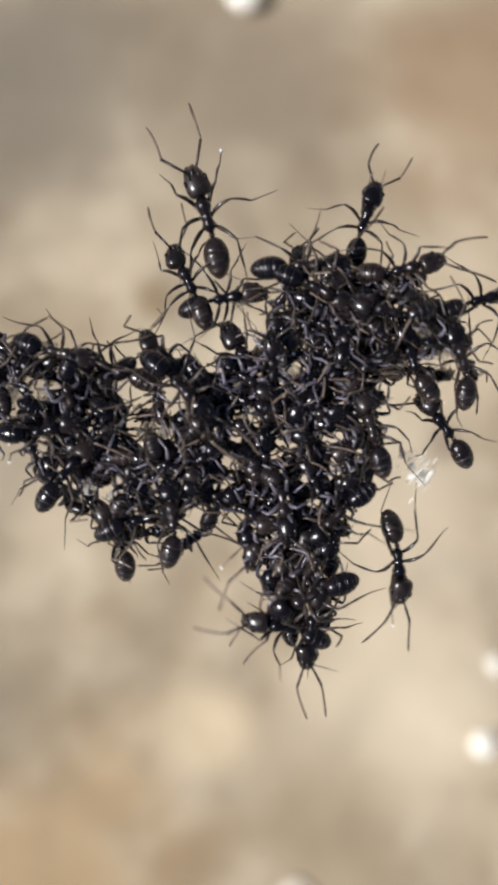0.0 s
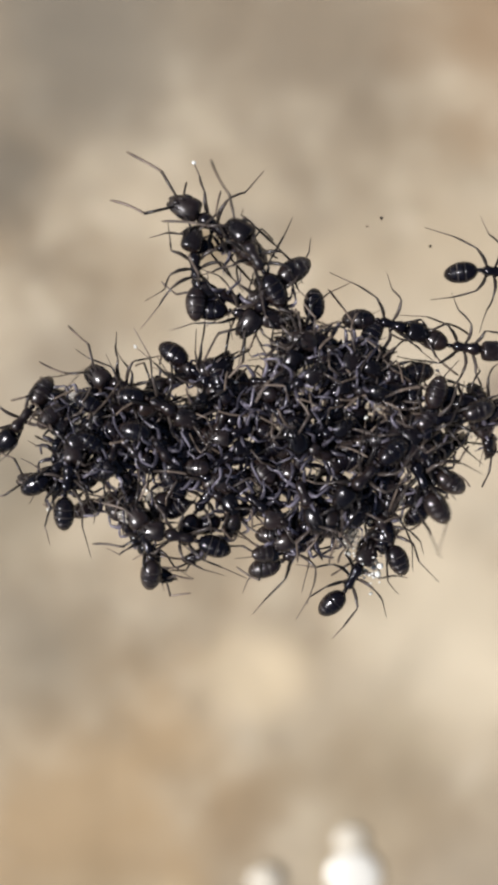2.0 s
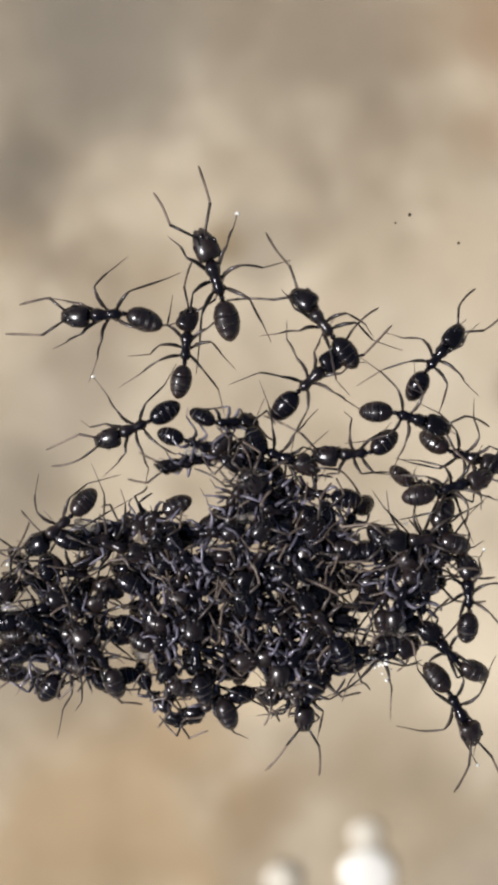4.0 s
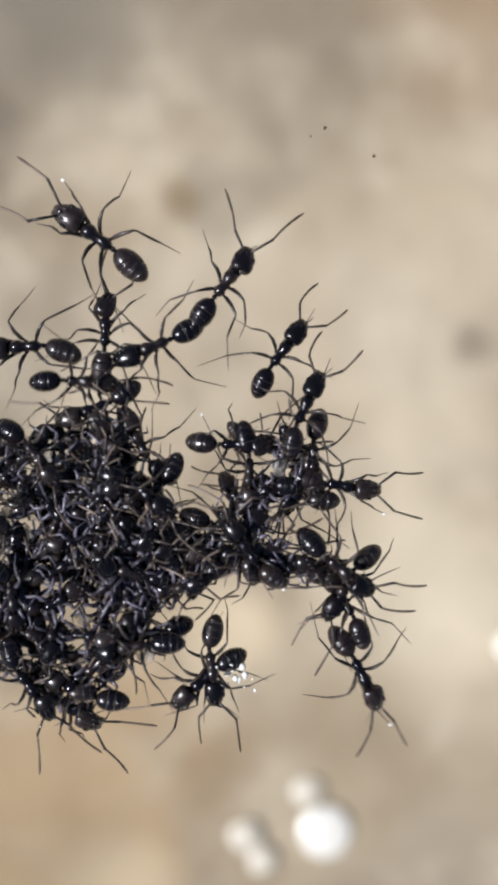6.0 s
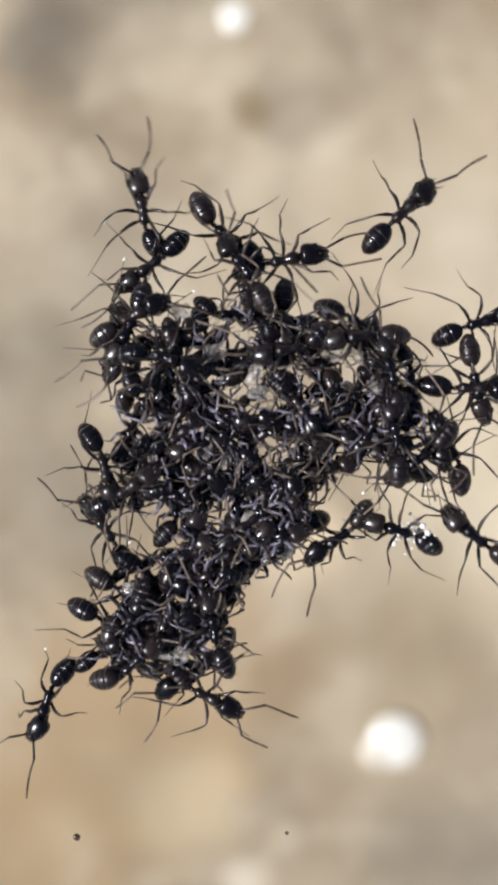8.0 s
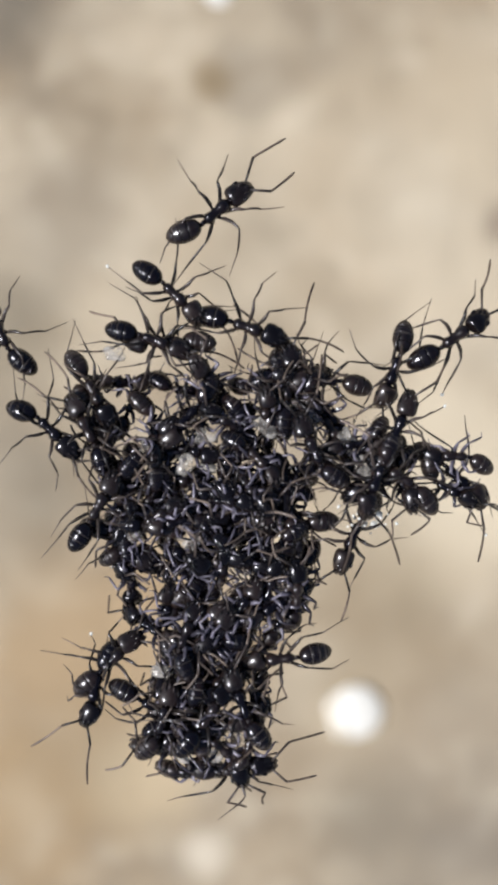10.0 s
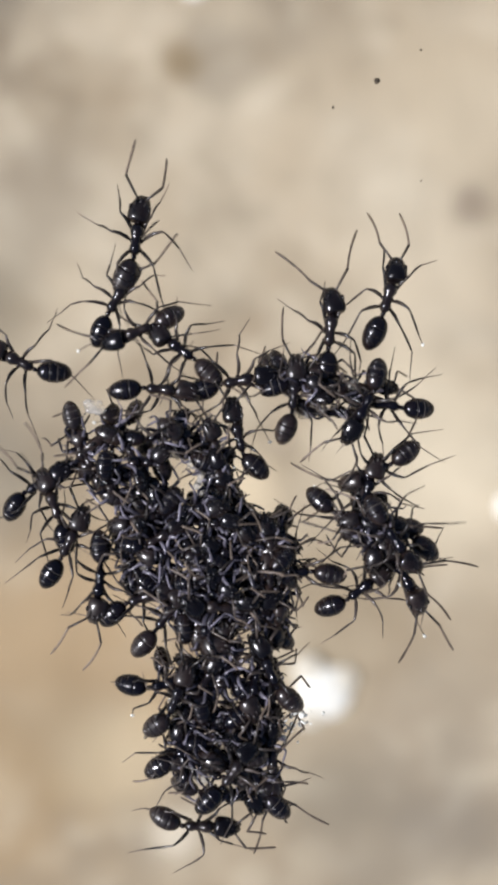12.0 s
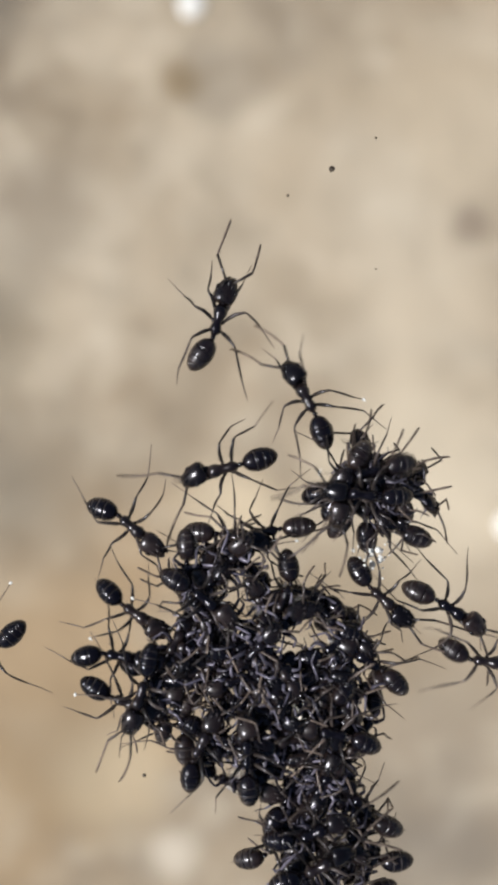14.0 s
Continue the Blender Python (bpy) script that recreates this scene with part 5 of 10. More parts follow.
    huddle(45, 0.88, [(0, 10.75, 16.03, 0.9, 172), (0.5, 10.36, 14.6, 0.5, 172), (1, 8.63, 12.53, 0.4, 172), (1.5, 9.05, 10.6, 0.4, 188), (2, 7.26,
        10.32, 0.4, 188), (2.5, 6.16, 9.18, 0.4, 188), (5, 4.37, 2.46, 0.4, 188), (5.5, 2.9, 2.74, 0.4, 180), (6, 1.5, 0.86, 0.6, 172), (6.5, -0.33,
        -0.38, 0.9, 172), (7, 0.97, -1.02, 0.4, 180), (7.5, 1.43, -2.2, 0.3, 228), (8, 1.94, -2.59, 0.4, 244), (8.5, 2.22, -4.06, 0.5, 244), (9, 2.34,
        -5.49, 0.4, 244), (11.5, 5.51, -10.34, 0.7, 256), (12, 5.53, -10.48, 0.7, 256), (12.5, 5.8, -11.02, 0.7, 256), (13, 6.05, -12.09, 0.9, 256),
        (13.5, 7.36, -13.39, 0.7, 256), (14, 7.66, -13.75, 0.8, 256)])
    huddle(46, 0.73, [(0, -0.52, 14.32, 0.2, 6), (0.5, -0.62, 12.68, 0.2, 14), (1, -1.95, 11.54, 0.2, 30), (1.5, -1.56, 9.65, 0.2, 22), (2, -2.61,
        8.17, 0.3, 46), (2.5, -3.75, 6.71, 0.3, 46), (5, -6.5, -0.79, 0.3, 46), (5.5, -5.23, -0.17, 0.2, 78), (6, -5.34, -0.76, 0.2, 78), (6.5, -9.05,
        -3.65, 0.3, 78), (7, -7.02, -4.82, 0.2, 134), (7.5, -4.88, -6.79, 0.2, 158), (8, -3.73, -7.74, 0.3, 214), (8.5, -3.19, -9.43, 0.3, 214), (9,
        -1.86, -10.9, 0.3, 214), (11.5, 3.36, -15.67, 0.2, 286), (12, 3.43, -15.7, 0.2, 286), (12.5, 3.95, -15.87, 0.2, 270), (13, 5, -16.52, 0.2,
        286), (13.5, 6.04, -18.13, 0.2, 286), (14, 6.83, -18.88, 0.2, 286)])
    huddle(47, 0.82, [(0, 3.96, 14.23, 0.2, 141), (0.5, 5.03, 13.37, 0.2, 141), (1, 3, 12.17, 0.2, 205), (1.5, 2.67, 10.56, 0.2, 189), (2, 0.86, 9.68,
        0.2, 189), (2.5, -0.09, 8.26, 0.2, 205), (5, -1.65, 3.7, 0.2, 205), (5.5, -2.55, 4.07, 0.2, 205), (6, -3.49, 3.26, 0.3, 205), (6.5, -4.49,
        2.05, 0.2, 245), (7, -3.64, 1.14, 0.2, 213), (7.5, -3.48, 0.6, 0.2, 229), (8, -4.51, 1.22, 0.2, 253), (8.5, -4, -0.19, 0.2, 261), (9, -3.7,
        -1.59, 0.2, 293), (11.5, -0.75, -5.51, 0.2, 281), (12, -0.72, -5.71, 0.2, 281), (12.5, -0.42, -6.18, 0.2, 281), (13, 1.18, -7.35, 0.2, 233),
        (13.5, 2.23, -8.13, 0.2, 249), (14, 3.18, -8.84, 0.2, 265)])
    huddle(48, 0.76, [(0, 10.17, 10.31, 0.2, 17), (0.5, 9.69, 9.21, 0.3, 17), (1, 8.2, 7.79, 0.2, -7), (1.5, 8.75, 6.54, 0.3, -7), (2, 7.23, 6.24,
        0.3, -7), (2.5, 5.47, 4.87, 0.3, -7), (5, 4.16, -0.72, 0.2, -7), (5.5, 3.73, 0, 0.2, -31), (6, 1.57, -0.44, 0.3, -23), (6.5, -0.79, -2, 0.2,
        -87), (7, 0.7, -2.74, 0.2, -87), (7.5, 0.68, -3.65, 0.3, -55), (8, 0.6, -3.96, 0.2, -55), (8.5, 0.75, -5.45, 0.3, -55), (9, 1.82, -6.49, 0.2,
        -39), (11.5, 4.91, -11.32, 0.3, -39), (12, 4.91, -11.4, 0.3, -39), (12.5, 5.35, -11.9, 0.3, -39), (13, 5.55, -12.99, 0.3, -39), (13.5, 6.96,
        -14.47, 0.3, -39), (14, 7.12, -14.65, 0.3, -39)])
    huddle(49, 0.81, [(0, 0.58, 13.34, 1, -70), (0.5, 0.35, 11.87, 1, -70), (1, -1.1, 10.75, 1, -70), (1.5, -0.62, 9.19, 0.9, -22), (2, -1.73, 8.72,
        0.5, 2), (2.5, -2.71, 7.7, 0.6, 18), (5, -3.58, 2.71, 0.5, 18), (5.5, -5.04, 3.44, 0.7, 74), (6, -5.2, 3.26, 0.7, 74), (6.5, -4.03, 1.84, 0.8,
        74), (7, -2.85, 0.76, 0.6, 26), (7.5, -3.1, -0.35, 0.6, -30), (8, -3.77, -0.8, 0.7, -46), (8.5, -3.52, -1.78, 0.6, -110), (9, -2.93, -3.12,
        0.6, -94), (11.5, -0.1, -7.73, 0.6, -94), (12, 0.16, -7.24, 0.5, -54), (12.5, 0.06, -8.1, 0.4, -62), (13, 0.86, -9, 0.7, -38), (13.5, 1.58,
        -10.74, 0.6, 18), (14, 2.45, -11.61, 0.5, 50)])
    huddle(50, 0.83, [(0, 9.15, 7.83, 0.5, -152), (0.5, 9.1, 7.11, 0.5, -128), (1, 7.99, 6.32, 0.9, -128), (1.5, 8.47, 5, 0.5, -168), (2, 6.78, 4.67,
        0.5, -168), (2.5, 5.02, 3.51, 0.4, -144), (5, 3.88, -2.3, 0.5, -144), (5.5, 3.59, -0.29, 0.5, -184), (6, 1.1, -1.38, 0.5, -144), (6.5, -0.89,
        -3.37, 0.4, -176), (7, 0.26, -3.76, 0.3, -160), (7.5, -0.26, -4.19, 0.9, -160), (8, 0.1, -4.52, 0.4, -112), (8.5, 0, -6.06, 0.8, -96), (9,
        0.03, -7.89, 0.4, -80), (11.5, 4.03, -12.13, 0.7, -80), (12, 4.05, -12.05, 0.7, -80), (12.5, 4.37, -12.65, 0.9, -80), (13, 4.46, -13.69, 0.5,
        -64), (13.5, 5.93, -14.99, 0.5, -16), (14, 5.96, -15.05, 0.7, 0)])
    huddle(51, 0.82, [(0, 12.56, 16.42, 0.5, 145), (0.5, 12.73, 14.52, 0.6, 161), (1, 10.92, 11.73, 0.7, 161), (1.5, 11.28, 10.46, 0.7, 161), (2,
        8.51, 7.81, 1, 185), (2.5, 8.23, 5.78, 0.6, 121), (5, 6.17, 0.75, 0.6, 73), (5.5, 5.45, 0.06, 0.5, 73), (6, 5.07, 0.76, 0.6, 73), (6.5, 2.21,
        -1.06, 0.6, 65), (7, 3.16, -0.8, 0.4, 89), (7.5, 3.38, -1.7, 0.4, 89), (8, 4.26, -2.44, 0.6, 153), (8.5, 4.59, -3.71, 0.6, 161), (9, 3.16,
        -4.39, 0.5, 97), (11.5, 5.81, -9.46, 0.6, 97), (12, 5.83, -9.61, 0.6, 97), (12.5, 6.09, -10.25, 0.6, 105), (13, 6.51, -11.46, 1.1, 105),
        (13.5, 7.92, -12.78, 0.5, 89), (14, 8.25, -13.03, 0.5, 89)])
    huddle(52, 0.87, [(0, 9.87, 12.08, 0.2, -30), (0.5, 9.41, 11.01, 0.2, -30), (1, 7.93, 9.98, 0.2, 10), (1.5, 8.05, 8.23, 0.2, 10), (2, 6.41, 7.77,
        0.2, 10), (2.5, 4.99, 6.34, 0.2, 34), (5, 3.3, 0.12, 0.1, -14), (5.5, 2.65, 0.99, 0.2, -14), (6, 1.89, 0.31, 0.2, 2), (6.5, -0.17, -1.14, 0.2,
        2), (7, 0.88, -1.89, 0.1, -62), (7.5, 1, -2.75, 0.1, -118), (8, 1.82, -3.15, 0.1, -118), (8.5, 1.97, -4.6, 0.2, -118), (9, 2.34, -6.26, 0.2,
        -118), (11.5, 5.21, -10.86, 0.2, -118), (12, 5.08, -10.96, 0.2, -118), (12.5, 5.5, -11.49, 0.2, -118), (13, 5.67, -12.59, 0.2, -118), (13.5,
        7.01, -14.04, 0.2, -118), (14, 7.18, -14.18, 0.2, -118)])
    huddle(53, 0.83, [(0, -1.62, 12.8, 0.7, 80), (0.5, -2.35, 11.17, 0.7, 80), (1, -3.03, 10.02, 0.5, 80), (1.5, -3.02, 8.2, 0.7, 88), (2, -3.36,
        7.13, 0.6, 88), (2.5, -5.65, 5.79, 0.6, 80), (5, -7.69, -1.55, 0.8, 80), (5.5, -4.29, -0.84, 1.2, 80), (6, -4.5, -1.53, 1.2, 80), (6.5, -7.07,
        -3.68, 1.2, 80), (7, -5.34, -5.47, 1.2, 80), (7.5, -4.56, -8.01, 1.2, 80), (8, -3.88, -8.77, 1, 72), (8.5, -3.1, -10.62, 1.2, 64), (9, -1.79,
        -11.85, 1, 64), (11.5, 2.97, -16.59, 0.6, 100), (12, 3.18, -16.62, 0.5, 100), (12.5, 3.92, -16.86, 0.3, 68), (13, 5.13, -17.99, 0.5, 92),
        (13.5, 7.1, -20.55, 0.8, 92), (14, 7.08, -22.47, 0.9, 92)])
    huddle(54, 0.73, [(0, 6.25, 13.24, 0.5, 30), (0.5, 6, 12.1, 0.5, 30), (1, 4.61, 10.96, 0.5, 30), (1.5, 4.71, 9.2, 0.4, 30), (2, 3.37, 8.75, 0.5,
        30), (2.5, 2.16, 7.37, 0.5, 30), (5, 0.53, 1.98, 0.5, 30), (5.5, -0.17, 2.44, 0.5, 30), (6, -0.77, 1.76, 0.5, 30), (6.5, -2.71, 0.37, 0.5,
        30), (7, -1.34, -0.29, 0.5, 30), (7.5, -1.3, -1.22, 0.4, 22), (8, -1.46, -1.5, 0.5, 22), (8.5, -1.06, -2.62, 0.5, 22), (9, -0.76, -3.92, 0.5,
        22), (11.5, 2.55, -8.71, 0.5, 22), (12, 2.6, -8.77, 0.5, 22), (12.5, 2.95, -9.25, 0.3, 22), (13, 3.16, -10.38, 0.5, 22), (13.5, 4.59, -11.65,
        0.4, 30), (14, 4.74, -11.83, 0.5, 30)])
    huddle(55, 0.74, [(0, 6.65, 12.74, 0.9, 157), (0.5, 6.53, 11.63, 0.9, 157), (1, 5.13, 10.38, 0.6, 149), (1.5, 5.12, 8.67, 0.5, 149), (2, 3.94,
        8.37, 0.9, 149), (2.5, 2.69, 6.93, 0.9, 149), (5, 1.1, 1.46, 0.9, 149), (5.5, 0.52, 1.91, 0.9, 149), (6, -0.08, 0.89, 0.9, 149), (6.5, -2.04,
        -0.61, 0.8, 149), (7, -0.83, -1.23, 0.9, 149), (7.5, -0.68, -2.08, 0.5, 141), (8, -0.8, -2.38, 0.8, 141), (8.5, -0.74, -3.74, 0.9, 141), (9,
        -0.38, -5.02, 0.8, 141), (11.5, 3.1, -9.55, 0.9, 141), (12, 3.12, -9.56, 0.9, 141), (12.5, 3.48, -10.07, 0.9, 141), (13, 3.67, -11.22, 0.9,
        141), (13.5, 5.2, -12.63, 0.9, 141), (14, 5.43, -12.82, 0.9, 141)])
    huddle(56, 0.86, [(0, -1.7, 14.17, 0.5, 149), (0.5, -2.5, 11.95, 0.6, 149), (1, -3.12, 10.6, 0.5, 149), (1.5, -3.08, 8.86, 0.5, 149), (2, -3.4,
        8.2, 0.5, 149), (2.5, -5.6, 6.3, 0.5, 197), (5, -7.97, 0.18, 0.6, 185), (5.5, -5.12, 2.1, 0.6, 249), (6, -5.33, 1.92, 0.6, 249), (6.5, -8.18,
        -3.37, 0.9, 249), (7, -6.58, -4.95, 0.5, 185), (7.5, -5.37, -7.7, 0.6, 249), (8, -3.61, -8.54, 0.9, 249), (8.5, -2.87, -10.12, 0.9, 249), (9,
        -1.73, -11.53, 0.9, 249), (11.5, 4.24, -16.14, 0.7, 249), (12, 4.17, -16.19, 0.5, 217), (12.5, 4.55, -16.48, 0.4, 177), (13, 5.07, -17.2, 0.3,
        113), (13.5, 6.16, -18.45, 0.5, 113), (14, 6.7, -19.56, 0.6, 113)])
    huddle(57, 0.83, [(0, 10.11, 11.3, 0.2, -85), (0.5, 9.53, 10.13, 0.2, -85), (1, 7.88, 9.07, 0.1, -101), (1.5, 8.32, 7.2, 0.2, -101), (2, 6.7,
        6.95, 0.2, -101), (2.5, 5.23, 5.49, 0.1, -101), (5, 3.7, -0.41, 0.1, -29), (5.5, 3.33, 0.22, 0.1, -45), (6, 2.15, -0.25, 0.1, -61), (6.5,
        0.12, -1.68, 0.1, -37), (7, 1.15, -2.73, 0.1, -77), (7.5, 1.15, -3.58, 0.1, -101), (8, 1.47, -3.84, 0.1, -109), (8.5, 1.99, -5.43, 0.1, -109),
        (9, 2.78, -6.85, 0.1, -101), (11.5, 5.69, -11.34, 0.1, -101), (12, 5.66, -11.48, 0.1, -85), (12.5, 6.01, -12.02, 0.2, -85), (13, 6.22, -13.15,
        0.2, -85), (13.5, 7.37, -14.68, 0.2, -85), (14, 7.7, -14.66, 0.2, -85)])
    huddle(58, 0.77, [(0, 13.43, 15.05, 0.9, 6), (0.5, 13.67, 13.12, 1.1, 38), (1, 11.81, 11.09, 1, 38), (1.5, 12.02, 9.58, 0.9, -18), (2, 9.43, 7.43,
        0.6, -74), (2.5, 9.2, 5.51, 1.1, -98), (5, 6.61, 1.01, 0.8, -134), (5.5, 6, 0.95, 0.5, -166), (6, 5.85, 0.19, 0.5, -182), (6.5, 4.28, -0.19,
        0.4, -230), (7, 5.12, -0.06, 0.7, -238), (7.5, 5.7, -0.64, 0.6, -262), (8, 4.76, -0.7, 0.8, -262), (8.5, 4.35, -2.51, 0.6, -214), (9, 4.46,
        -2.99, 0.5, -174), (11.5, 10.09, -8.15, 0.4, -174), (12, 9.5, -8.61, 0.5, -174), (12.5, 9.68, -5.59, 0.6, -182), (13, 8.64, -6.42, 0.5, -238),
        (13.5, 9.83, -7.31, 0.6, -214), (14, 9.57, -5.81, 0.7, -158)])
    huddle(59, 0.76, [(0, 12.02, 16.82, 0.2, 173), (0.5, 12.03, 14.47, 0.3, 173), (1, 10.25, 11.93, 0.2, 173), (1.5, 10.59, 10.56, 0.2, 173), (2, 8.2,
        8.3, 0.2, 213), (2.5, 7.93, 6.34, 0.2, 213), (5, 5.76, 1.13, 0.2, 177), (5.5, 4.83, 0.97, 0.2, 177), (6, 4.63, 1.94, 0.2, 121), (6.5, 1.36,
        1.11, 0.2, 121), (7, 2.25, 0.69, 0.2, 129), (7.5, 2.31, -0.34, 0.2, 129), (8, 2.51, -0.1, 0.2, 129), (8.5, 3.47, -1.15, 0.2, 73), (9, 3.26,
        -2.72, 0.2, 113), (11.5, 5.19, -8.5, 0.2, 137), (12, 5.13, -8.8, 0.2, 137), (12.5, 5.59, -9.51, 0.2, 201), (13, 6.01, -9.55, 0.2, 137), (13.5,
        7.18, -11.1, 0.2, 121), (14, 8, -10.76, 0.2, 129)])
    huddle(60, 0.81, [(0, 1.26, 13.11, 0.1, 44), (0.5, 1.22, 11.89, 0.1, 52), (1, -0.36, 10.74, 0.1, 52), (1.5, 0.05, 9.07, 0.1, 52), (2, -1.35, 8.28,
        0.1, 28), (2.5, -2.6, 6.98, 0.1, 68), (5, -2.59, 2.62, 0.1, 8), (5.5, -3.73, 2.87, 0.1, 8), (6, -4.12, 2.84, 0.1, 8), (6.5, -4.44, 1.54, 0.1,
        72), (7, -4.09, 0.7, 0.1, 64), (7.5, -3.83, 0.41, 0.1, 32), (8, -4.24, 0.32, 0.1, 80), (8.5, -3.8, -0.8, 0.1, 88), (9, -3.44, -2.07, 0.1,
        104), (11.5, -0.42, -6.37, 0.1, 104), (12, -0.66, -6.31, 0.1, 112), (12.5, -0.4, -6.88, 0.1, 112), (13, 0.35, -8.02, 0.1, 104), (13.5, 1.95,
        -10.01, 0.1, 96), (14, 3.12, -10.69, 0.1, 88)])
    huddle(61, 0.8, [(0, 10.9, 13.58, 0.5, 49), (0.5, 10.79, 12.49, 0.4, 89), (1, 9.11, 11.14, 0.6, 89), (1.5, 9.44, 9.95, 0.3, 153), (2, 7.94, 9.5,
        0.3, 129), (2.5, 6, 7.89, 0.3, 81), (5, 4.45, 2.12, 0.4, 141), (5.5, 2.94, 2.42, 0.3, 117), (6, 2.19, 0.68, 0.3, 165), (6.5, 0.28, -0.63, 0.7,
        165), (7, 1.33, -0.69, 0.4, 165), (7.5, 1.5, -1.46, 0.4, 149), (8, 1.56, -1.73, 0.4, 149), (8.5, 1.93, -3.02, 0.3, 149), (9, 1.75, -3.99, 0.4,
        149), (11.5, 4.45, -9.42, 0.7, 149), (12, 4.41, -9.55, 0.7, 149), (12.5, 4.73, -10.22, 0.5, 149), (13, 4.91, -11.39, 0.6, 149), (13.5, 6.46,
        -12.7, 0.7, 149), (14, 6.74, -12.92, 0.7, 149)])
    huddle(62, 0.76, [(0, 9.69, 16.35, 0.9, -27), (0.5, 8.62, 14.96, 0.4, -27), (1, 6.06, 13.95, 0.6, -27), (1.5, 6.56, 11.76, 0.4, -43), (2, 4.42,
        12.49, 0.6, -43), (2.5, 2.26, 12.76, 0.5, -43), (5, 0.08, 4.7, 0.6, -7), (5.5, -0.7, 4.83, 0.5, 1), (6, -1.9, 4.32, 0.6, 1), (6.5, -2.84, 2.9,
        0.8, 1), (7, -0.95, 2.11, 0.8, 1), (7.5, -0.75, 1.77, 0.8, 1), (8, -1.16, 1.38, 0.3, -63), (8.5, -1.27, 0.21, 0.9, -63), (9, -0.67, -1.18,
        0.3, -103), (11.5, 3.42, -5.77, 0.4, -115), (12, 3.4, -5.89, 0.4, -51), (12.5, 3.86, -6.56, 0.4, -27), (13, 3.4, -7.35, 0.5, -43), (13.5,
        4.15, -9.71, 0.4, -43), (14, 4.01, -10.56, 0.5, -51)])
    huddle(63, 0.79, [(0, 13.19, 14.57, 0.4, -10), (0.5, 13.26, 11.6, 0.6, -10), (1, 11.47, 10.31, 0.5, -10), (1.5, 12.03, 8.88, 0.4, -18), (2, 9.85,
        8.23, 0.5, -2), (2.5, 9.36, 7.43, 0.6, 14), (5, 8.21, 5.45, 0.5, -22), (5.5, 7.32, 4.9, 0.4, -22), (6, 5.88, 4.71, 0.6, -22), (6.5, 6.09,
        2.72, 0.7, -54), (7, 6.52, 2.32, 0.7, -70), (7.5, 6.53, 1.2, 0.5, -70), (8, 5.1, 0.92, 0.6, -70), (8.5, 4.98, 0.15, 0.6, -46), (9, 4.02,
        -0.59, 0.5, -54), (11.5, 7.6, -4.48, 0.5, -6), (12, 8.11, -4.03, 0.4, -6), (12.5, 9.33, -4.53, 0.5, -14), (13, 9.05, -4.97, 0.4, 42), (13.5,
        9.94, -5.36, 0.5, 42), (14, 10.31, -5.44, 0.5, 42)])
    huddle(64, 0.82, [(0, 0.46, 11.2, 0.2, -129), (0.5, 0.27, 10.01, 0.2, -129), (1, -1.01, 9.11, 0.2, -137), (1.5, -0.57, 7.7, 0.2, -161), (2, -1.69,
        6.57, 0.1, -161), (2.5, -2.82, 5.19, 0.2, -161), (5, -5.98, -1.87, 0.2, -161), (5.5, -4.75, -1.75, 0.2, -145), (6, -4.82, -2.49, 0.2, -145),
        (6.5, -7.29, -4.84, 0.2, -145), (7, -5.28, -6.43, 0.2, -145), (7.5, -4.15, -8.71, 0.2, -145), (8, -3.39, -9.28, 0.2, -145), (8.5, -2.53,
        -10.89, 0.2, -145), (9, -1.56, -12.41, 0.2, -145), (11.5, 3.8, -17.24, 0.2, -193), (12, 4.08, -17.37, 0.1, -193), (12.5, 4.76, -18.35, 0.1,
        -137), (13, 5.41, -18.92, 0.1, -137), (13.5, 7.35, -22.73, 0.1, -113), (14, 6.8, -25.14, 0.1, -105)])
    huddle(65, 0.8, [(0, 7.53, 7.52, 0.5, 132), (0.5, 7.15, 7.14, 0.7, 132), (1, 6.08, 6.36, 0.6, 156), (1.5, 5.78, 4.15, 0.4, 164), (2, 4.34, 4.32,
        0.7, 220), (2.5, 3.14, 2.65, 0.6, 196), (5, 0.36, -2.55, 0.5, 220), (5.5, 0.03, -2.65, 0.7, 228), (6, -0.33, -3.33, 0.7, 228), (6.5, -2.49,
        -4.35, 0.5, 196), (7, -1.96, -5.2, 0.7, 196), (7.5, -1.7, -6.42, 1, 196), (8, -1.62, -6.78, 1, 196), (8.5, -1.31, -8.49, 0.5, 196), (9, -0.57,
        -9.53, 1, 196), (11.5, 3.9, -13.75, 0.5, 208), (12, 4.08, -14.03, 0.4, 184), (12.5, 4.49, -14.55, 0.5, 192), (13, 4.91, -15.65, 0.5, 256),
        (13.5, 6.66, -17.08, 0.5, 248), (14, 6.81, -17.17, 0.6, 216)])
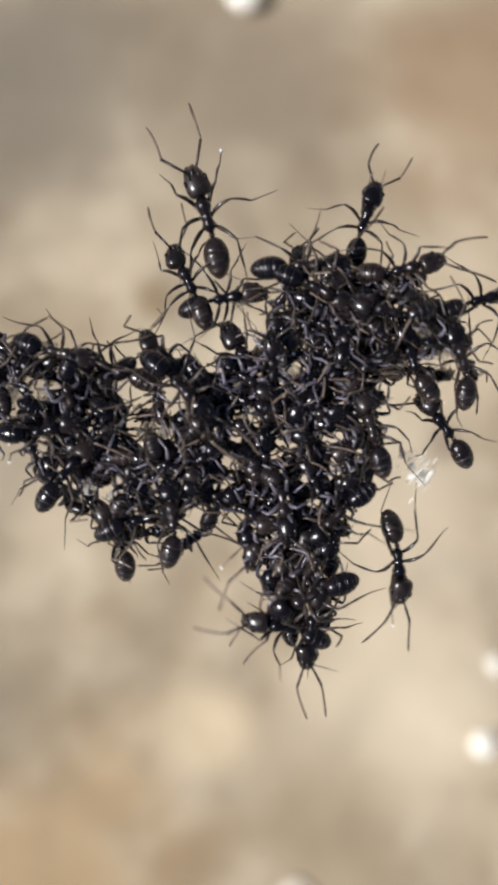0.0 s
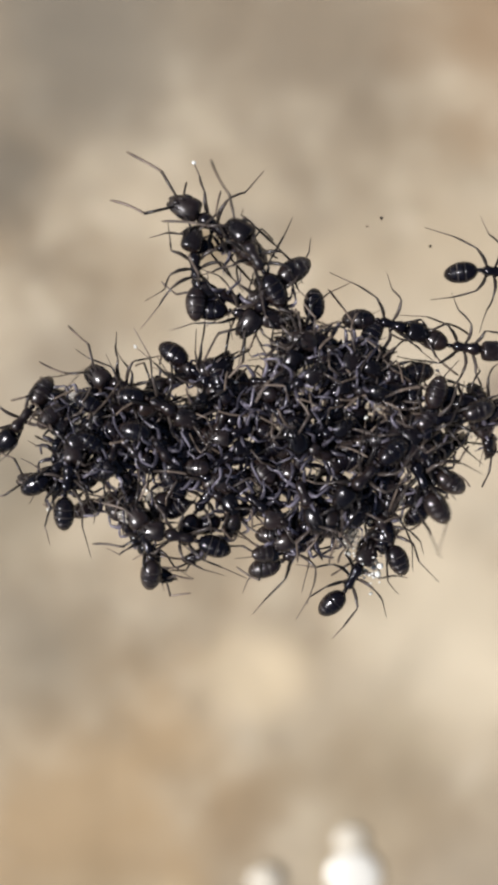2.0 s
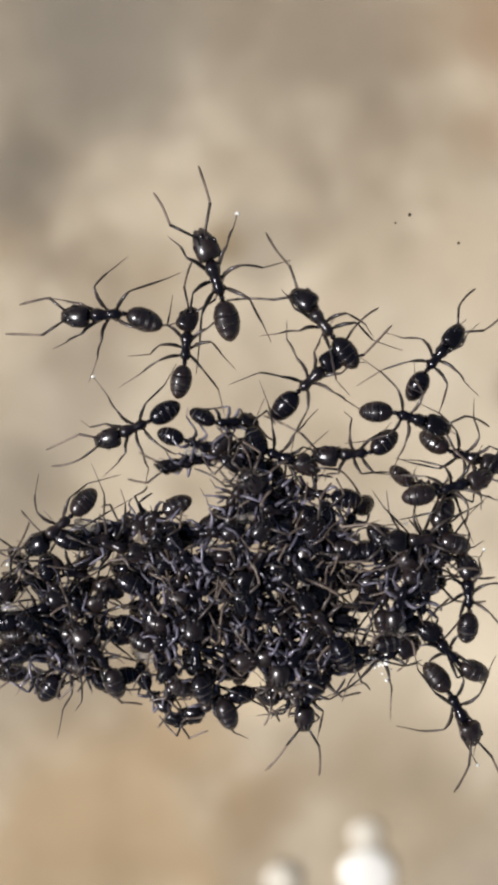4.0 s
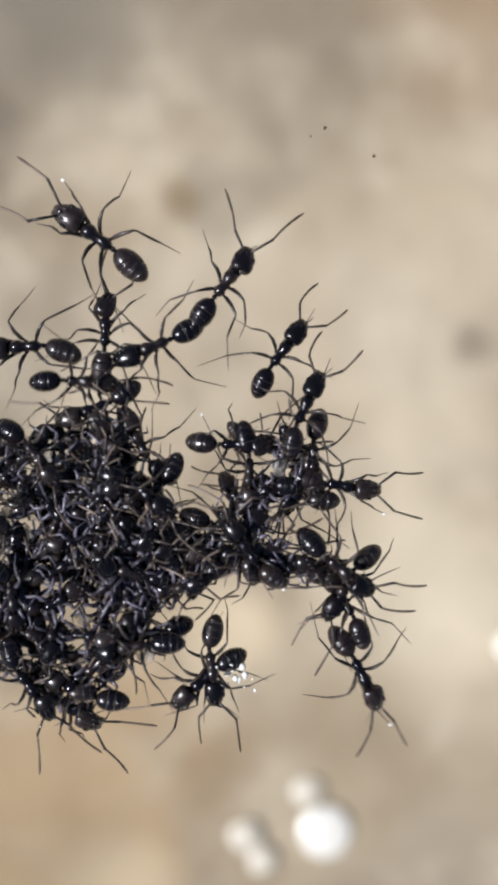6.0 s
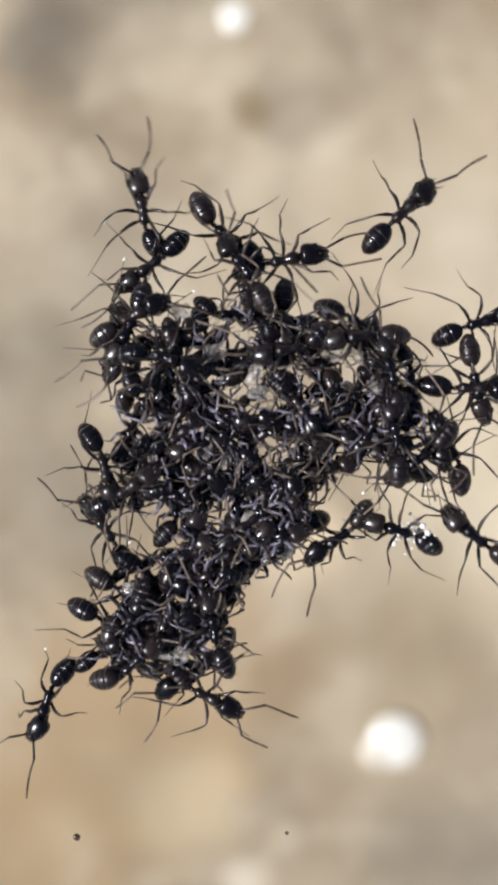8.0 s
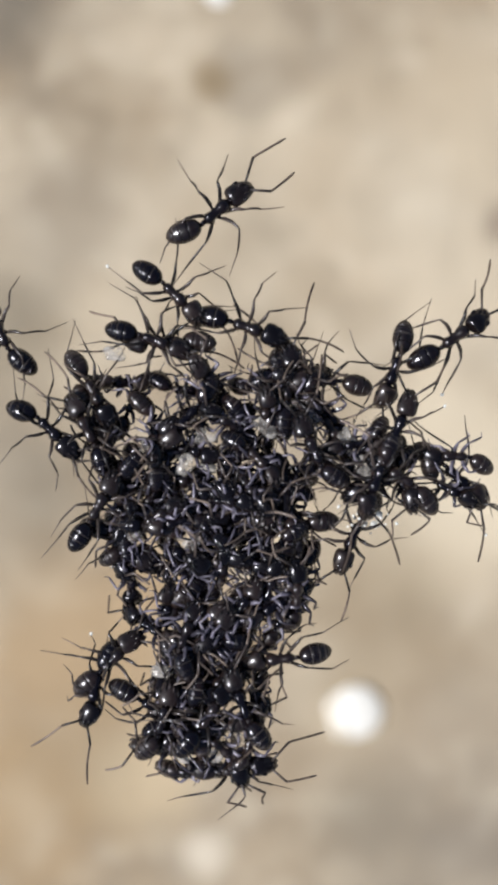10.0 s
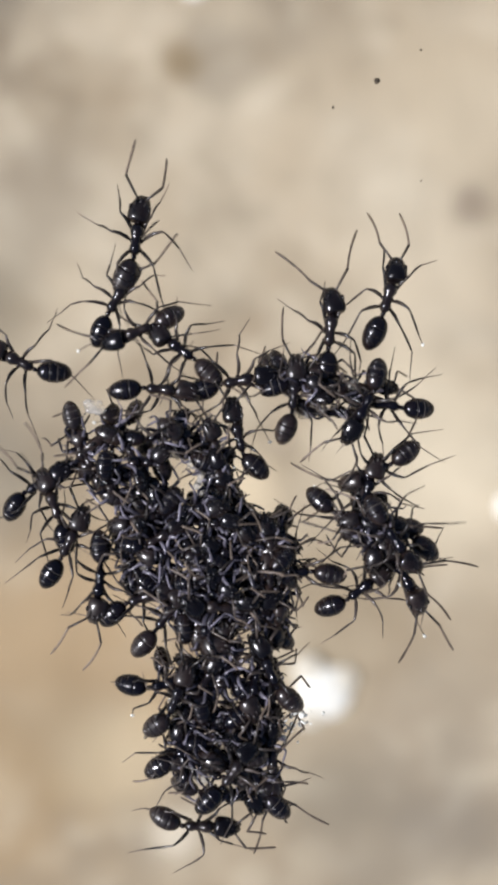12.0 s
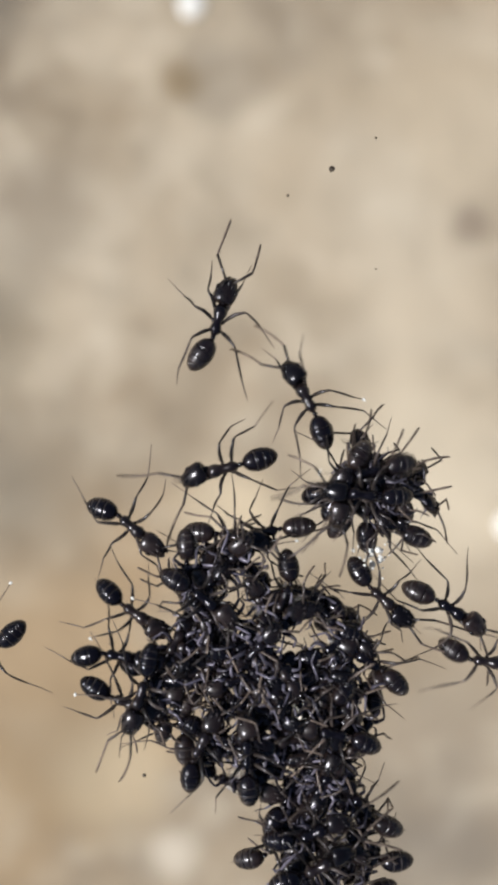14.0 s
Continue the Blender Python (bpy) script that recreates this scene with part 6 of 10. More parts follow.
    huddle(66, 0.87, [(0, 9.38, 6.24, 0.2, -93), (0.5, 9.26, 6.3, 0.2, -93), (1, 8.91, 6.31, 0.2, -117), (1.5, 9.54, 5.12, 0.2, -117), (2, 7.46, 4.89,
        0.2, -125), (2.5, 5.57, 3.91, 0.2, -125), (5, 4.49, -2.07, 0.2, -125), (5.5, 4.11, -0.66, 0.1, -125), (6, 1.82, -0.58, 0.2, -125), (6.5, 0.62,
        -2.09, 0.2, -85), (7, 1.87, -2.85, 0.1, -21), (7.5, 1.14, -3.17, 0.2, -29), (8, 1.22, -3.48, 0.2, 27), (8.5, 1.53, -4.72, 0.2, 27), (9, 2.04,
        -5.76, 0.2, 11), (11.5, 4.99, -10.1, 0.3, 11), (12, 4.99, -10.2, 0.3, 11), (12.5, 5.39, -10.69, 0.3, 11), (13, 5.57, -11.9, 0.3, 11), (13.5,
        6.89, -13.32, 0.3, 11), (14, 7.16, -13.49, 0.3, 11)])
    huddle(67, 0.77, [(0, 9.63, 14.4, 0.4, -102), (0.5, 9.28, 13.2, 0.4, -102), (1, 7.74, 11.98, 0.4, -78), (1.5, 7.74, 10.33, 0.3, -78), (2, 6.19,
        9.91, 0.4, -70), (2.5, 4.95, 8.58, 0.4, -70), (5, 2.82, 2.85, 0.3, -70), (5.5, 2.04, 3.19, 0.4, -70), (6, 0.89, 2.25, 0.2, -70), (6.5, -0.06,
        1.28, 0.4, -70), (7, 1.14, 0.5, 0.4, -70), (7.5, 1.24, -0.4, 0.4, -70), (8, 1.6, -0.34, 0.4, -70), (8.5, 1.92, -1.82, 0.3, -86), (9, 1.99,
        -2.28, 0.2, -70), (11.5, 4.21, -6.25, 0.2, -94), (12, 4.12, -6.63, 0.2, -62), (12.5, 4.03, -6.94, 0.2, -30), (13, 4.19, -8.43, 0.2, -30),
        (13.5, 5.49, -9.94, 0.2, -38), (14, 6.07, -10.21, 0.2, 18)])
    huddle(68, 0.87, [(0, 9.52, 8.48, 0.6, -128), (0.5, 9.15, 7.99, 0.5, -128), (1, 7.65, 6.89, 0.8, -136), (1.5, 8.05, 5.63, 0.8, -136), (2, 6.57,
        5.31, 0.8, -136), (2.5, 5.03, 4.13, 0.6, -136), (5, 3.74, -1.53, 0.8, -124), (5.5, 3.5, -0.76, 0.3, -124), (6, 1.49, -2.61, 0.4, -172), (6.5,
        0.28, -3.92, 0.4, -172), (7, 1.13, -3.66, 0.3, -172), (7.5, 1.19, -4.91, 0.4, -172), (8, 1.33, -5.43, 0.4, -172), (8.5, 1.58, -6.84, 0.4,
        -164), (9, 2.61, -8.03, 0.5, -164), (11.5, 5.52, -13.73, 0.4, -104), (12, 5.45, -14.28, 0.4, -104), (12.5, 5.49, -14.29, 0.5, -72), (13, 6.48,
        -15.31, 0.4, -72), (13.5, 8.63, -17.76, 0.5, -72), (14, 8.88, -17.89, 0.4, -72)])
    huddle(69, 0.84, [(0, 2.42, 10.96, 0.4, -140), (0.5, 2.18, 9.73, 0.5, -140), (1, 0.96, 8.95, 0.2, -204), (1.5, 1.52, 7.64, 0.3, -204), (2, -0.19,
        6.98, 0.4, -204), (2.5, -1.28, 5.66, 0.3, -204), (5, -1.16, 0.03, 0.4, -264), (5.5, -2.3, 0.38, 0.5, -264), (6, -2.45, -0.34, 0.5, -264),
        (6.5, -4.94, -2.75, 0.3, -232), (7, -2.89, -3.65, 0.3, -280), (7.5, -2.47, -4.75, 0.3, -280), (8, -2.35, -4.83, 0.2, -280), (8.5, -2.17,
        -5.95, 0.2, -248), (9, -1.81, -8.18, 0.3, -208), (11.5, 2.43, -11.51, 0.2, -220), (12, 2.76, -11.37, 0.3, -220), (12.5, 2.71, -11.93, 0.5,
        -220), (13, 2.79, -13.03, 0.5, -204), (13.5, 4.53, -14.56, 0.2, -156), (14, 4.23, -14.73, 0.4, -148)])
    huddle(70, 0.74, [(0, 7.7, 12.33, 0.4, 33), (0.5, 7.65, 10.81, 0.8, 33), (1, 6.11, 9.66, 0.4, 9), (1.5, 6.49, 7.96, 0.5, 9), (2, 4.84, 7.83, 0.8,
        9), (2.5, 3.65, 6.38, 0.8, 9), (5, 1.93, 0.75, 0.5, -39), (5.5, 1.31, 1.17, 0.7, -23), (6, 0.57, 0.1, 0.8, -23), (6.5, -1.46, -1.31, 0.4,
        -23), (7, -0.26, -1.96, 0.4, -23), (7.5, -0.53, -3.1, 0.7, -23), (8, -0.54, -3.34, 0.6, -23), (8.5, -0.32, -4.69, 0.8, -23), (9, -0.12, -5.85,
        0.6, -7), (11.5, 3.57, -10.47, 0.8, -7), (12, 3.7, -10.47, 0.8, -7), (12.5, 4.1, -10.97, 0.8, -7), (13, 4.23, -12.06, 0.8, -7), (13.5, 5.69,
        -13.49, 0.7, -23), (14, 5.75, -13.69, 0.8, -23)])
    huddle(71, 0.88, [(0, 1.54, 10.5, 0.3, -171), (0.5, 0.99, 9.38, 0.2, -171), (1, -0.74, 8.49, 0.2, -227), (1.5, -0.15, 7.09, 0.2, -243), (2, -1.76,
        6.02, 0.2, -243), (2.5, -2.86, 4.63, 0.2, -203), (5, -5.49, -2.42, 0.2, -191), (5.5, -5.19, -1.91, 0.2, -247), (6, -5.31, -2.59, 0.2, -247),
        (6.5, -8.03, -4.26, 0.3, -247), (7, -6.15, -6.1, 0.2, -247), (7.5, -5.4, -8.02, 0.2, -255), (8, -4.64, -9.11, 0.2, -287), (8.5, -3.95, -10.59,
        0.2, -271), (9, -2.57, -11.83, 0.2, -263), (11.5, 4.07, -16.39, 0.3, -263), (12, 4.22, -16.52, 0.3, -247), (12.5, 4.97, -16.78, 0.1, -223),
        (13, 5.46, -17.97, 0.2, -223), (13.5, 8.26, -20.44, 0.3, -223), (14, 8.33, -22.94, 0.3, -239)])
    huddle(72, 0.87, [(0, 6.6, 9.82, 0.2, -16), (0.5, 5.9, 8.96, 0.2, -16), (1, 4.29, 8.1, 0.2, -16), (1.5, 4.51, 6.33, 0.2, -16), (2, 2.9, 6.03, 0.3,
        -16), (2.5, 1.73, 4.76, 0.1, -16), (5, 0.04, -0.64, 0.1, 8), (5.5, -0.51, -0.38, 0.2, 8), (6, -0.8, -1.47, 0.3, 8), (6.5, -2.45, -3.04, 0.1,
        -48), (7, -1.3, -4.57, 0.2, -24), (7.5, -1.12, -5.49, 0.3, -24), (8, -0.9, -6.23, 0.3, -24), (8.5, 0.1, -8.03, 0.1, 24), (9, 0.34, -9.14, 0.3,
        24), (11.5, 4.95, -14.03, 0.2, -24), (12, 5.09, -14.44, 0.1, -24), (12.5, 5.54, -14.77, 0.1, -56), (13, 5.23, -15.24, 0.1, -120), (13.5, 7.92,
        -17.26, 0.2, -56), (14, 8.34, -17.28, 0.1, -48)])
    huddle(73, 0.74, [(0, 1.17, 11.93, 0.9, -114), (0.5, 1.18, 10.78, 0.9, -114), (1, -0.46, 9.69, 0.8, -114), (1.5, -0.15, 8.18, 0.8, -114), (2,
        -1.64, 7.3, 0.9, -114), (2.5, -2.83, 5.81, 0.9, -98), (5, -5.55, 0.2, 0.5, -14), (5.5, -3.94, 1.84, 0.9, -14), (6, -4.22, 1.64, 0.9, -14),
        (6.5, -4.38, 0.22, 0.5, -14), (7, -2.27, -0.75, 0.5, 34), (7.5, -2.12, -1.75, 0.9, 34), (8, -2.49, -1.99, 0.9, 34), (8.5, -2.16, -3.43, 0.5,
        34), (9, -1.76, -4.64, 0.9, 34), (11.5, 1.69, -9.19, 0.9, 22), (12, 1.89, -9.08, 0.9, 38), (12.5, 2.19, -9.71, 0.9, 38), (13, 2.41, -10.83,
        0.7, 38), (13.5, 2.94, -12.26, 0.9, 38), (14, 3.3, -12.23, 0.6, 38)])
    huddle(74, 0.85, [(0, 12.16, 14.99, 0.1, -178), (0.5, 12.54, 12.4, 0.1, -154), (1, 10.9, 10.83, 0.1, -154), (1.5, 11.12, 9.32, 0.1, -178), (2,
        9.25, 6.68, 0.1, -114), (2.5, 8.7, 4.81, 0.1, -114), (5, 6.68, 0.46, 0.1, -114), (5.5, 5.53, 0.38, 0.1, -146), (6, 5.4, 0.31, 0.1, -186),
        (6.5, 2.56, -0.69, 0.1, -130), (7, 2.66, -0.59, 0.1, -82), (7.5, 2.89, -1.2, 0.1, -58), (8, 3.75, -1.63, 0.1, -58), (8.5, 3.91, -2.97, 0.1,
        -58), (9, 3.24, -4.04, 0.1, -90), (11.5, 5.44, -9.46, 0.1, -66), (12, 5.58, -9.54, 0.1, -50), (12.5, 5.96, -10.04, 0.1, -10), (13, 6.52,
        -11.12, 0.1, -10), (13.5, 7.9, -12.37, 0.1, 22), (14, 8.11, -12.4, 0.1, 46)])
    huddle(75, 0.87, [(0, 4.64, 12.58, 0.3, 41), (0.5, 4.22, 11.74, 0.4, 41), (1, 2.63, 11.38, 0.4, 65), (1.5, 2.7, 9.84, 0.4, 65), (2, 0.86, 9.12,
        0.3, 65), (2.5, -0.54, 7.76, 0.4, 65), (5, -1.79, 3.04, 0.6, 77), (5.5, -2.75, 3.13, 0.6, 77), (6, -3.23, 2.52, 0.6, 77), (6.5, -4.41, 0.97,
        0.3, 77), (7, -4.58, -0.37, 0.4, 77), (7.5, -3.7, -1.77, 0.3, 61), (8, -4.25, -2.27, 0.4, 61), (8.5, -3.37, -3.68, 0.3, 125), (9, -2.72,
        -4.77, 0.3, 109), (11.5, 0.36, -9.14, 0.3, 121), (12, 1.03, -9.15, 0.3, 113), (12.5, 1.19, -9.69, 0.3, 113), (13, 1.51, -11.07, 0.2, 49),
        (13.5, 1.76, -11.74, 0.4, 97), (14, 2.37, -12.11, 0.4, 81)])
    huddle(76, 0.87, [(0, 5.58, 9.56, 0.2, 2), (0.5, 4.87, 8.77, 0.2, 2), (1, 3.32, 7.69, 0.2, 18), (1.5, 3.74, 5.98, 0.3, 18), (2, 2.57, 5.18, 0.2,
        26), (2.5, 1.83, 3.63, 0.2, 90), (5, -0.54, -2.03, 0.2, 162), (5.5, -0.98, -2.22, 0.2, 162), (6, -1.3, -3.18, 0.4, 162), (6.5, -3.25, -4.28,
        0.2, 170), (7, -2.37, -5.78, 0.2, 202), (7.5, -1.69, -7.44, 0.2, 178), (8, -1.39, -8.62, 0.2, 234), (8.5, -0.56, -10.91, 0.3, 250), (9, 0.46,
        -12.49, 0.2, 250), (11.5, 5.4, -17.67, 0.3, 262), (12, 5.43, -17.51, 0.2, 262), (12.5, 5.33, -17.94, 0.2, 246), (13, 6.58, -18.78, 0.2, 198),
        (13.5, 8.94, -23.15, 0.3, 206), (14, 8.36, -26.18, 0.3, 206)])
    huddle(77, 0.87, [(0, 0.54, 12.3, 0.3, -111), (0.5, 0.28, 11, 0.3, -111), (1, -1.18, 9.96, 0.3, -111), (1.5, -0.84, 8.4, 0.3, -111), (2, -2.14,
        7.81, 0.3, -111), (2.5, -3.28, 6.48, 0.2, -111), (5, -5.02, -0.12, 0.2, -111), (5.5, -4.59, 0.79, 0.3, -111), (6, -4.7, 0.26, 0.3, -111),
        (6.5, -7.49, -2.03, 0.2, -175), (7, -5.23, -1.39, 0.2, -175), (7.5, -4.96, -1.95, 0.2, -175), (8, -4.36, -1.63, 0.2, -119), (8.5, -3.76,
        -2.31, 0.1, -95), (9, -2.72, -3.79, 0.2, -95), (11.5, -0.15, -8.79, 0.2, -95), (12, 0.89, -8.51, 0.2, -95), (12.5, 0.72, -8.94, 0.1, -55),
        (13, 0.85, -9.47, 0.1, 1), (13.5, 1, -11.33, 0.2, 1), (14, 1.98, -12.68, 0.2, 1)])
    huddle(78, 0.85, [(0, 8.41, 7.97, 0.5, 82), (0.5, 8.22, 7.99, 0.5, 82), (1, 6.7, 7.06, 0.5, 114), (1.5, 6.87, 5.61, 0.3, 146), (2, 5.32, 5.3, 0.5,
        146), (2.5, 4.12, 3.83, 0.5, 170), (5, 2.86, -1.36, 0.3, 146), (5.5, 3.16, -0.03, 0.2, 98), (6, 0.58, -1.25, 0.5, 98), (6.5, -1.34, -3.08,
        0.3, 66), (7, 0.1, -3.93, 0.2, 42), (7.5, -0.27, -4.65, 0.4, 42), (8, -0.29, -5.55, 0.3, 42), (8.5, 0, -6.79, 0.2, -22), (9, 0.04, -8.55, 0.5,
        -22), (11.5, 3.86, -12.87, 0.3, -46), (12, 4.02, -12.74, 0.2, -54), (12.5, 4.18, -13.32, 0.3, -54), (13, 4.85, -14.16, 0.3, -54), (13.5, 6.47,
        -15.21, 0.2, -30), (14, 6.41, -15.31, 0.2, 26)])
    huddle(79, 0.88, [(0, 9.02, 11.84, 0.5, 115), (0.5, 8.45, 10.65, 1, 115), (1, 6.79, 9.29, 0.8, 139), (1.5, 7.12, 7.69, 1, 147), (2, 5.38, 7.44, 1,
        147), (2.5, 4.1, 6.03, 1, 147), (5, 2.25, 0.39, 0.4, 147), (5.5, 1.72, 1.08, 0.6, 163), (6, 0.82, 0, 1, 163), (6.5, -1.29, -1.56, 0.4, 179),
        (7, 0.1, -2.11, 0.4, 155), (7.5, -0.23, -3.41, 0.9, 155), (8, -0.35, -3.68, 0.4, 155), (8.5, -0.32, -5.19, 1, 155), (9, 0.09, -6.1, 0.4, 179),
        (11.5, 3.91, -11.22, 1, 179), (12, 3.94, -11.25, 1, 179), (12.5, 4.39, -11.78, 1, 179), (13, 4.65, -12.92, 1, 179), (13.5, 6.15, -14.41, 0.9,
        179), (14, 6.26, -14.62, 0.7, 179)])
    huddle(80, 0.73, [(0, 8.47, 8.62, 0.3, -14), (0.5, 7.37, 7.98, 0.3, -14), (1, 5.96, 7.07, 0.3, -14), (1.5, 6, 5.69, 0.2, -6), (2, 4.63, 5.25, 0.3,
        -6), (2.5, 3.5, 3.81, 0.3, -6), (5, 1.61, -1.14, 0.2, 54), (5.5, 0.86, -0.94, 0.2, 78), (6, 0.29, -2.03, 0.3, 78), (6.5, -1.62, -3.74, 0.3,
        38), (7, -0.57, -4.61, 0.2, 38), (7.5, -0.69, -6.04, 0.2, 54), (8, -0.41, -6.61, 0.2, 54), (8.5, -0.31, -8.63, 0.2, 54), (9, 0.62, -9.93, 0.2,
        54), (11.5, 5.48, -15.12, 0.2, 78), (12, 5.74, -15.4, 0.2, 86), (12.5, 6.14, -15.96, 0.2, 78), (13, 6.97, -17.22, 0.2, 110), (13.5, 9.4,
        -19.34, 0.2, 110), (14, 8.63, -20.54, 0.2, 110)])
    huddle(81, 0.75, [(0, 10.35, 15.95, 1, -1), (0.5, 10.08, 14.62, 0.6, -1), (1, 8.52, 12.71, 0.4, -9), (1.5, 8.34, 10.72, 0.4, -17), (2, 6.71,
        10.32, 0.7, -17), (2.5, 5.57, 8.95, 0.9, -41), (5, 3.49, 2.96, 0.5, -41), (5.5, 2.61, 3.62, 0.5, -49), (6, 0.38, 1.91, 0.9, -49), (6.5, -1.6,
        0.43, 1, -49), (7, -0.14, -0.14, 1, -49), (7.5, 0.06, -0.97, 0.5, -1), (8, 0.05, -1.38, 0.5, -1), (8.5, 0.05, -2.46, 0.6, -1), (9, 0.45,
        -3.77, 0.7, -1), (11.5, 3.92, -8.46, 1, -1), (12, 3.87, -8.46, 0.9, -1), (12.5, 3.98, -9.1, 0.6, -57), (13, 4.2, -10.22, 0.7, -57), (13.5,
        5.55, -11.79, 0.4, -57), (14, 6.06, -11.77, 0.7, -57)])
    huddle(82, 0.73, [(0, 8.89, 14.94, 1, 146), (0.5, 8.49, 13.94, 1, 146), (1, 6.85, 12.76, 0.8, 146), (1.5, 7.1, 11.13, 0.9, 146), (2, 5.47, 10.33,
        0.9, 146), (2.5, 4.18, 8.87, 1, 146), (5, 1.99, 3.23, 1, 146), (5.5, 1.3, 3.36, 1, 146), (6, 0.18, 2.73, 0.9, 146), (6.5, -1.75, 1.54, 1,
        146), (7, -0.38, 0.87, 1, 146), (7.5, 0.29, -0.48, 0.4, 210), (8, 0.72, -0.79, 0.5, 218), (8.5, 0.55, -2.21, 0.5, 218), (9, 0.69, -3.21, 0.5,
        218), (11.5, 3.97, -7.8, 0.5, 254), (12, 4.14, -7.77, 0.6, 270), (12.5, 4.64, -8.43, 0.3, 230), (13, 4.79, -9.13, 0.4, 174), (13.5, 5.93,
        -10.04, 0.4, 174), (14, 7.36, -10.28, 0.3, 174)])
    huddle(83, 0.8, [(0, 1.89, 12.72, 0.5, -64), (0.5, 2.08, 11.37, 0.5, -64), (1, 0.29, 10.02, 0.5, -64), (1.5, 0.73, 8.35, 0.9, -40), (2, -0.81,
        7.73, 1, -40), (2.5, -2.07, 6.26, 0.5, -40), (5, -4.85, -0.75, 0.6, -64), (5.5, -4.48, -0.43, 1, -64), (6, -4.49, -1.01, 1, -64), (6.5, -6.94,
        -3.02, 1, -64), (7, -4.92, -4.88, 0.6, -8), (7.5, -3.64, -6.97, 1, -8), (8, -2.98, -7.76, 1, -8), (8.5, -2.34, -9.05, 1, -8), (9, -1.45,
        -10.13, 0.9, 32), (11.5, 3.26, -14.96, 0.4, 92), (12, 3.27, -14.8, 0.4, 108), (12.5, 4.05, -14.98, 0.5, 84), (13, 4.82, -15.83, 0.5, 108),
        (13.5, 6.55, -17.4, 0.7, 68), (14, 6.96, -17.87, 0.5, 68)])
    huddle(84, 0.86, [(0, 11.4, 15.47, 0.3, 177), (0.5, 11.55, 13.9, 0.2, 177), (1, 9.61, 11.12, 0.3, 177), (1.5, 10.01, 9.69, 0.2, 153), (2, 7.71,
        7.91, 0.2, 169), (2.5, 5.63, 6.97, 0.2, 225), (5, 4.39, 1.59, 0.2, 165), (5.5, 4.12, 1.12, 0.2, 165), (6, 3.12, 0.51, 0.2, 157), (6.5, 1.11,
        -1.36, 0.3, 189), (7, 2.37, -1.2, 0.2, 149), (7.5, 2.6, -2.22, 0.2, 149), (8, 2.64, -2.68, 0.2, 197), (8.5, 2.78, -3.96, 0.1, 197), (9, 2.84,
        -5.84, 0.2, 245), (11.5, 5.99, -10.79, 0.2, 269), (12, 5.88, -10.98, 0.2, 261), (12.5, 6.3, -11.48, 0.3, 269), (13, 6.52, -12.5, 0.3, 269),
        (13.5, 7.75, -14.18, 0.2, 269), (14, 8.79, -14.36, 0.2, 229)])
    huddle(85, 0.86, [(0, 11.09, 14.05, 0.2, -155), (0.5, 10.6, 12.98, 0.2, -131), (1, 9.1, 11.46, 0.3, -147), (1.5, 9.52, 10.3, 0.2, -155), (2, 7.58,
        9.7, 0.1, -179), (2.5, 6.01, 8.2, 0.2, -123), (5, 5.09, 3.23, 0, -123), (5.5, 3.1, 3.07, 0.1, -123), (6, 5.73, 3.44, 0.2, -123), (6.5, 0.98,
        1.62, 0.2, -75), (7, 1.9, 0.8, 0.2, -51), (7.5, 1.82, 0.13, 0.2, -51), (8, 2.17, 0.38, 0.2, -51), (8.5, 2.25, -1.14, 0.1, -11), (9, 2.99,
        -2.13, 0.1, 53), (11.5, 6.7, -4.76, 0.1, 29), (12, 6.67, -3.6, 0.1, -11), (12.5, 7.76, -5.42, 0.1, -11), (13, 8.43, -5.99, 0.2, -51), (13.5,
        8.95, -7.19, 0.2, -35), (14, 9.48, -6.3, 0.2, -3)])
    huddle(86, 0.84, [(0, -1.35, 13.57, 0.5, 68), (0.5, -1.31, 12.06, 0.5, 52), (1, -2.5, 11.09, 0.3, 52), (1.5, -2.14, 9.35, 0.3, 36), (2, -3.19,
        8.56, 0.2, 20), (2.5, -4.42, 6.7, 0.4, 20), (5, -7.58, -0.62, 0.5, 68), (5.5, -5.12, 0.55, 0.4, 76), (6, -5.28, 0.1, 0.4, 76), (6.5, -8.89,
        -2.57, 0.4, 36), (7, -7.24, -4.81, 0.3, 12), (7.5, -4.37, -7.44, 0.6, 12), (8, -4.24, -8.36, 0.3, 52), (8.5, -3.64, -9.86, 0.4, 68), (9,
        -2.48, -11.32, 0.3, 92), (11.5, 3.49, -15.95, 0.6, 116), (12, 3.57, -16.12, 0.5, 116), (12.5, 4.05, -16.44, 0.3, 156), (13, 5.05, -17.51, 0.3,
        92), (13.5, 6.72, -19, 0.4, 92), (14, 6.78, -20.43, 0.4, 92)])
    huddle(87, 0.75, [(0, -0.7, 12.76, 0.1, 24), (0.5, -1.33, 11.02, 0.1, 24), (1, -2.35, 9.93, 0.1, 48), (1.5, -2.17, 8.41, 0.1, 48), (2, -3.12,
        7.72, 0.1, 64), (2.5, -4.57, 6.08, 0.1, 64), (5, -7.19, 0.2, 0.1, 160), (5.5, -3.85, 1.06, 0.1, 160), (6, -4.04, 0.77, 0.1, 160), (6.5, -6.51,
        -2.06, 0.1, 160), (7, -4.48, -1.49, 0.1, 160), (7.5, -4.43, -2.65, 0.1, 160), (8, -4.6, -3.34, 0.1, 104), (8.5, -3.48, -6.26, 0.1, 56), (9,
        -2.58, -7.7, 0.1, 104), (11.5, 2.09, -11.17, 0.1, 140), (12, 2.28, -11.18, 0.1, 140), (12.5, 2.12, -12.56, 0.1, 164), (13, 2.24, -13.6, 0.1,
        156), (13.5, 3.18, -14.49, 0.1, 156), (14, 3.71, -15.49, 0.1, 156)])
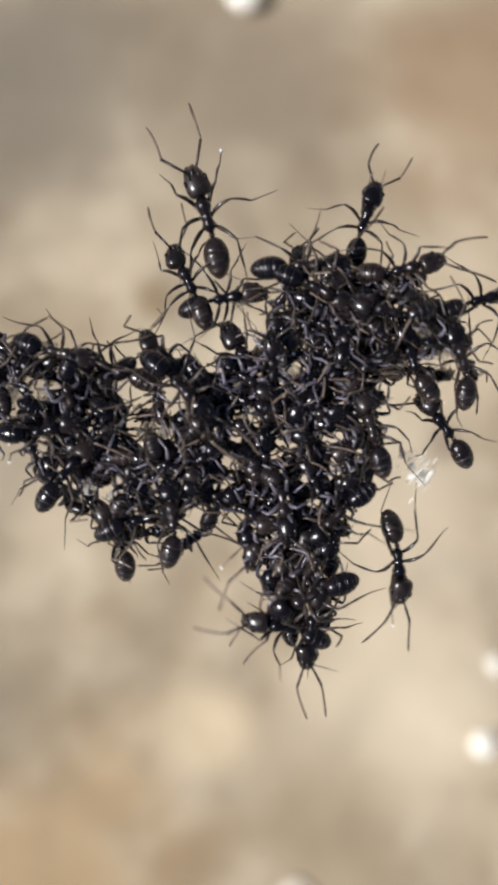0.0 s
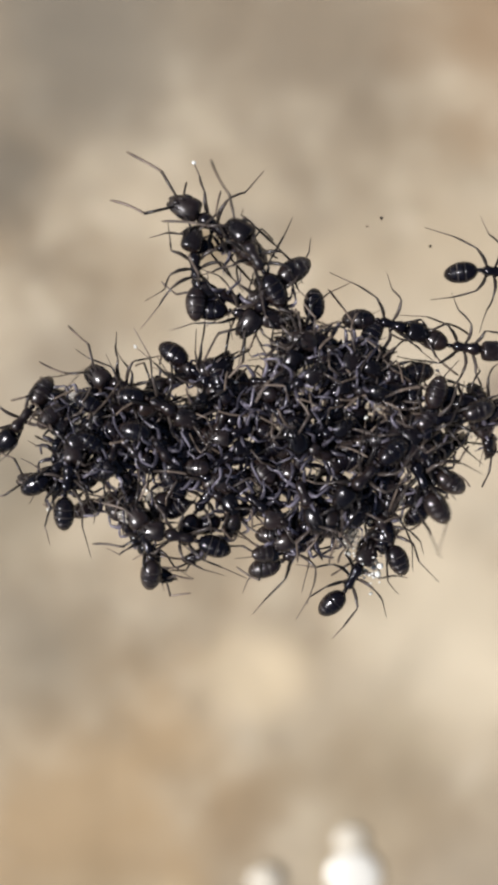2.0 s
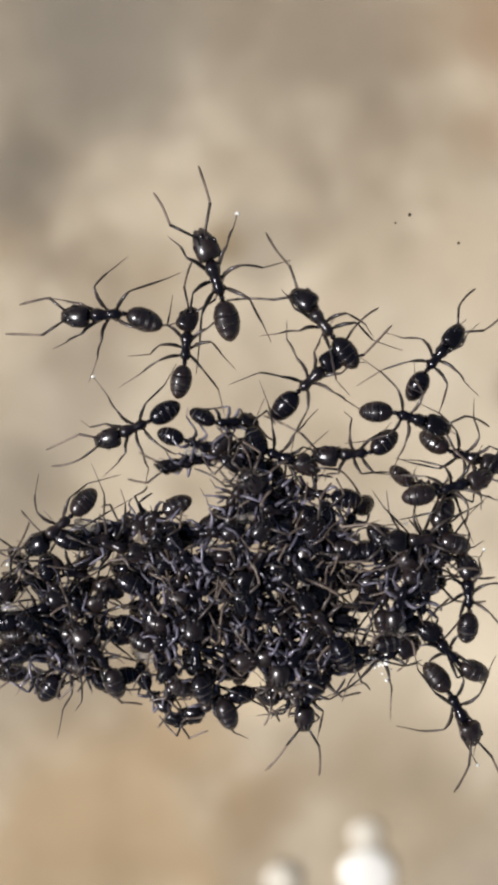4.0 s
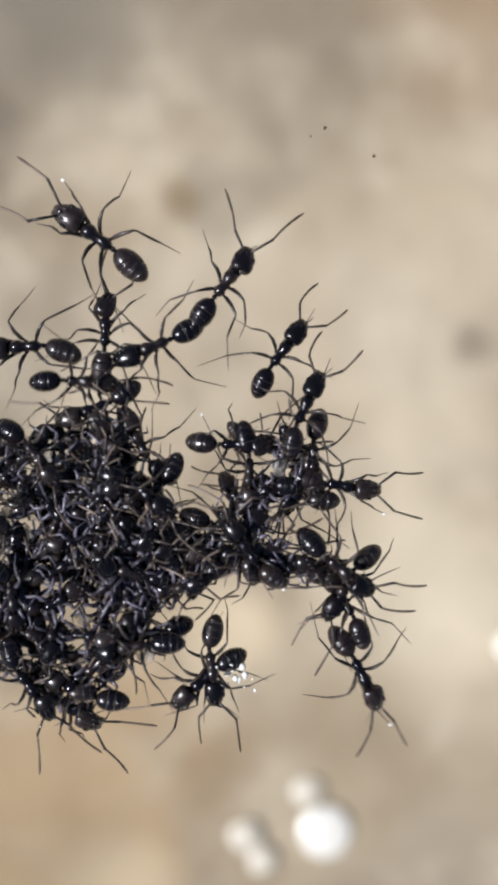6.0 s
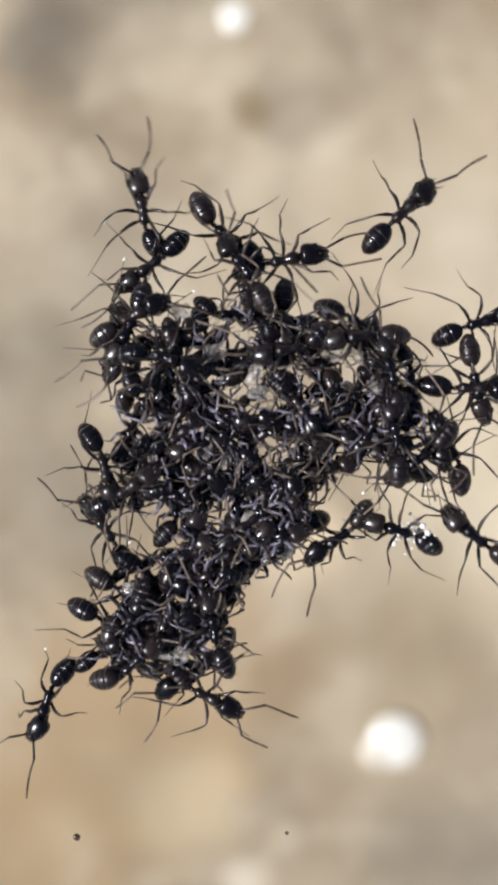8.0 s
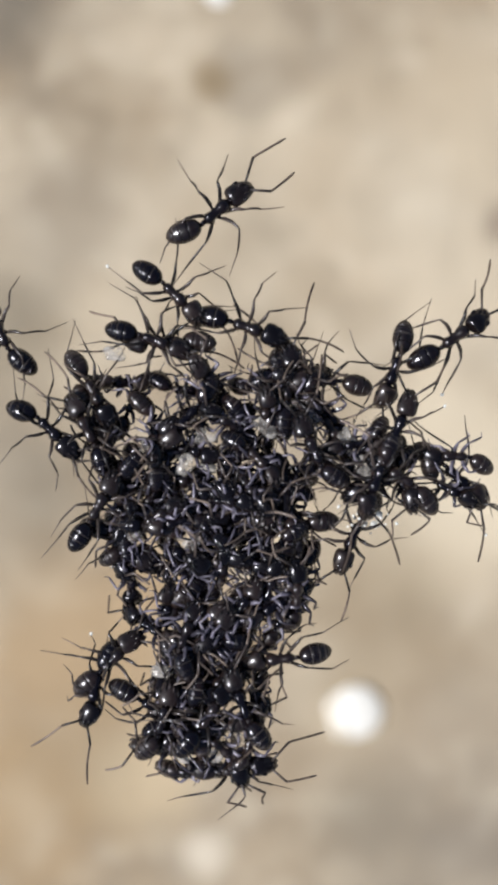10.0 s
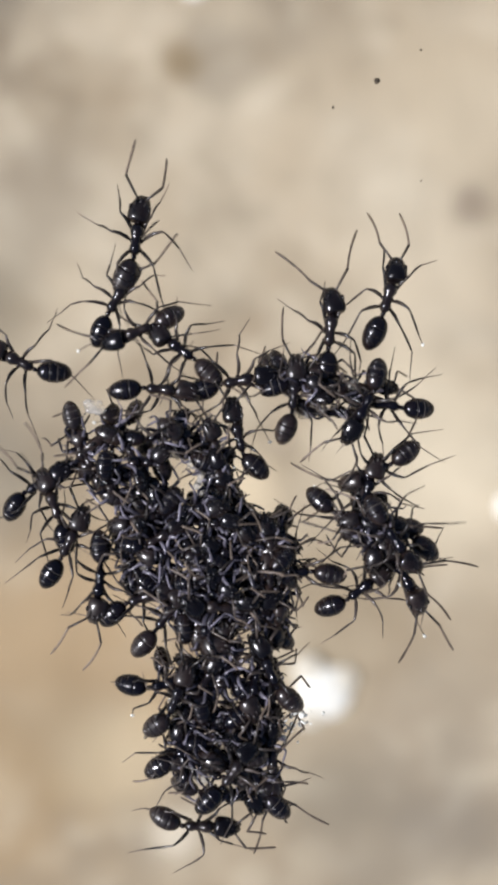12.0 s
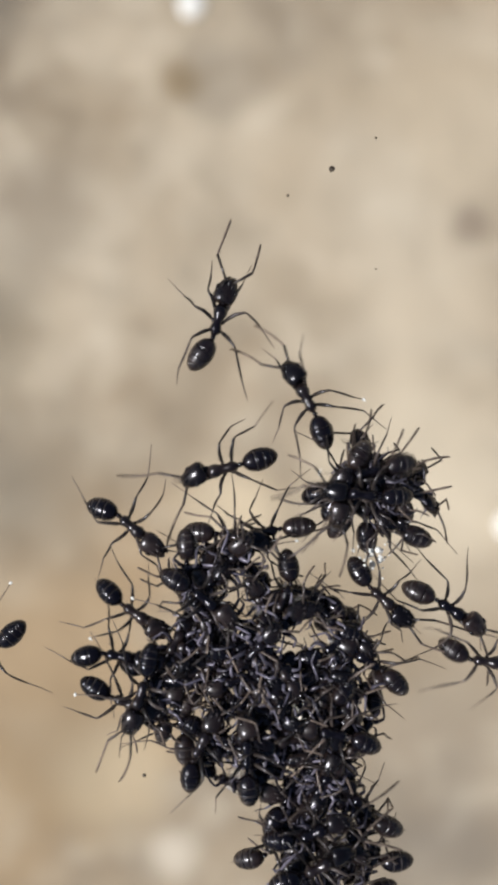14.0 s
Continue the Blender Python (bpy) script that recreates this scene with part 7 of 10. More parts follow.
    huddle(88, 0.86, [(0, 9.62, 10.91, 0.1, 23), (0.5, 9.07, 9.75, 0.1, 23), (1, 7.51, 8.62, 0.1, 47), (1.5, 7.73, 7.02, 0.1, 47), (2, 6.15, 6.81,
        0.1, 47), (2.5, 4.77, 5.39, 0.1, 47), (5, 3.1, -0.33, 0.1, -13), (5.5, 3.13, 0.72, 0.1, -13), (6, 2.5, 0.27, 0.1, 11), (6.5, 0.6, -1.21, 0.1,
        11), (7, 2.16, -0.82, 0.1, 11), (7.5, 2.28, -1.75, 0.1, 35), (8, 2.48, -1.9, 0.1, 59), (8.5, 2.71, -3.26, 0.1, 59), (9, 2.53, -4.56, 0.1, 67),
        (11.5, 5.25, -9.56, 0.1, 67), (12, 5.35, -9.74, 0.1, 35), (12.5, 5.73, -10.39, 0.1, -13), (13, 5.93, -11.48, 0.1, -13), (13.5, 7.41, -12.73,
        0.1, 3), (14, 7.67, -13.04, 0.1, -21)])
    huddle(89, 0.78, [(0, 5.66, 11.55, 0.5, 75), (0.5, 5.6, 10.49, 0.5, 75), (1, 4.11, 9.39, 0.5, 75), (1.5, 4.4, 7.7, 0.5, 75), (2, 2.87, 7.25, 0.5,
        75), (2.5, 1.6, 5.85, 0.5, 83), (5, 0.22, 0.39, 0.5, 71), (5.5, -0.49, 0.84, 0.5, 71), (6, -0.91, 0.15, 0.5, 71), (6.5, -2.69, -1.66, 0.2,
        95), (7, -1.58, -2.21, 0.3, 63), (7.5, -1.55, -3.11, 0.5, 63), (8, -1.94, -3.35, 0.5, 63), (8.5, -1.76, -4.82, 0.5, 63), (9, -1.23, -6.09,
        0.3, 15), (11.5, 2.36, -10.66, 0.4, -21), (12, 2.49, -10.65, 0.4, -21), (12.5, 2.73, -11.37, 0.5, -21), (13, 2.96, -12.5, 0.5, -21), (13.5,
        5.05, -13.7, 0.3, -45), (14, 4.41, -14.02, 0.3, -69)])
    huddle(90, 0.81, [(0, 7.69, 14.11, 1.1, 83), (0.5, 7.47, 13.11, 1.1, 83), (1, 5.95, 11.99, 0.8, 75), (1.5, 6.33, 10.19, 0.6, 35), (2, 4.62, 9.72,
        1.1, 35), (2.5, 3.42, 8.26, 1.1, 35), (5, 1.55, 3.04, 1.1, 35), (5.5, 0.83, 3.39, 1.1, 35), (6, -0.16, 2.37, 1.1, 35), (6.5, -2.18, 0.94, 1.1,
        35), (7, -0.78, 0.26, 1.1, 35), (7.5, -0.74, -0.79, 0.5, 3), (8, -0.74, -1.13, 0.5, -13), (8.5, -0.5, -2, 0.6, -13), (9, -0.13, -3.36, 0.5,
        -13), (11.5, 3.38, -7.86, 0.6, -1), (12, 3.33, -7.94, 0.7, -1), (12.5, 3.71, -8.59, 0.5, 7), (13, 4, -9.59, 0.9, 15), (13.5, 5.17, -11.09,
        0.7, 55), (14, 5.35, -11.3, 1.1, 55)])
    huddle(91, 0.88, [(0, 10.7, 14.54, 1.1, 29), (0.5, 10.26, 13.49, 1.1, 29), (1, 8.45, 12.15, 1, 29), (1.5, 8.68, 10.41, 0.6, 21), (2, 7.03, 9.92,
        0.8, -19), (2.5, 5.49, 8.3, 1, -51), (5, 3.77, 2.45, 0.7, -51), (5.5, 2.79, 2.45, 0.7, -59), (6, 1.9, 1.15, 0.4, -59), (6.5, 0.64, 0.8, 1.1,
        -59), (7, 1.76, 0.09, 1, -59), (7.5, 1.84, -0.68, 0.8, -59), (8, 2.23, -0.76, 0.9, -59), (8.5, 2.82, -1.9, 0.8, -51), (9, 2.75, -2.99, 0.9,
        -51), (11.5, 4.81, -8.82, 0.8, -51), (12, 4.95, -9, 0.5, -51), (12.5, 5.68, -9.83, 0.4, -11), (13, 6.05, -10.95, 0.5, -3), (13.5, 7.43,
        -11.97, 0.8, 5), (14, 7.62, -12.05, 0.6, 5)])
    huddle(92, 0.75, [(0, 8.52, 14.39, 0.1, -7), (0.5, 8.14, 13.52, 0.1, -7), (1, 6.41, 12.44, 0.1, -7), (1.5, 6.64, 10.75, 0.1, 1), (2, 5.06, 10.21,
        0.1, 1), (2.5, 3.75, 8.81, 0.1, 1), (5, 1.69, 3.73, 0.1, 1), (5.5, 0.96, 3.96, 0.1, 1), (6, -0.66, 3.44, 0.1, 1), (6.5, -2.52, 2.21, 0.1, 1),
        (7, -1.07, 1.49, 0.1, 1), (7.5, -0.97, 0.97, 0.1, 1), (8, -0.72, 0.62, 0.1, 1), (8.5, -0.67, -0.41, 0.1, 9), (9, -0.9, -1.7, 0.1, 57), (11.5,
        2.91, -5.81, 0.1, 21), (12, 2.28, -5.37, 0.1, 37), (12.5, 3.12, -6.25, 0.1, -3), (13, 2.75, -6.68, 0.1, 5), (13.5, 3.73, -7.38, 0.1, 5), (14,
        4.06, -8.32, 0.1, 5)])
    huddle(93, 0.77, [(0, 12.95, 15.78, 0.4, 130), (0.5, 13.51, 14.37, 0.4, 138), (1, 11.52, 11.79, 0.4, 162), (1.5, 11.99, 10.34, 0.4, 162), (2,
        10.24, 8.37, 0.3, 170), (2.5, 9.33, 6.84, 0.7, 122), (5, 7.97, 1.64, 0.3, 50), (5.5, 7.67, 1.09, 0.4, 10), (6, 7.33, 0.18, 0.3, 10), (6.5,
        5.23, -1.3, 0.3, -46), (7, 6.7, -1.61, 0.4, -70), (7.5, 7.02, -3.02, 0.3, -78), (8, 5.48, -2.69, 0.5, -14), (8.5, 5.71, -4.03, 0.4, -14), (9,
        7.33, -4.28, 0.4, -38), (11.5, 11.39, -8.32, 0.4, -14), (12, 9.59, -8.45, 0.3, -54), (12.5, 9.26, -5.77, 0.4, -6), (13, 9.16, -6.75, 0.3,
        -38), (13.5, 10.56, -6.96, 0.5, -38), (14, 10.34, -6.49, 0.3, -38)])
    huddle(94, 0.85, [(0, 10.13, 13.08, 0.4, 47), (0.5, 10.01, 11.93, 0.4, 47), (1, 8.5, 10.84, 0.4, 47), (1.5, 8.39, 9.12, 0.2, 55), (2, 6.47, 8.65,
        0.2, 79), (2.5, 5.03, 7.16, 0.4, 79), (5, 3.8, 1.61, 0.2, 67), (5.5, 2.95, 1.65, 0.2, 99), (6, 2.64, 0.62, 0.2, 131), (6.5, 1.01, -0.4, 0.4,
        131), (7, 2.26, -0.69, 0.2, 147), (7.5, 2.36, -1.62, 0.3, 203), (8, 2.82, -1.9, 0.4, 203), (8.5, 3.16, -3.33, 0.3, 203), (9, 2.53, -4.32, 0.3,
        251), (11.5, 5.82, -9.34, 0.2, 251), (12, 5.92, -9.47, 0.2, 251), (12.5, 6.12, -10.22, 0.2, 251), (13, 7.23, -11.17, 0.2, 291), (13.5, 8.46,
        -12.12, 0.2, 275), (14, 8.49, -11.86, 0.2, 243)])
    huddle(95, 0.75, [(0, 1.44, 13.77, 0.2, -51), (0.5, 1.2, 12.63, 0.2, -35), (1, -0.21, 11.59, 0.2, -19), (1.5, 0.21, 9.58, 0.2, -19), (2, -0.91,
        8.69, 0.2, -11), (2.5, -1.93, 7.87, 0.1, -3), (5, -2.25, 3.46, 0.2, 9), (5.5, -3.61, 4.23, 0.2, 9), (6, -4.05, 4.16, 0.2, 9), (6.5, -3.83,
        2.99, 0.2, 49), (7, -1.97, 2.18, 0.1, 49), (7.5, -2.54, 2.07, 0.2, 49), (8, -2.92, 1.79, 0.2, 25), (8.5, -2.28, 0.61, 0.2, 25), (9, -2.39,
        -0.51, 0.1, 57), (11.5, 0.13, -5.45, 0.2, 69), (12, -0.06, -5.59, 0.1, 85), (12.5, 0.15, -6.24, 0.2, 69), (13, 0.88, -7.53, 0.2, 53), (13.5,
        2.29, -8.89, 0.2, 53), (14, 3.24, -9.16, 0.2, 77)])
    huddle(96, 0.82, [(0, 8.78, 10.47, 0.1, 9), (0.5, 8.18, 9.66, 0.1, 9), (1, 6.61, 8.54, 0.1, 9), (1.5, 6.85, 6.98, 0.1, 9), (2, 5.3, 6.7, 0.1, 9),
        (2.5, 4.04, 5.31, 0.1, 9), (5, 2.45, -0.25, 0.1, 9), (5.5, 1.5, 0.52, 0.1, 41), (6, 0.92, -0.58, 0.1, 41), (6.5, -1.01, -2.58, 0.1, 73), (7,
        0.77, -3.12, 0.1, 73), (7.5, 0.67, -4.02, 0.1, 57), (8, 0.74, -4.43, 0.1, 57), (8.5, 0.84, -5.87, 0.1, 57), (9, 1.52, -7.58, 0.1, 57), (11.5,
        4.72, -11.96, 0.1, 57), (12, 4.73, -11.89, 0.1, 65), (12.5, 5.12, -12.32, 0.1, 65), (13, 5.3, -13.37, 0.1, 73), (13.5, 6.78, -14.82, 0.1,
        105), (14, 6.88, -15, 0.1, 153)])
    huddle(97, 0.72, [(0, 5.9, 12.18, 0.9, -169), (0.5, 5.66, 11.15, 0.9, -169), (1, 4.2, 10.02, 0.9, -169), (1.5, 4.27, 8.33, 0.9, -169), (2, 2.76,
        7.94, 0.9, -169), (2.5, 1.56, 6.52, 0.9, -169), (5, 0.22, 1.09, 0.9, -169), (5.5, -0.46, 1.56, 0.9, -169), (6, -0.94, 0.85, 0.9, -169), (6.5,
        -2.93, -0.59, 0.5, -169), (7, -1.65, -1.07, 0.9, -169), (7.5, -1.53, -1.99, 0.9, -169), (8, -1.78, -2.31, 0.9, -169), (8.5, -1.58, -3.57, 0.8,
        -169), (9, -1.18, -4.78, 0.9, -169), (11.5, 2.28, -9.46, 0.9, -169), (12, 2.33, -9.55, 0.9, -169), (12.5, 2.73, -9.98, 0.9, -169), (13, 3,
        -11.1, 0.9, -169), (13.5, 4.3, -12.46, 0.7, -169), (14, 4.59, -12.65, 0.8, -169)])
    huddle(98, 0.82, [(0, 5.85, 13.75, 0.6, -20), (0.5, 5.96, 12.69, 0.9, -36), (1, 4.34, 11.55, 1, -36), (1.5, 4.52, 9.69, 1, -36), (2, 2.82, 9.24,
        0.6, -36), (2.5, 1.57, 7.88, 0.8, -36), (5, 0, 2.58, 1, -36), (5.5, -0.71, 2.98, 1, -36), (6, -1.44, 2.34, 1, -36), (6.5, -2.97, 0.92, 1,
        -36), (7, -1.56, 0.21, 1, -36), (7.5, -1.42, -0.61, 0.6, -36), (8, -1.38, -0.78, 0.7, -36), (8.5, -1.35, -1.93, 1, -36), (9, -0.89, -3.33,
        0.7, -36), (11.5, 2.51, -8.21, 0.5, -36), (12, 2.56, -8.06, 0.6, -36), (12.5, 3.18, -8.78, 0.4, -12), (13, 3.32, -9.71, 0.5, -12), (13.5,
        4.59, -10.84, 0.5, 28), (14, 4.7, -11.09, 0.8, 28)])
    huddle(99, 0.88, [(0, 8.27, 9.25, 0.9, -79), (0.5, 7.9, 8.55, 0.9, -79), (1, 6.42, 7.52, 0.9, -79), (1.5, 6.74, 6, 0.7, -63), (2, 5.2, 5.75, 0.9,
        -63), (2.5, 3.97, 4.37, 0.9, -63), (5, 2.54, -1.05, 0.4, -51), (5.5, 1.28, -0.53, 0.4, -107), (6, 1.14, -2.16, 0.5, -107), (6.5, -0.52, -4.1,
        0.5, -131), (7, 0.43, -4.28, 0.4, -139), (7.5, 0.16, -4.92, 0.5, -139), (8, 0.04, -5.3, 0.5, -139), (8.5, 0.39, -6.79, 0.7, -107), (9, 0.54,
        -8.34, 0.6, -139), (11.5, 4.38, -12.81, 0.9, -139), (12, 4.34, -12.72, 0.4, -107), (12.5, 4.91, -13.25, 0.9, -107), (13, 5.47, -14.3, 0.8,
        -107), (13.5, 7.6, -15.98, 0.7, -107), (14, 7.93, -16.25, 0.4, -107)])
    huddle(100, 0.79, [(0, 1.93, 13.58, 0.1, -149), (0.5, 1.59, 12.33, 0.1, -197), (1, 0.17, 11.22, 0.2, -253), (1.5, 0.88, 9.2, 0.1, -237), (2,
        -0.42, 8.46, 0.1, -221), (2.5, -1.06, 6.24, 0.2, -173), (5, -1.63, 0.08, 0.1, -101), (5.5, -2.99, 0.84, 0.2, -101), (6, -3.17, 0.2, 0.2,
        -101), (6.5, -4.66, -0.56, 0.1, -149), (7, -3.79, -1.61, 0.2, -165), (7.5, -3.56, -2.82, 0.2, -173), (8, -3.91, -3.91, 0.2, -173), (8.5,
        -3.25, -5.92, 0.2, -173), (9, -3.21, -7.34, 0.2, -133), (11.5, 1.89, -11.22, 0.1, -49), (12, 2.05, -11.11, 0.1, -41), (12.5, 1.9, -12.07, 0.2,
        -49), (13, 2.01, -13.24, 0.2, -49), (13.5, 2.68, -14.7, 0.2, -57), (14, 3.78, -14.77, 0.1, -33)])
    huddle(101, 0.86, [(0, 0.59, 10.18, 0.2, -34), (0.5, 0.07, 9.18, 0.2, -2), (1, -1.22, 8.55, 0.2, -34), (1.5, -0.67, 7.2, 0.2, -34), (2, -2.28,
        6.03, 0.2, 14), (2.5, -3.55, 4.69, 0.2, -2), (5, -6.2, -2.59, 0.2, -2), (5.5, -5.12, -2.57, 0.2, -2), (6, -5.24, -3.16, 0.2, -2), (6.5, -8.67,
        -4.99, 0.2, -2), (7, -7.52, -5.17, 0.1, 14), (7.5, -5.36, -7.1, 0.2, 14), (8, -4.08, -7.72, 0.2, 54), (8.5, -3.66, -9.24, 0.2, 54), (9, -2.32,
        -10.78, 0.2, 78), (11.5, 2.82, -15.56, 0.2, 90), (12, 2.86, -15.53, 0.2, 98), (12.5, 3.44, -15.81, 0.2, 106), (13, 5.21, -16.53, 0.1, 122),
        (13.5, 7.17, -17.3, 0.1, 58), (14, 7.35, -17.28, 0.1, 58)])
    huddle(102, 0.82, [(0, 8.43, 6.33, 0.6, 96), (0.5, 8.24, 6.02, 0.7, 144), (1, 7.34, 5.7, 0.7, 152), (1.5, 6.78, 4.19, 0.4, 200), (2, 5.11, 4.38,
        0.7, 200), (2.5, 3.79, 2.92, 0.7, 200), (5, 3.16, -1.86, 0.6, 140), (5.5, 3.32, -0.27, 0.5, 108), (6, 1.68, -0.78, 0.5, 68), (6.5, 0.15,
        -3.32, 0.6, 52), (7, 1.01, -3.66, 0.5, 44), (7.5, 0.98, -4.76, 0.6, 28), (8, 0.94, -5.74, 0.6, 20), (8.5, 1.14, -7.12, 0.6, 28), (9, 1.47,
        -8.4, 0.5, 28), (11.5, 4.97, -13.1, 1.1, 88), (12, 4.65, -13.64, 0.5, 120), (12.5, 5.45, -13.43, 0.7, 104), (13, 5.76, -14.63, 0.7, 128),
        (13.5, 7.38, -16.18, 0.8, 120), (14, 7.85, -16.45, 0.6, 64)])
    huddle(103, 0.79, [(0, 1.54, 11.4, 0.5, 65), (0.5, 1.47, 10.33, 0.5, 65), (1, 0.02, 9.34, 0.2, 41), (1.5, 0.54, 7.9, 0.2, 41), (2, -0.73, 7.04,
        0.3, 41), (2.5, -1.99, 5.74, 0.4, 33), (5, -4.67, -1.07, 0.3, 93), (5.5, -3.57, -0.49, 0.5, 93), (6, -3.69, -1.3, 0.5, 93), (6.5, -6.2, -3.42,
        0.5, 93), (7, -4.12, -4.45, 0.3, 37), (7.5, -3.42, -5.99, 0.3, 37), (8, -2.64, -6.83, 0.3, 37), (8.5, -2.34, -7.98, 0.3, 37), (9, -2.15,
        -8.55, 0.3, 93), (11.5, 3.53, -13.18, 0.2, 69), (12, 4.01, -13.58, 0.2, 61), (12.5, 4.26, -13.83, 0.3, 61), (13, 4.76, -14.83, 0.2, 93),
        (13.5, 7.11, -16.51, 0.3, 77), (14, 7.55, -16.81, 0.3, 61)])
    huddle(104, 0.79, [(0, -0.39, 13.39, 0.9, -74), (0.5, -0.52, 11.84, 0.9, -98), (1, -1.9, 10.69, 0.9, -98), (1.5, -1.63, 9.07, 0.7, -138), (2,
        -3.08, 8.52, 0.4, -154), (2.5, -4.24, 7.09, 0.4, -154), (5, -6.52, -0.02, 0.6, -166), (5.5, -5.22, 1.2, 0.6, -110), (6, -5.35, 0.9, 0.6,
        -110), (6.5, -8.28, -2.34, 0.5, -150), (7, -5.87, -4.99, 0.5, -158), (7.5, -4.25, -6.43, 0.5, -158), (8, -3.48, -7.11, 0.4, -150), (8.5,
        -3.11, -8.52, 0.4, -150), (9, -1.94, -9.66, 0.5, -126), (11.5, 2.96, -14.39, 0.4, -114), (12, 2.89, -14.12, 0.4, -58), (12.5, 2.51, -13.35,
        0.4, -74), (13, 2.89, -14.21, 0.4, -74), (13.5, 4.8, -15.15, 0.4, -10), (14, 4.63, -15.83, 0.5, -10)])
    huddle(105, 0.72, [(0, 5.27, 10.64, 1, 35), (0.5, 5.02, 9.82, 1, 35), (1, 3.52, 8.75, 1, 35), (1.5, 3.77, 7.16, 1, 35), (2, 2.19, 6.83, 1, 27),
        (2.5, 0.93, 5.41, 0.8, 27), (5, -0.37, 0.12, 1, 27), (5.5, -1.25, 0.51, 1, 27), (6, -1.51, -0.3, 1, 27), (6.5, -3.94, -2.67, 0.4, 19), (7,
        -2.39, -3.21, 0.6, 35), (7.5, -2.23, -3.92, 0.5, 59), (8, -2.76, -4.25, 0.6, 3), (8.5, -2.48, -5.44, 0.6, 19), (9, -2.64, -6.39, 0.5, 43),
        (11.5, 1.22, -10.06, 0.5, 115), (12, 1.22, -10.04, 0.5, 115), (12.5, 1.19, -11.19, 0.5, 107), (13, 1.33, -12.35, 0.5, 107), (13.5, 2.23,
        -13.54, 0.6, 107), (14, 2.21, -13.6, 0.5, 107)])
    huddle(106, 0.83, [(0, 9.17, 7.27, 0.8, 51), (0.5, 8.44, 6.99, 1.2, 51), (1, 7.22, 6.24, 0.7, 11), (1.5, 7.73, 5.24, 0.7, 51), (2, 6.26, 4.72,
        0.7, 27), (2.5, 4.78, 3.17, 0.6, 27), (5, 3.68, -2.36, 0.5, 27), (5.5, 3.97, -0.55, 0.5, 27), (6, 2.6, -0.71, 0.4, 11), (6.5, 0.71, -2.98,
        0.6, 27), (7, 1.29, -3.14, 0.7, 35), (7.5, 1.15, -3.99, 0.6, 99), (8, 1.49, -4.43, 0.6, 83), (8.5, 2.13, -5.91, 0.7, 83), (9, 2.96, -7.22,
        0.7, 91), (11.5, 5.65, -11.68, 0.5, 91), (12, 5.6, -11.69, 0.5, 115), (12.5, 6.35, -12.35, 0.5, 67), (13, 6.65, -13.4, 0.5, 67), (13.5, 8.04,
        -15.37, 0.5, 91), (14, 8.15, -15.35, 0.5, 91)])
    huddle(107, 0.83, [(0, 8.66, 16.36, 0.7, 58), (0.5, 7.39, 15.29, 0.7, 114), (1, 4.68, 14.64, 0.6, 146), (1.5, 4.83, 13.2, 0.7, 154), (2, 2.48,
        13.1, 1, 154), (2.5, 1.93, 12.11, 0.7, 154), (5, -1.15, 4.51, 0.7, 214), (5.5, -1.74, 4.47, 0.7, 214), (6, -3.33, 4.16, 0.8, 206), (6.5,
        -4.66, 2.88, 0.6, 206), (7, -2.9, 1.47, 0.6, 206), (7.5, -2.99, 1.1, 0.7, 206), (8, -3.48, 0.76, 0.8, 230), (8.5, -2.92, -0.47, 1.1, 230), (9,
        -2.31, -1.67, 0.8, 270), (11.5, 0.51, -6.46, 0.7, 282), (12, 0.54, -6.5, 0.7, 298), (12.5, 0.19, -7.24, 0.5, 258), (13, 1.23, -8.55, 0.9,
        258), (13.5, 2.66, -9.78, 0.6, 258), (14, 3.33, -10.31, 0.6, 258)])
    huddle(108, 0.78, [(0, 3.06, 8.97, 0.8, -101), (0.5, 2.3, 7.55, 0.6, -77), (1, 0.98, 6.43, 0.6, -77), (1.5, 1.19, 4.75, 0.6, -61), (2, -0.02,
        3.91, 0.5, -61), (2.5, -0.26, 2.8, 0.5, -45), (5, -1.04, -2.79, 0.4, -45), (5.5, -1.63, -2.33, 0.6, -29), (6, -1.44, -4.32, 0.6, -29), (6.5,
        -3.82, -4.37, 0.5, -13), (7, -2.69, -6.3, 0.6, 27), (7.5, -2.6, -7.46, 0.4, 27), (8, -2.03, -8.39, 1, 27), (8.5, -1.1, -10.01, 1, 27), (9,
        -0.14, -11.34, 1, 27), (11.5, 5.02, -15.9, 0.9, 39), (12, 5.04, -16.04, 0.6, 39), (12.5, 5.51, -16.53, 0.5, 7), (13, 6.3, -17.53, 0.9, 7),
        (13.5, 8.59, -19.24, 0.7, 7), (14, 8.7, -19.51, 0.6, 71)])
    huddle(109, 0.81, [(0, 4.24, 13.08, 0.1, -90), (0.5, 3.1, 11.53, 0.1, -154), (1, 2.44, 10.05, 0.1, -154), (1.5, 2.52, 8.76, 0.1, -154), (2, 1.18,
        8.25, 0.1, -154), (2.5, 0.05, 6.9, 0.1, -154), (5, -1.33, 1.67, 0.1, -202), (5.5, -2.22, 2.16, 0.1, -202), (6, -2.6, 1.45, 0.1, -202), (6.5,
        -4.11, 0.39, 0.1, -234), (7, -2.69, 0.06, 0.1, -234), (7.5, -3.09, -1.06, 0.1, -242), (8, -3.46, -1.48, 0.1, -242), (8.5, -3.77, -3.2, 0.1,
        -242), (9, -2.64, -4.12, 0.1, -242), (11.5, 0.65, -8.52, 0.1, -242), (12, 1.07, -8.64, 0.1, -242), (12.5, 1.3, -9.15, 0.1, -218), (13, 1.92,
        -10.16, 0.1, -250), (13.5, 2.86, -11.42, 0.1, -242), (14, 3.17, -11.55, 0.1, -250)])
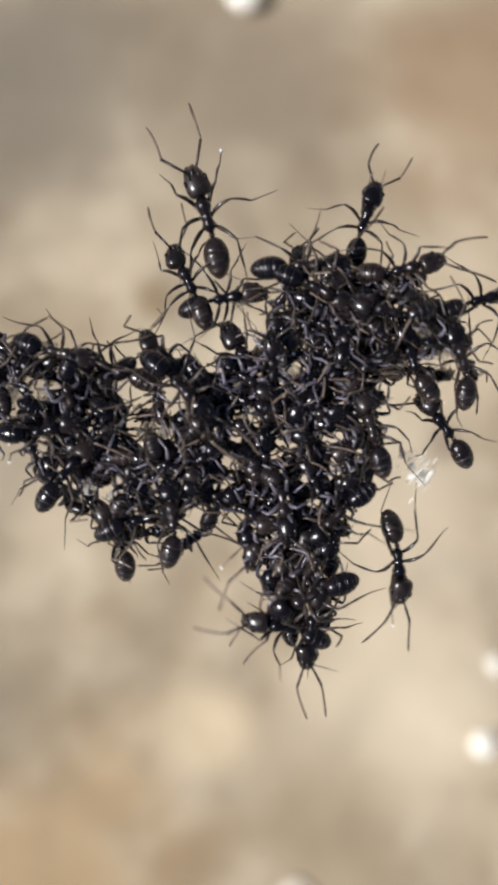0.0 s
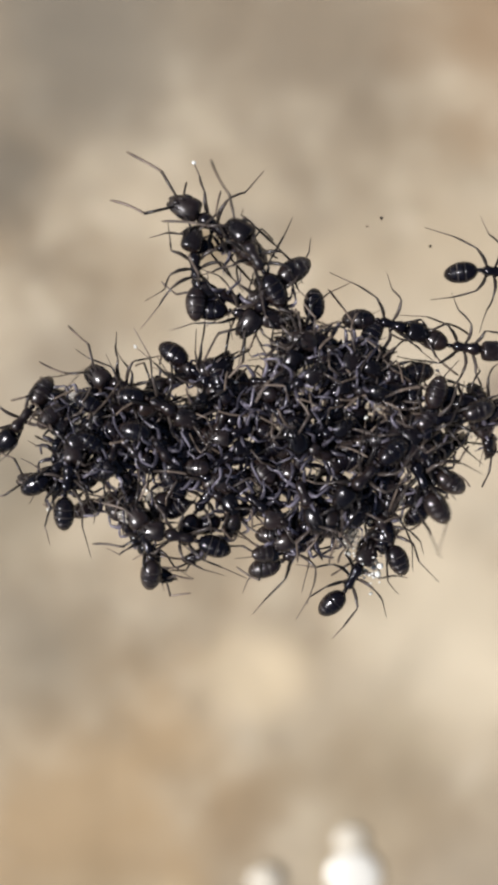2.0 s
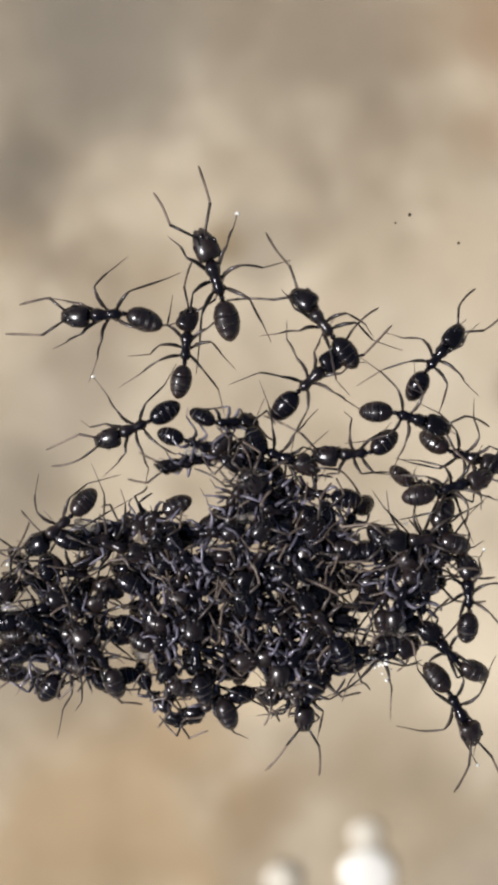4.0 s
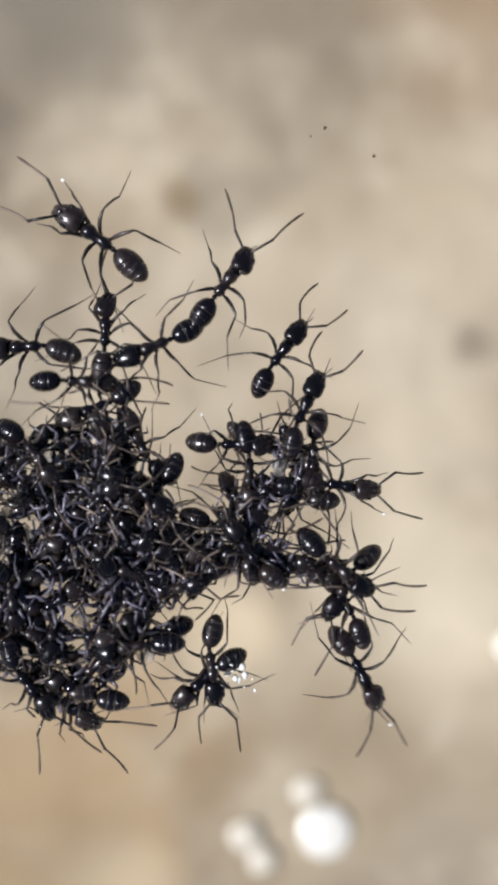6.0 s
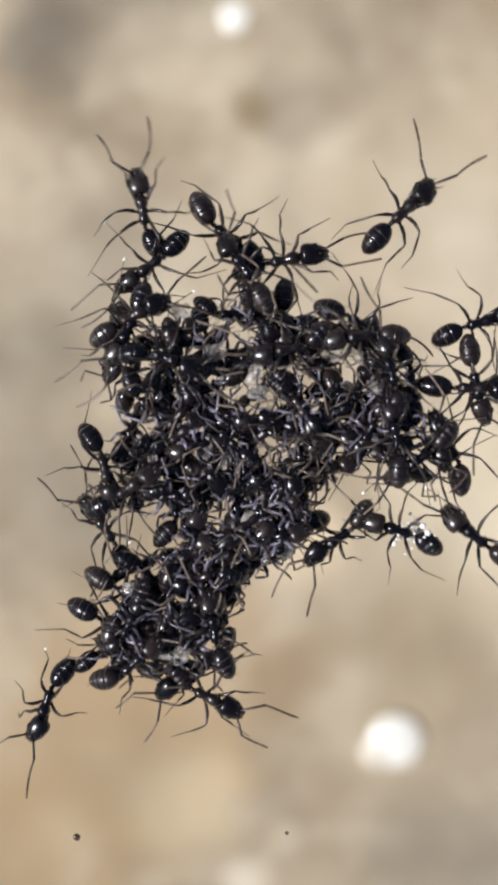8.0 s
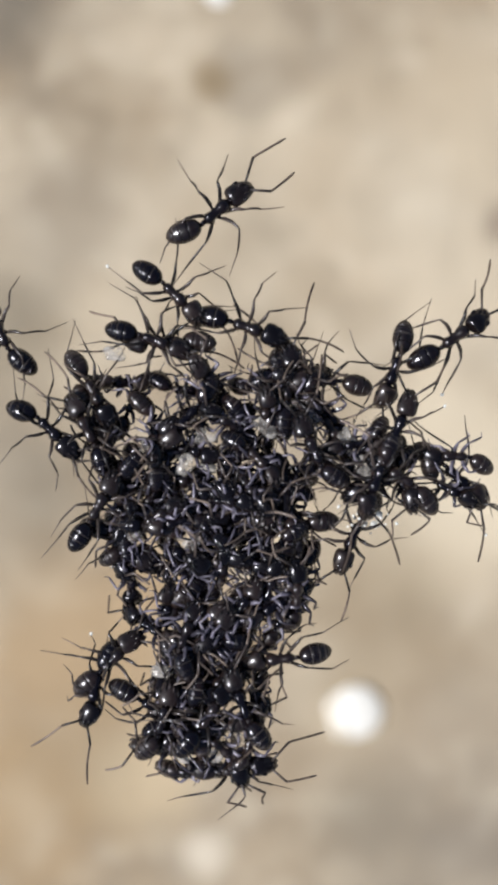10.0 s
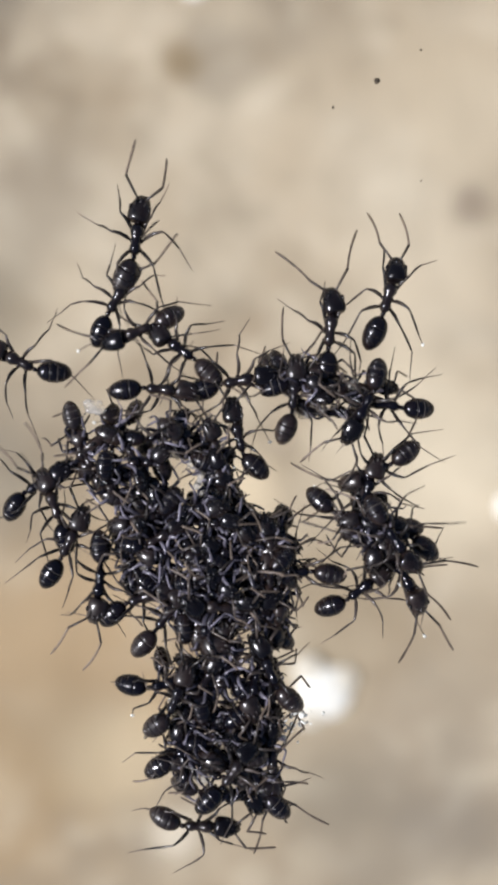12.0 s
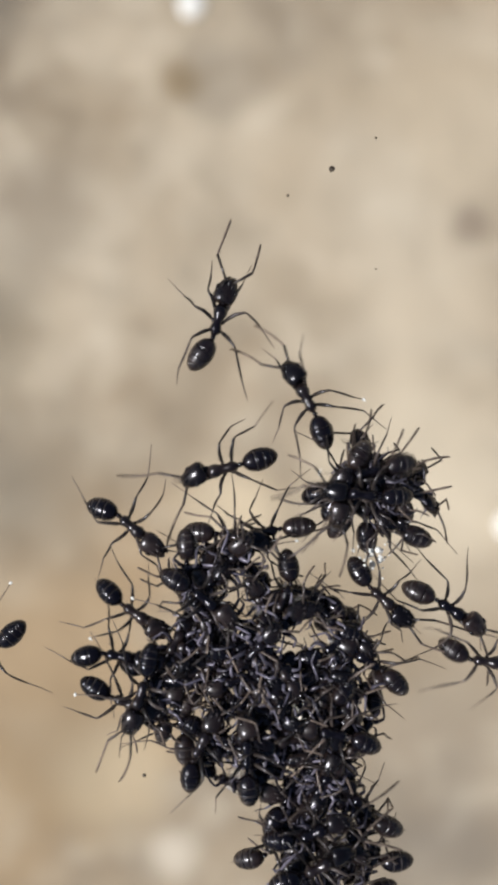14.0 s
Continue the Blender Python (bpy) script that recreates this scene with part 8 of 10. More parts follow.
    huddle(110, 0.76, [(0, 7.9, 14.93, 0.5, 14), (0.5, 7.51, 14.12, 0.5, 14), (1, 5.73, 13.27, 0.4, 22), (1.5, 6.13, 11.28, 0.4, 30), (2, 4.33, 10.91,
        0.4, 54), (2.5, 3.19, 9.62, 0.5, 54), (5, 1.28, 4.52, 0.9, 54), (5.5, 0.71, 4.6, 0.6, 14), (6, -0.18, 4.13, 0.5, 6), (6.5, -1.97, 2.97, 0.9,
        6), (7, -0.18, 2.36, 0.6, -26), (7.5, 0.27, 2.35, 0.7, -18), (8, 0.9, 1.71, 0.5, -34), (8.5, 0.69, 0.87, 0.5, -2), (9, 1.62, -0.78, 0.5, 46),
        (11.5, 4.12, -5.37, 0.5, 94), (12, 3.79, -5.84, 0.4, 94), (12.5, 4.22, -6.36, 0.4, 54), (13, 3.46, -7.68, 0.5, 102), (13.5, 4.6, -9.38, 0.4,
        134), (14, 5.45, -9.85, 0.4, 118)])
    huddle(111, 0.79, [(0, 7.19, 8.34, 0.1, 108), (0.5, 6.31, 7.69, 0.1, 116), (1, 5.12, 6.79, 0.1, 116), (1.5, 5.34, 5.3, 0.1, 108), (2, 3.7, 4.99,
        0.1, 116), (2.5, 2.63, 3.55, 0.2, 116), (5, 1.15, -1.7, 0.1, 56), (5.5, 0.73, -1.85, 0.1, 72), (6, 0.6, -2.73, 0.1, 56), (6.5, -0.93, -4.32,
        0.1, 8), (7, 0.09, -4.46, 0.1, 24), (7.5, -0.32, -5.37, 0.1, 32), (8, 0.27, -6.15, 0.1, 32), (8.5, 0.47, -7.43, 0.1, 40), (9, 0.97, -9.07,
        0.1, 40), (11.5, 5.43, -14.31, 0.1, 76), (12, 5.55, -14.69, 0.1, 84), (12.5, 5.85, -15.21, 0.1, 92), (13, 6.62, -16.48, 0.1, 92), (13.5, 9.05,
        -18.26, 0.1, 100), (14, 8.71, -18.6, 0.1, 84)])
    huddle(112, 0.72, [(0, 9.09, 9.8, 0.7, 113), (0.5, 8.7, 8.92, 0.7, 113), (1, 7.14, 7.78, 0.7, 113), (1.5, 7.54, 6.29, 0.7, 113), (2, 5.97, 6, 0.7,
        113), (2.5, 4.58, 4.66, 0.7, 113), (5, 3.12, -0.74, 0.5, 113), (5.5, 2.94, -0.09, 0.2, 97), (6, 2.26, -0.62, 0.3, 33), (6.5, 1.07, -2.34, 0.3,
        49), (7, 1.63, -3.07, 0.3, 41), (7.5, 1.22, -4.42, 0.4, 33), (8, 1.06, -4.98, 0.6, 49), (8.5, 1.34, -6.35, 0.6, 49), (9, 2.11, -7.81, 0.4,
        49), (11.5, 5.5, -12.53, 0.4, 61), (12, 5.61, -12.16, 0.2, 125), (12.5, 5.83, -12.9, 0.3, 85), (13, 6.22, -14.13, 0.4, 109), (13.5, 8.27,
        -16.29, 0.3, 109), (14, 8.48, -16.7, 0.3, 109)])
    huddle(113, 0.78, [(0, 7.78, 9.99, 0.4, -10), (0.5, 7.15, 8.97, 0.5, -10), (1, 5.73, 7.99, 0.5, -10), (1.5, 5.97, 6.44, 0.5, -10), (2, 4.4, 6.1,
        0.5, -10), (2.5, 3.24, 4.73, 0.5, -10), (5, 1.83, -0.62, 0.4, -10), (5.5, 0.81, -0.31, 0.4, -74), (6, -0.06, -1.56, 0.5, -74), (6.5, -2.04,
        -3.39, 0.3, -50), (7, -0.47, -4.09, 0.2, 14), (7.5, -0.88, -4.51, 0.5, 14), (8, -1.11, -5.49, 0.3, 14), (8.5, -0.6, -6.06, 0.4, 14), (9, -0.4,
        -7.17, 0.3, 54), (11.5, 3.07, -11.57, 0.3, 114), (12, 3.16, -11.68, 0.3, 130), (12.5, 3.48, -12.22, 0.4, 130), (13, 3.61, -13.22, 0.3, 146),
        (13.5, 5.12, -14.69, 0.4, 186), (14, 4.83, -15.1, 0.5, 186)])
    huddle(114, 0.75, [(0, 10.14, 15.06, 1, -101), (0.5, 9.69, 13.89, 1, -133), (1, 7.79, 12.77, 0.6, -189), (1.5, 7.67, 11.37, 0.6, -229), (2, 6,
        10.79, 0.6, -205), (2.5, 4.79, 9.52, 0.7, -205), (5, 2.28, 3.84, 0.7, -205), (5.5, 1.48, 4.02, 0.9, -205), (6, 0.63, 3.32, 0.6, -237), (6.5,
        -0.88, 2.06, 1, -237), (7, 0.35, 1.37, 0.9, -237), (7.5, 0.39, 1.04, 0.6, -237), (8, 0.93, 1.07, 0.7, -245), (8.5, 1.09, -0.75, 0.4, -205),
        (9, 0.99, -1.73, 0.5, -197), (11.5, 4.12, -6.55, 0.5, -269), (12, 4.18, -6.88, 0.5, -261), (12.5, 4.26, -6.72, 0.4, -213), (13, 4.27, -8.77,
        0.6, -261), (13.5, 5.86, -10.13, 0.5, -309), (14, 6.69, -10.27, 0.4, -349)])
    huddle(115, 0.88, [(0, 9.61, 13.77, 0.9, 38), (0.5, 9.35, 12.6, 0.9, 38), (1, 7.73, 11.55, 0.8, 70), (1.5, 7.94, 9.94, 0.9, 70), (2, 6.15, 9.58,
        0.7, 70), (2.5, 4.86, 8.21, 0.9, 70), (5, 3.32, 2.54, 0.7, 22), (5.5, 2.45, 2.63, 0.9, 30), (6, 1.44, 1.01, 0.7, -10), (6.5, -0.56, -0.44,
        0.9, -10), (7, 0.82, -0.98, 0.6, 6), (7.5, 1.38, -1.54, 0.3, -26), (8, 1.25, -1.54, 0.5, -10), (8.5, 1.51, -2.51, 0.5, -10), (9, 1.54, -3.64,
        0.7, -10), (11.5, 4.57, -8.18, 0.5, -22), (12, 4.39, -8.24, 0.5, -38), (12.5, 4.39, -8.62, 0.3, 26), (13, 4.61, -9.47, 0.4, 34), (13.5, 5.61,
        -10.53, 0.4, 34), (14, 6.1, -10.86, 0.6, 50)])
    huddle(116, 0.86, [(0, 11.1, 15.14, 0.8, 9), (0.5, 10.74, 13.9, 0.7, 9), (1, 9.01, 11.93, 0.7, 9), (1.5, 9.24, 10.09, 0.4, 9), (2, 7.39, 9.67,
        0.4, -31), (2.5, 5.69, 7.94, 0.6, -71), (5, 3.96, 2.17, 0.6, -59), (5.5, 2.93, 2.87, 0.5, -83), (6, 1.42, 1.79, 0.3, -67), (6.5, 0.29, 2.15,
        0.5, -51), (7, 1.29, 1.32, 0.4, -43), (7.5, 1.72, 0.96, 0.5, -59), (8, 2.9, 1.43, 0.5, -11), (8.5, 3.98, 0.65, 0.4, -11), (9, 3.23, -0.23,
        0.4, -3), (11.5, 6.97, -4.38, 0.4, -3), (12, 7.09, -4.02, 0.4, -3), (12.5, 8.17, -4.93, 0.4, 29), (13, 8.21, -5.28, 0.3, 29), (13.5, 8.82,
        -6.17, 0.5, 93), (14, 9.01, -6, 0.4, 45)])
    huddle(117, 0.8, [(0, 4.36, 10.61, 0.9, -19), (0.5, 4.14, 9.47, 0.9, -19), (1, 2.71, 8.35, 0.9, -19), (1.5, 2.95, 6.66, 0.9, -19), (2, 1.43, 6.4,
        0.5, -19), (2.5, 0.31, 5.04, 0.6, -11), (5, -0.77, -0.63, 0.7, 37), (5.5, -1.45, -0.34, 0.9, 37), (6, -1.65, -1.17, 0.9, 37), (6.5, -4.35,
        -3.44, 0.5, 61), (7, -2.54, -4.6, 0.9, 61), (7.5, -2.06, -5.6, 0.9, 61), (8, -1.97, -5.63, 0.6, 77), (8.5, -1.6, -6.87, 0.4, 77), (9, -0.81,
        -8.45, 0.8, 77), (11.5, 4.32, -13.12, 0.6, 41), (12, 4.29, -13.13, 0.4, 105), (12.5, 4.73, -13.64, 0.8, 121), (13, 5.11, -14.42, 0.5, 81),
        (13.5, 6.99, -15.46, 0.4, 97), (14, 7.78, -15.43, 0.4, 97)])
    huddle(118, 0.82, [(0, 1.74, 9.72, 0.3, -52), (0.5, 1.97, 8.65, 0.4, -52), (1, 0.61, 7.4, 0.4, -28), (1.5, 0.92, 5.81, 0.4, -44), (2, -0.73, 4.75,
        0.4, -44), (2.5, -1.84, 4.12, 0.3, -44), (5, -3.9, -2.38, 0.4, -20), (5.5, -3.89, -2.31, 0.3, 44), (6, -3.14, -3.15, 0.4, 12), (6.5, -6.5,
        -5.45, 0.4, 12), (7, -4.3, -7.22, 0.4, 12), (7.5, -3.57, -9.39, 0.4, 12), (8, -2.57, -9.72, 0.4, 12), (8.5, -1.85, -11.5, 0.4, 12), (9, -1.04,
        -12.95, 0.4, 4), (11.5, 3.7, -17.76, 0.3, 4), (12, 3.87, -17.61, 0.3, 4), (12.5, 4.63, -18.37, 0.3, 28), (13, 6.28, -18.27, 0.6, 20), (13.5,
        8.46, -21.55, 0.7, 20), (14, 8.06, -24.96, 0.7, 20)])
    huddle(119, 0.77, [(0, 5.09, 13.94, 0.1, -17), (0.5, 5.16, 12.52, 0.1, 31), (1, 3.62, 11.45, 0.1, 31), (1.5, 3.62, 9.88, 0.1, 31), (2, 1.88, 9.18,
        0.1, 31), (2.5, 0.65, 7.8, 0.1, 31), (5, -0.87, 2.75, 0.1, 31), (5.5, -1.66, 3.2, 0.1, 31), (6, -2.21, 2.45, 0.1, 31), (6.5, -3.69, 1.03, 0.1,
        39), (7, -2.29, 0.41, 0.1, -1), (7.5, -2.24, -0.54, 0.1, -9), (8, -2.77, -0.84, 0.1, -9), (8.5, -2.15, -1.78, 0.1, -9), (9, -1.79, -3.17, 0.1,
        -9), (11.5, 0.88, -7.93, 0.1, -9), (12, 1, -7.83, 0.1, -25), (12.5, 1.57, -8.66, 0.1, -9), (13, 1.71, -9.24, 0.1, -17), (13.5, 2.46, -11.12,
        0.1, -17), (14, 2.78, -11.17, 0.1, 47)])
    crawl(0, 1.08, [(0, 5.43, 19.48, 0.1, 107), (0.5, 4.24, 18.21, 0.1, 123), (1, 3.31, 17.86, 0.1, 118), (1.5, 4.18, 16.02, 0.1, 123), (2, 1.82,
        15.17, 0.3, 148), (2.5, 0.22, 14.69, 0.3, 140), (5, 1.23, 11.96, 0.1, 99), (5.5, -1.19, 11.66, 0.1, 141), (6, -0.29, 11.55, 0.1, 144), (6.5,
        -3.99, 11.94, 0.1, 171), (7, -4.59, 17.98, 0.1, 115), (7.5, -3.79, 18.26, 0.1, 113), (8, -3.79, 18.82, 0.1, 113), (8.5, -3.38, 19.78, 0.1,
        113), (9, -2.97, 22.39, 0.1, 113), (11.5, 0.17, 21.55, 0.1, 113), (12, 1.31, 20.13, 0.1, 113), (12.5, 0.01, 19.6, 0.1, 113), (13, -3.1, 19.02,
        0.1, 113), (13.5, 0.62, 20.9, 0.1, 113), (14, 1.35, 21.51, 0.1, 113)])
    crawl(1, 0.92, [(0, 12.17, 7.2, 0.1, -85), (0.5, 12.77, 8.36, 0.1, -68), (1, 11.81, 8.75, 0.3, -66), (1.5, 12, 7.26, 0.1, -63), (2, 9.05, 6.39, 1,
        114), (2.5, 9.13, 3.58, 0.3, 287), (5, 10.07, -3.43, 0.1, 310), (5.5, 11.77, -1.96, 0.1, 348), (6, 9, -3.86, 0.1, 297), (6.5, 6.23, -3.05,
        0.1, 260), (7, 4.91, -3.51, 0.1, 248), (7.5, 8.26, -5.38, 0.1, 335), (8, 8.07, -5.54, 0.1, 501), (8.5, 9.27, -1.8, 0.1, 414), (9, 10.3, -2.41,
        0.1, 363), (11.5, 10.02, -10.45, 0.1, 242), (12, 10.51, -10.43, 0.3, 298), (12.5, 10.5, -11.96, 0.1, 285), (13, 9.22, -10.95, 0.1, 394),
        (13.5, 12.03, -11.45, 0.1, 292), (14, 12.25, -10.28, 0.1, 327)])
    crawl(2, 0.91, [(0, 7.38, 11.67, 0.2, 69), (0.5, 7.2, 10.6, 0.2, 69), (1, 5.64, 9.45, 0.2, 69), (1.5, 5.85, 7.9, 0.2, 69), (2, 4.3, 7.63, 0.2,
        69), (2.5, 3.16, 6.25, 0.2, 69), (5, 2.81, 4.31, 0.3, 166), (5.5, 1.97, 5.22, 0.9, 117), (6, 1.25, 4.21, 0.2, 117), (6.5, -0.77, 2.63, 0.2,
        117), (7, 1.13, 4.35, 0.3, 125), (7.5, -2.75, 4.74, 0.1, 20), (8, -3.79, 5.99, 0.1, 99), (8.5, -4.97, 4.23, 0.1, 148), (9, -6.04, 2.66, 0.1,
        109), (11.5, -4.47, -3.41, 0.1, 143), (12, -3.05, -2.86, 0.1, 153), (12.5, -4.07, -5.14, 0.1, 166), (13, -3.81, -8.89, 0.1, 246), (13.5, 0.57,
        -5.75, 0.1, 304), (14, 1.01, -7.31, 0.1, 319)])
    crawl(3, 0.97, [(0, 6.91, 14.22, 0.2, 121), (0.5, 6.72, 13.14, 0.2, 121), (1, 4.49, 15.28, 0.9, 151), (1.5, 5.65, 12.85, 0.3, 216), (2, 3.71,
        12.63, 0.9, 235), (2.5, 1.32, 12.77, 1.1, 204), (5, -3.61, 9.62, 0.1, 172), (5.5, -2.64, 8.12, 0.1, 156), (6, -2.73, 7.7, 0.1, 183), (6.5,
        -2.15, 7, 0.1, 209), (7, -3.17, 6.06, 0.1, 158), (7.5, -3.34, 5.19, 0.1, 171), (8, -0.82, 5.09, 0.1, 322), (8.5, 2.06, 4.46, 0.1, 337), (9,
        1.93, 4.65, 0.1, 360), (11.5, 1.35, 2.12, 0.1, 465), (12, 1.11, 1.38, 0.1, 443), (12.5, 3.41, -0.48, 0.1, 392), (13, 2.48, 0.6, 0.1, 441),
        (13.5, 5.67, 0.61, 0.1, 449), (14, 4.03, -0.09, 0.1, 434)])
    crawl(4, 0.96, [(0, 8.9, 17.65, 0.8, 2), (0.5, 8.91, 15.55, 0.2, 2), (1, 6.83, 15.12, 0.3, 87), (1.5, 7.07, 12.71, 0.2, 87), (2, 3.22, 13.85, 1.2,
        120), (2.5, 1.43, 12.18, 1, 135), (5, 6.36, 10.89, 0.1, 100), (5.5, 5.52, 10.14, 0.1, 57), (6, 4.15, 9.9, 0.1, 52), (6.5, 2.74, 9.71, 0.1,
        24), (7, 3.92, 7.97, 0.1, 37), (7.5, 6.09, 7.18, 0.1, 33), (8, 5.37, 5.94, 0.1, 44), (8.5, 5.29, 6.96, 0.1, 91), (9, 2.31, 0.32, 0.2, 91),
        (11.5, 7.83, -3.14, 0.3, 72), (12, 7.89, -1.83, 0.1, 84), (12.5, 6.54, -1.64, 0.1, 92), (13, 5.08, -2.31, 0.1, 113), (13.5, 6.12, -3.14, 0.1,
        102), (14, 4.32, -5.32, 0.1, 194)])
    crawl(5, 0.89, [(0, 4.83, 17.11, 0.1, 117), (0.5, 3.64, 16.12, 0.1, 85), (1, 2.61, 15.39, 1, 77), (1.5, 2.93, 14.42, 0.3, 79), (2, 1.23, 13.58,
        0.9, 95), (2.5, -0.49, 12.62, 0.1, 119), (5, 0.27, 8.97, 0.1, 67), (5.5, -0.43, 7.81, 0.1, 87), (6, 0.03, 8.13, 0.1, 88), (6.5, -4.07, 8.3,
        0.1, 158), (7, -2.16, 8.14, 0.1, 113), (7.5, -0.22, 6.09, 0.1, 72), (8, -0.15, 3.81, 0.9, 125), (8.5, 1.73, 0.49, 0.8, 304), (9, -0.08, 0.74,
        0.3, 188), (11.5, 0.02, -3.4, 0.3, 175), (12, 2.77, -2.44, 0.1, 144), (12.5, 5.01, -4.67, 0.1, 171), (13, 5.14, -5.61, 0.1, 184), (13.5, 4.82,
        -6.64, 0.1, 184), (14, 5.72, -7.47, 0.1, 192)])
    crawl(6, 0.88, [(0, 10.96, 19.3, 0.1, 71), (0.5, 10.63, 18.33, 0.1, 54), (1, 9.44, 17.12, 0.1, 30), (1.5, 12.28, 14.5, 0.1, 0), (2, 11.78, 13.68,
        0.1, -5), (2.5, 10.88, 13.62, 0.1, 3), (5, 7.33, 8.53, 0.1, 78), (5.5, 8.54, 7.87, 0.1, 27), (6, 6.13, 7.44, 0.1, 53), (6.5, 6.6, 7.93, 0.1,
        18), (7, 6.64, 4.87, 0.1, -7), (7.5, 7.88, 2.66, 0.1, -22), (8, 8.12, 2.07, 0.1, 16), (8.5, 8.18, 0.4, 0.1, 16), (9, 5.77, -2.28, 0.3, -157),
        (11.5, 10.73, -6.97, 0.3, -133), (12, 9.94, -4.45, 0.3, -192), (12.5, 8.31, -5.1, 1, -19), (13, 8.43, -5.14, 0.8, -13), (13.5, 10.77, -6.06,
        0.9, 100), (14, 9.11, -6.22, 1.1, 172)])
    crawl(7, 0.88, [(0, 4.99, 10.56, 0.2, -67), (0.5, 4.81, 9.48, 0.2, -67), (1, 3.25, 8.34, 0.2, -67), (1.5, 3.46, 6.79, 0.2, -67), (2, 1.91, 6.52,
        0.2, -67), (2.5, 0.77, 5.14, 0.2, -67), (5, 3.67, 1.86, 1.2, -151), (5.5, 4.72, 0.28, 1.1, -70), (6, 4.39, 1.4, 0.3, -4), (6.5, 2.02, -0.25,
        0.2, -4), (7, 3.26, -1.47, 0.2, -4), (7.5, 3.42, -2, 0.2, -4), (8, 3.58, -2.17, 0.2, -4), (8.5, 3.83, -3.52, 0.2, -4), (9, 4.56, -3.54, 0.2,
        -4), (11.5, 8.55, -8.51, 0.1, -41), (12, 8.65, -8.41, 0.3, -27), (12.5, 8.19, -8.66, 0.1, -41), (13, 8.74, -9.12, 0.1, -56), (13.5, 9.45,
        -9.86, 0.1, -43), (14, 9.88, -9.85, 0.1, -43)])
    crawl(8, 0.94, [(0, 4.72, 13.31, 1.3, -45), (0.5, 4.7, 13.54, 0.8, 9), (1, 3.09, 11.86, 1.3, 63), (1.5, 3.15, 9.65, 0.2, 63), (2, 1.6, 9.39, 0.2,
        63), (2.5, 0.46, 8, 0.2, 63), (5, 6.27, 10.65, 0.1, 31), (5.5, 4.24, 9.06, 0.1, 174), (6, 1.75, 7.64, 0.1, 203), (6.5, -0.81, 8.33, 0.1, 53),
        (7, 0.6, 7, 0.1, 29), (7.5, 1.27, 4.44, 0.3, 8), (8, 1.27, 4.28, 0.1, 11), (8.5, 3.11, 3.7, 0.1, 5), (9, 1.77, 2.95, 0.1, -21), (11.5, 4.87,
        -4.05, 0.3, -4), (12, 4.74, -3.47, 0.1, 10), (12.5, 4.16, -4.78, 0.1, 4), (13, 2.95, -4.92, 0.1, -79), (13.5, 8.74, -5.83, 0.3, -15), (14,
        8.9, -5.79, 0.3, 10)])
    crawl(9, 0.88, [(0, 8.13, 5.04, 1, 168), (0.5, 7.68, 3.81, 0.1, 322), (1, 7.28, 3.45, 0.1, 189), (1.5, 8.34, 3.29, 0.1, 67), (2, 6.76, 2.79, 0.1,
        60), (2.5, 5.79, 1.14, 0.1, -104), (5, 3.87, -3.81, 0.3, -92), (5.5, 2.52, -6.13, 0.1, -92), (6, 3.46, -4.11, 0.1, -139), (6.5, 3.41, -3.85,
        0.1, -92), (7, 3, -3.72, 0.1, -103), (7.5, 3.21, -5.58, 0.1, -131), (8, 5.3, -5.35, 0.1, -197), (8.5, 4.99, -5.76, 0.3, -132), (9, 5.58,
        -6.03, 0.1, -83), (11.5, 7.75, -10.45, 0.1, -161), (12, 9.05, -10.93, 0.1, -323), (12.5, 6.63, -11.3, 0.8, -241), (13, 7.03, -11.3, 1.1,
        -231), (13.5, 7.13, -13.41, 1.1, -221), (14, 8.06, -14.41, 1, -191)])
    crawl(10, 0.88, [(0, 9.21, 11.04, 0.2, 98), (0.5, 9.03, 9.96, 0.2, 98), (1, 7.47, 8.82, 0.2, 98), (1.5, 7.68, 7.27, 0.2, 98), (2, 6.13, 7, 0.2,
        98), (2.5, 4.99, 5.61, 0.2, 98), (5, 5.3, 2.41, 0.3, 211), (5.5, 5.29, 2.63, 0.3, 228), (6, 5.08, 3.31, 0.3, 270), (6.5, 1.29, 2.68, 0.3,
        222), (7, -0.66, 3.82, 0.8, 212), (7.5, 0.56, 2.03, 0.9, 252), (8, 0.96, 1.83, 0.2, 252), (8.5, 0.42, 1.77, 0.3, 319), (9, -1.66, 1.76, 0.3,
        321), (11.5, 3.59, -2.43, 0.1, 306), (12, 1.9, -3.85, 0.3, 355), (12.5, 2.77, -5.32, 0.9, 468), (13, 0.36, -7.52, 1, 428), (13.5, -4.21,
        -11.85, 0.1, 580), (14, -4.19, -11.82, 0.1, 572)])
    crawl(11, 0.94, [(0, 8.95, 6.13, 1.1, -155), (0.5, 8.16, 4.54, 0.8, -113), (1, 6.15, 4.66, 0.2, -113), (1.5, 7.48, 4.31, 0.9, -158), (2, 7.04,
        6.44, 1.4, -135), (2.5, 7.32, 4.91, 0.3, -80), (5, 8.28, 2.91, 0.3, -34), (5.5, 8.53, 2.92, 1, -51), (6, 8.16, -0.09, 0.8, -39), (6.5, 5.98,
        -1.63, 0.2, -39), (7, 7.38, -3.16, 0.2, -39), (7.5, 7.54, -3.7, 0.2, -39), (8, 7.84, -0.37, 0.1, 0), (8.5, 7.97, -1.18, 0.1, 72), (9, 10.5,
        -0.1, 0.1, 10), (11.5, 9.54, -1.84, 0.1, 86), (12, 10.05, -0.67, 0.1, 73), (12.5, 8.83, -1, 0.1, 94), (13, 9.52, -1.78, 0.1, 83), (13.5, 9.79,
        -1.99, 0.1, 85), (14, 7.26, -2.8, 0.1, 118)])
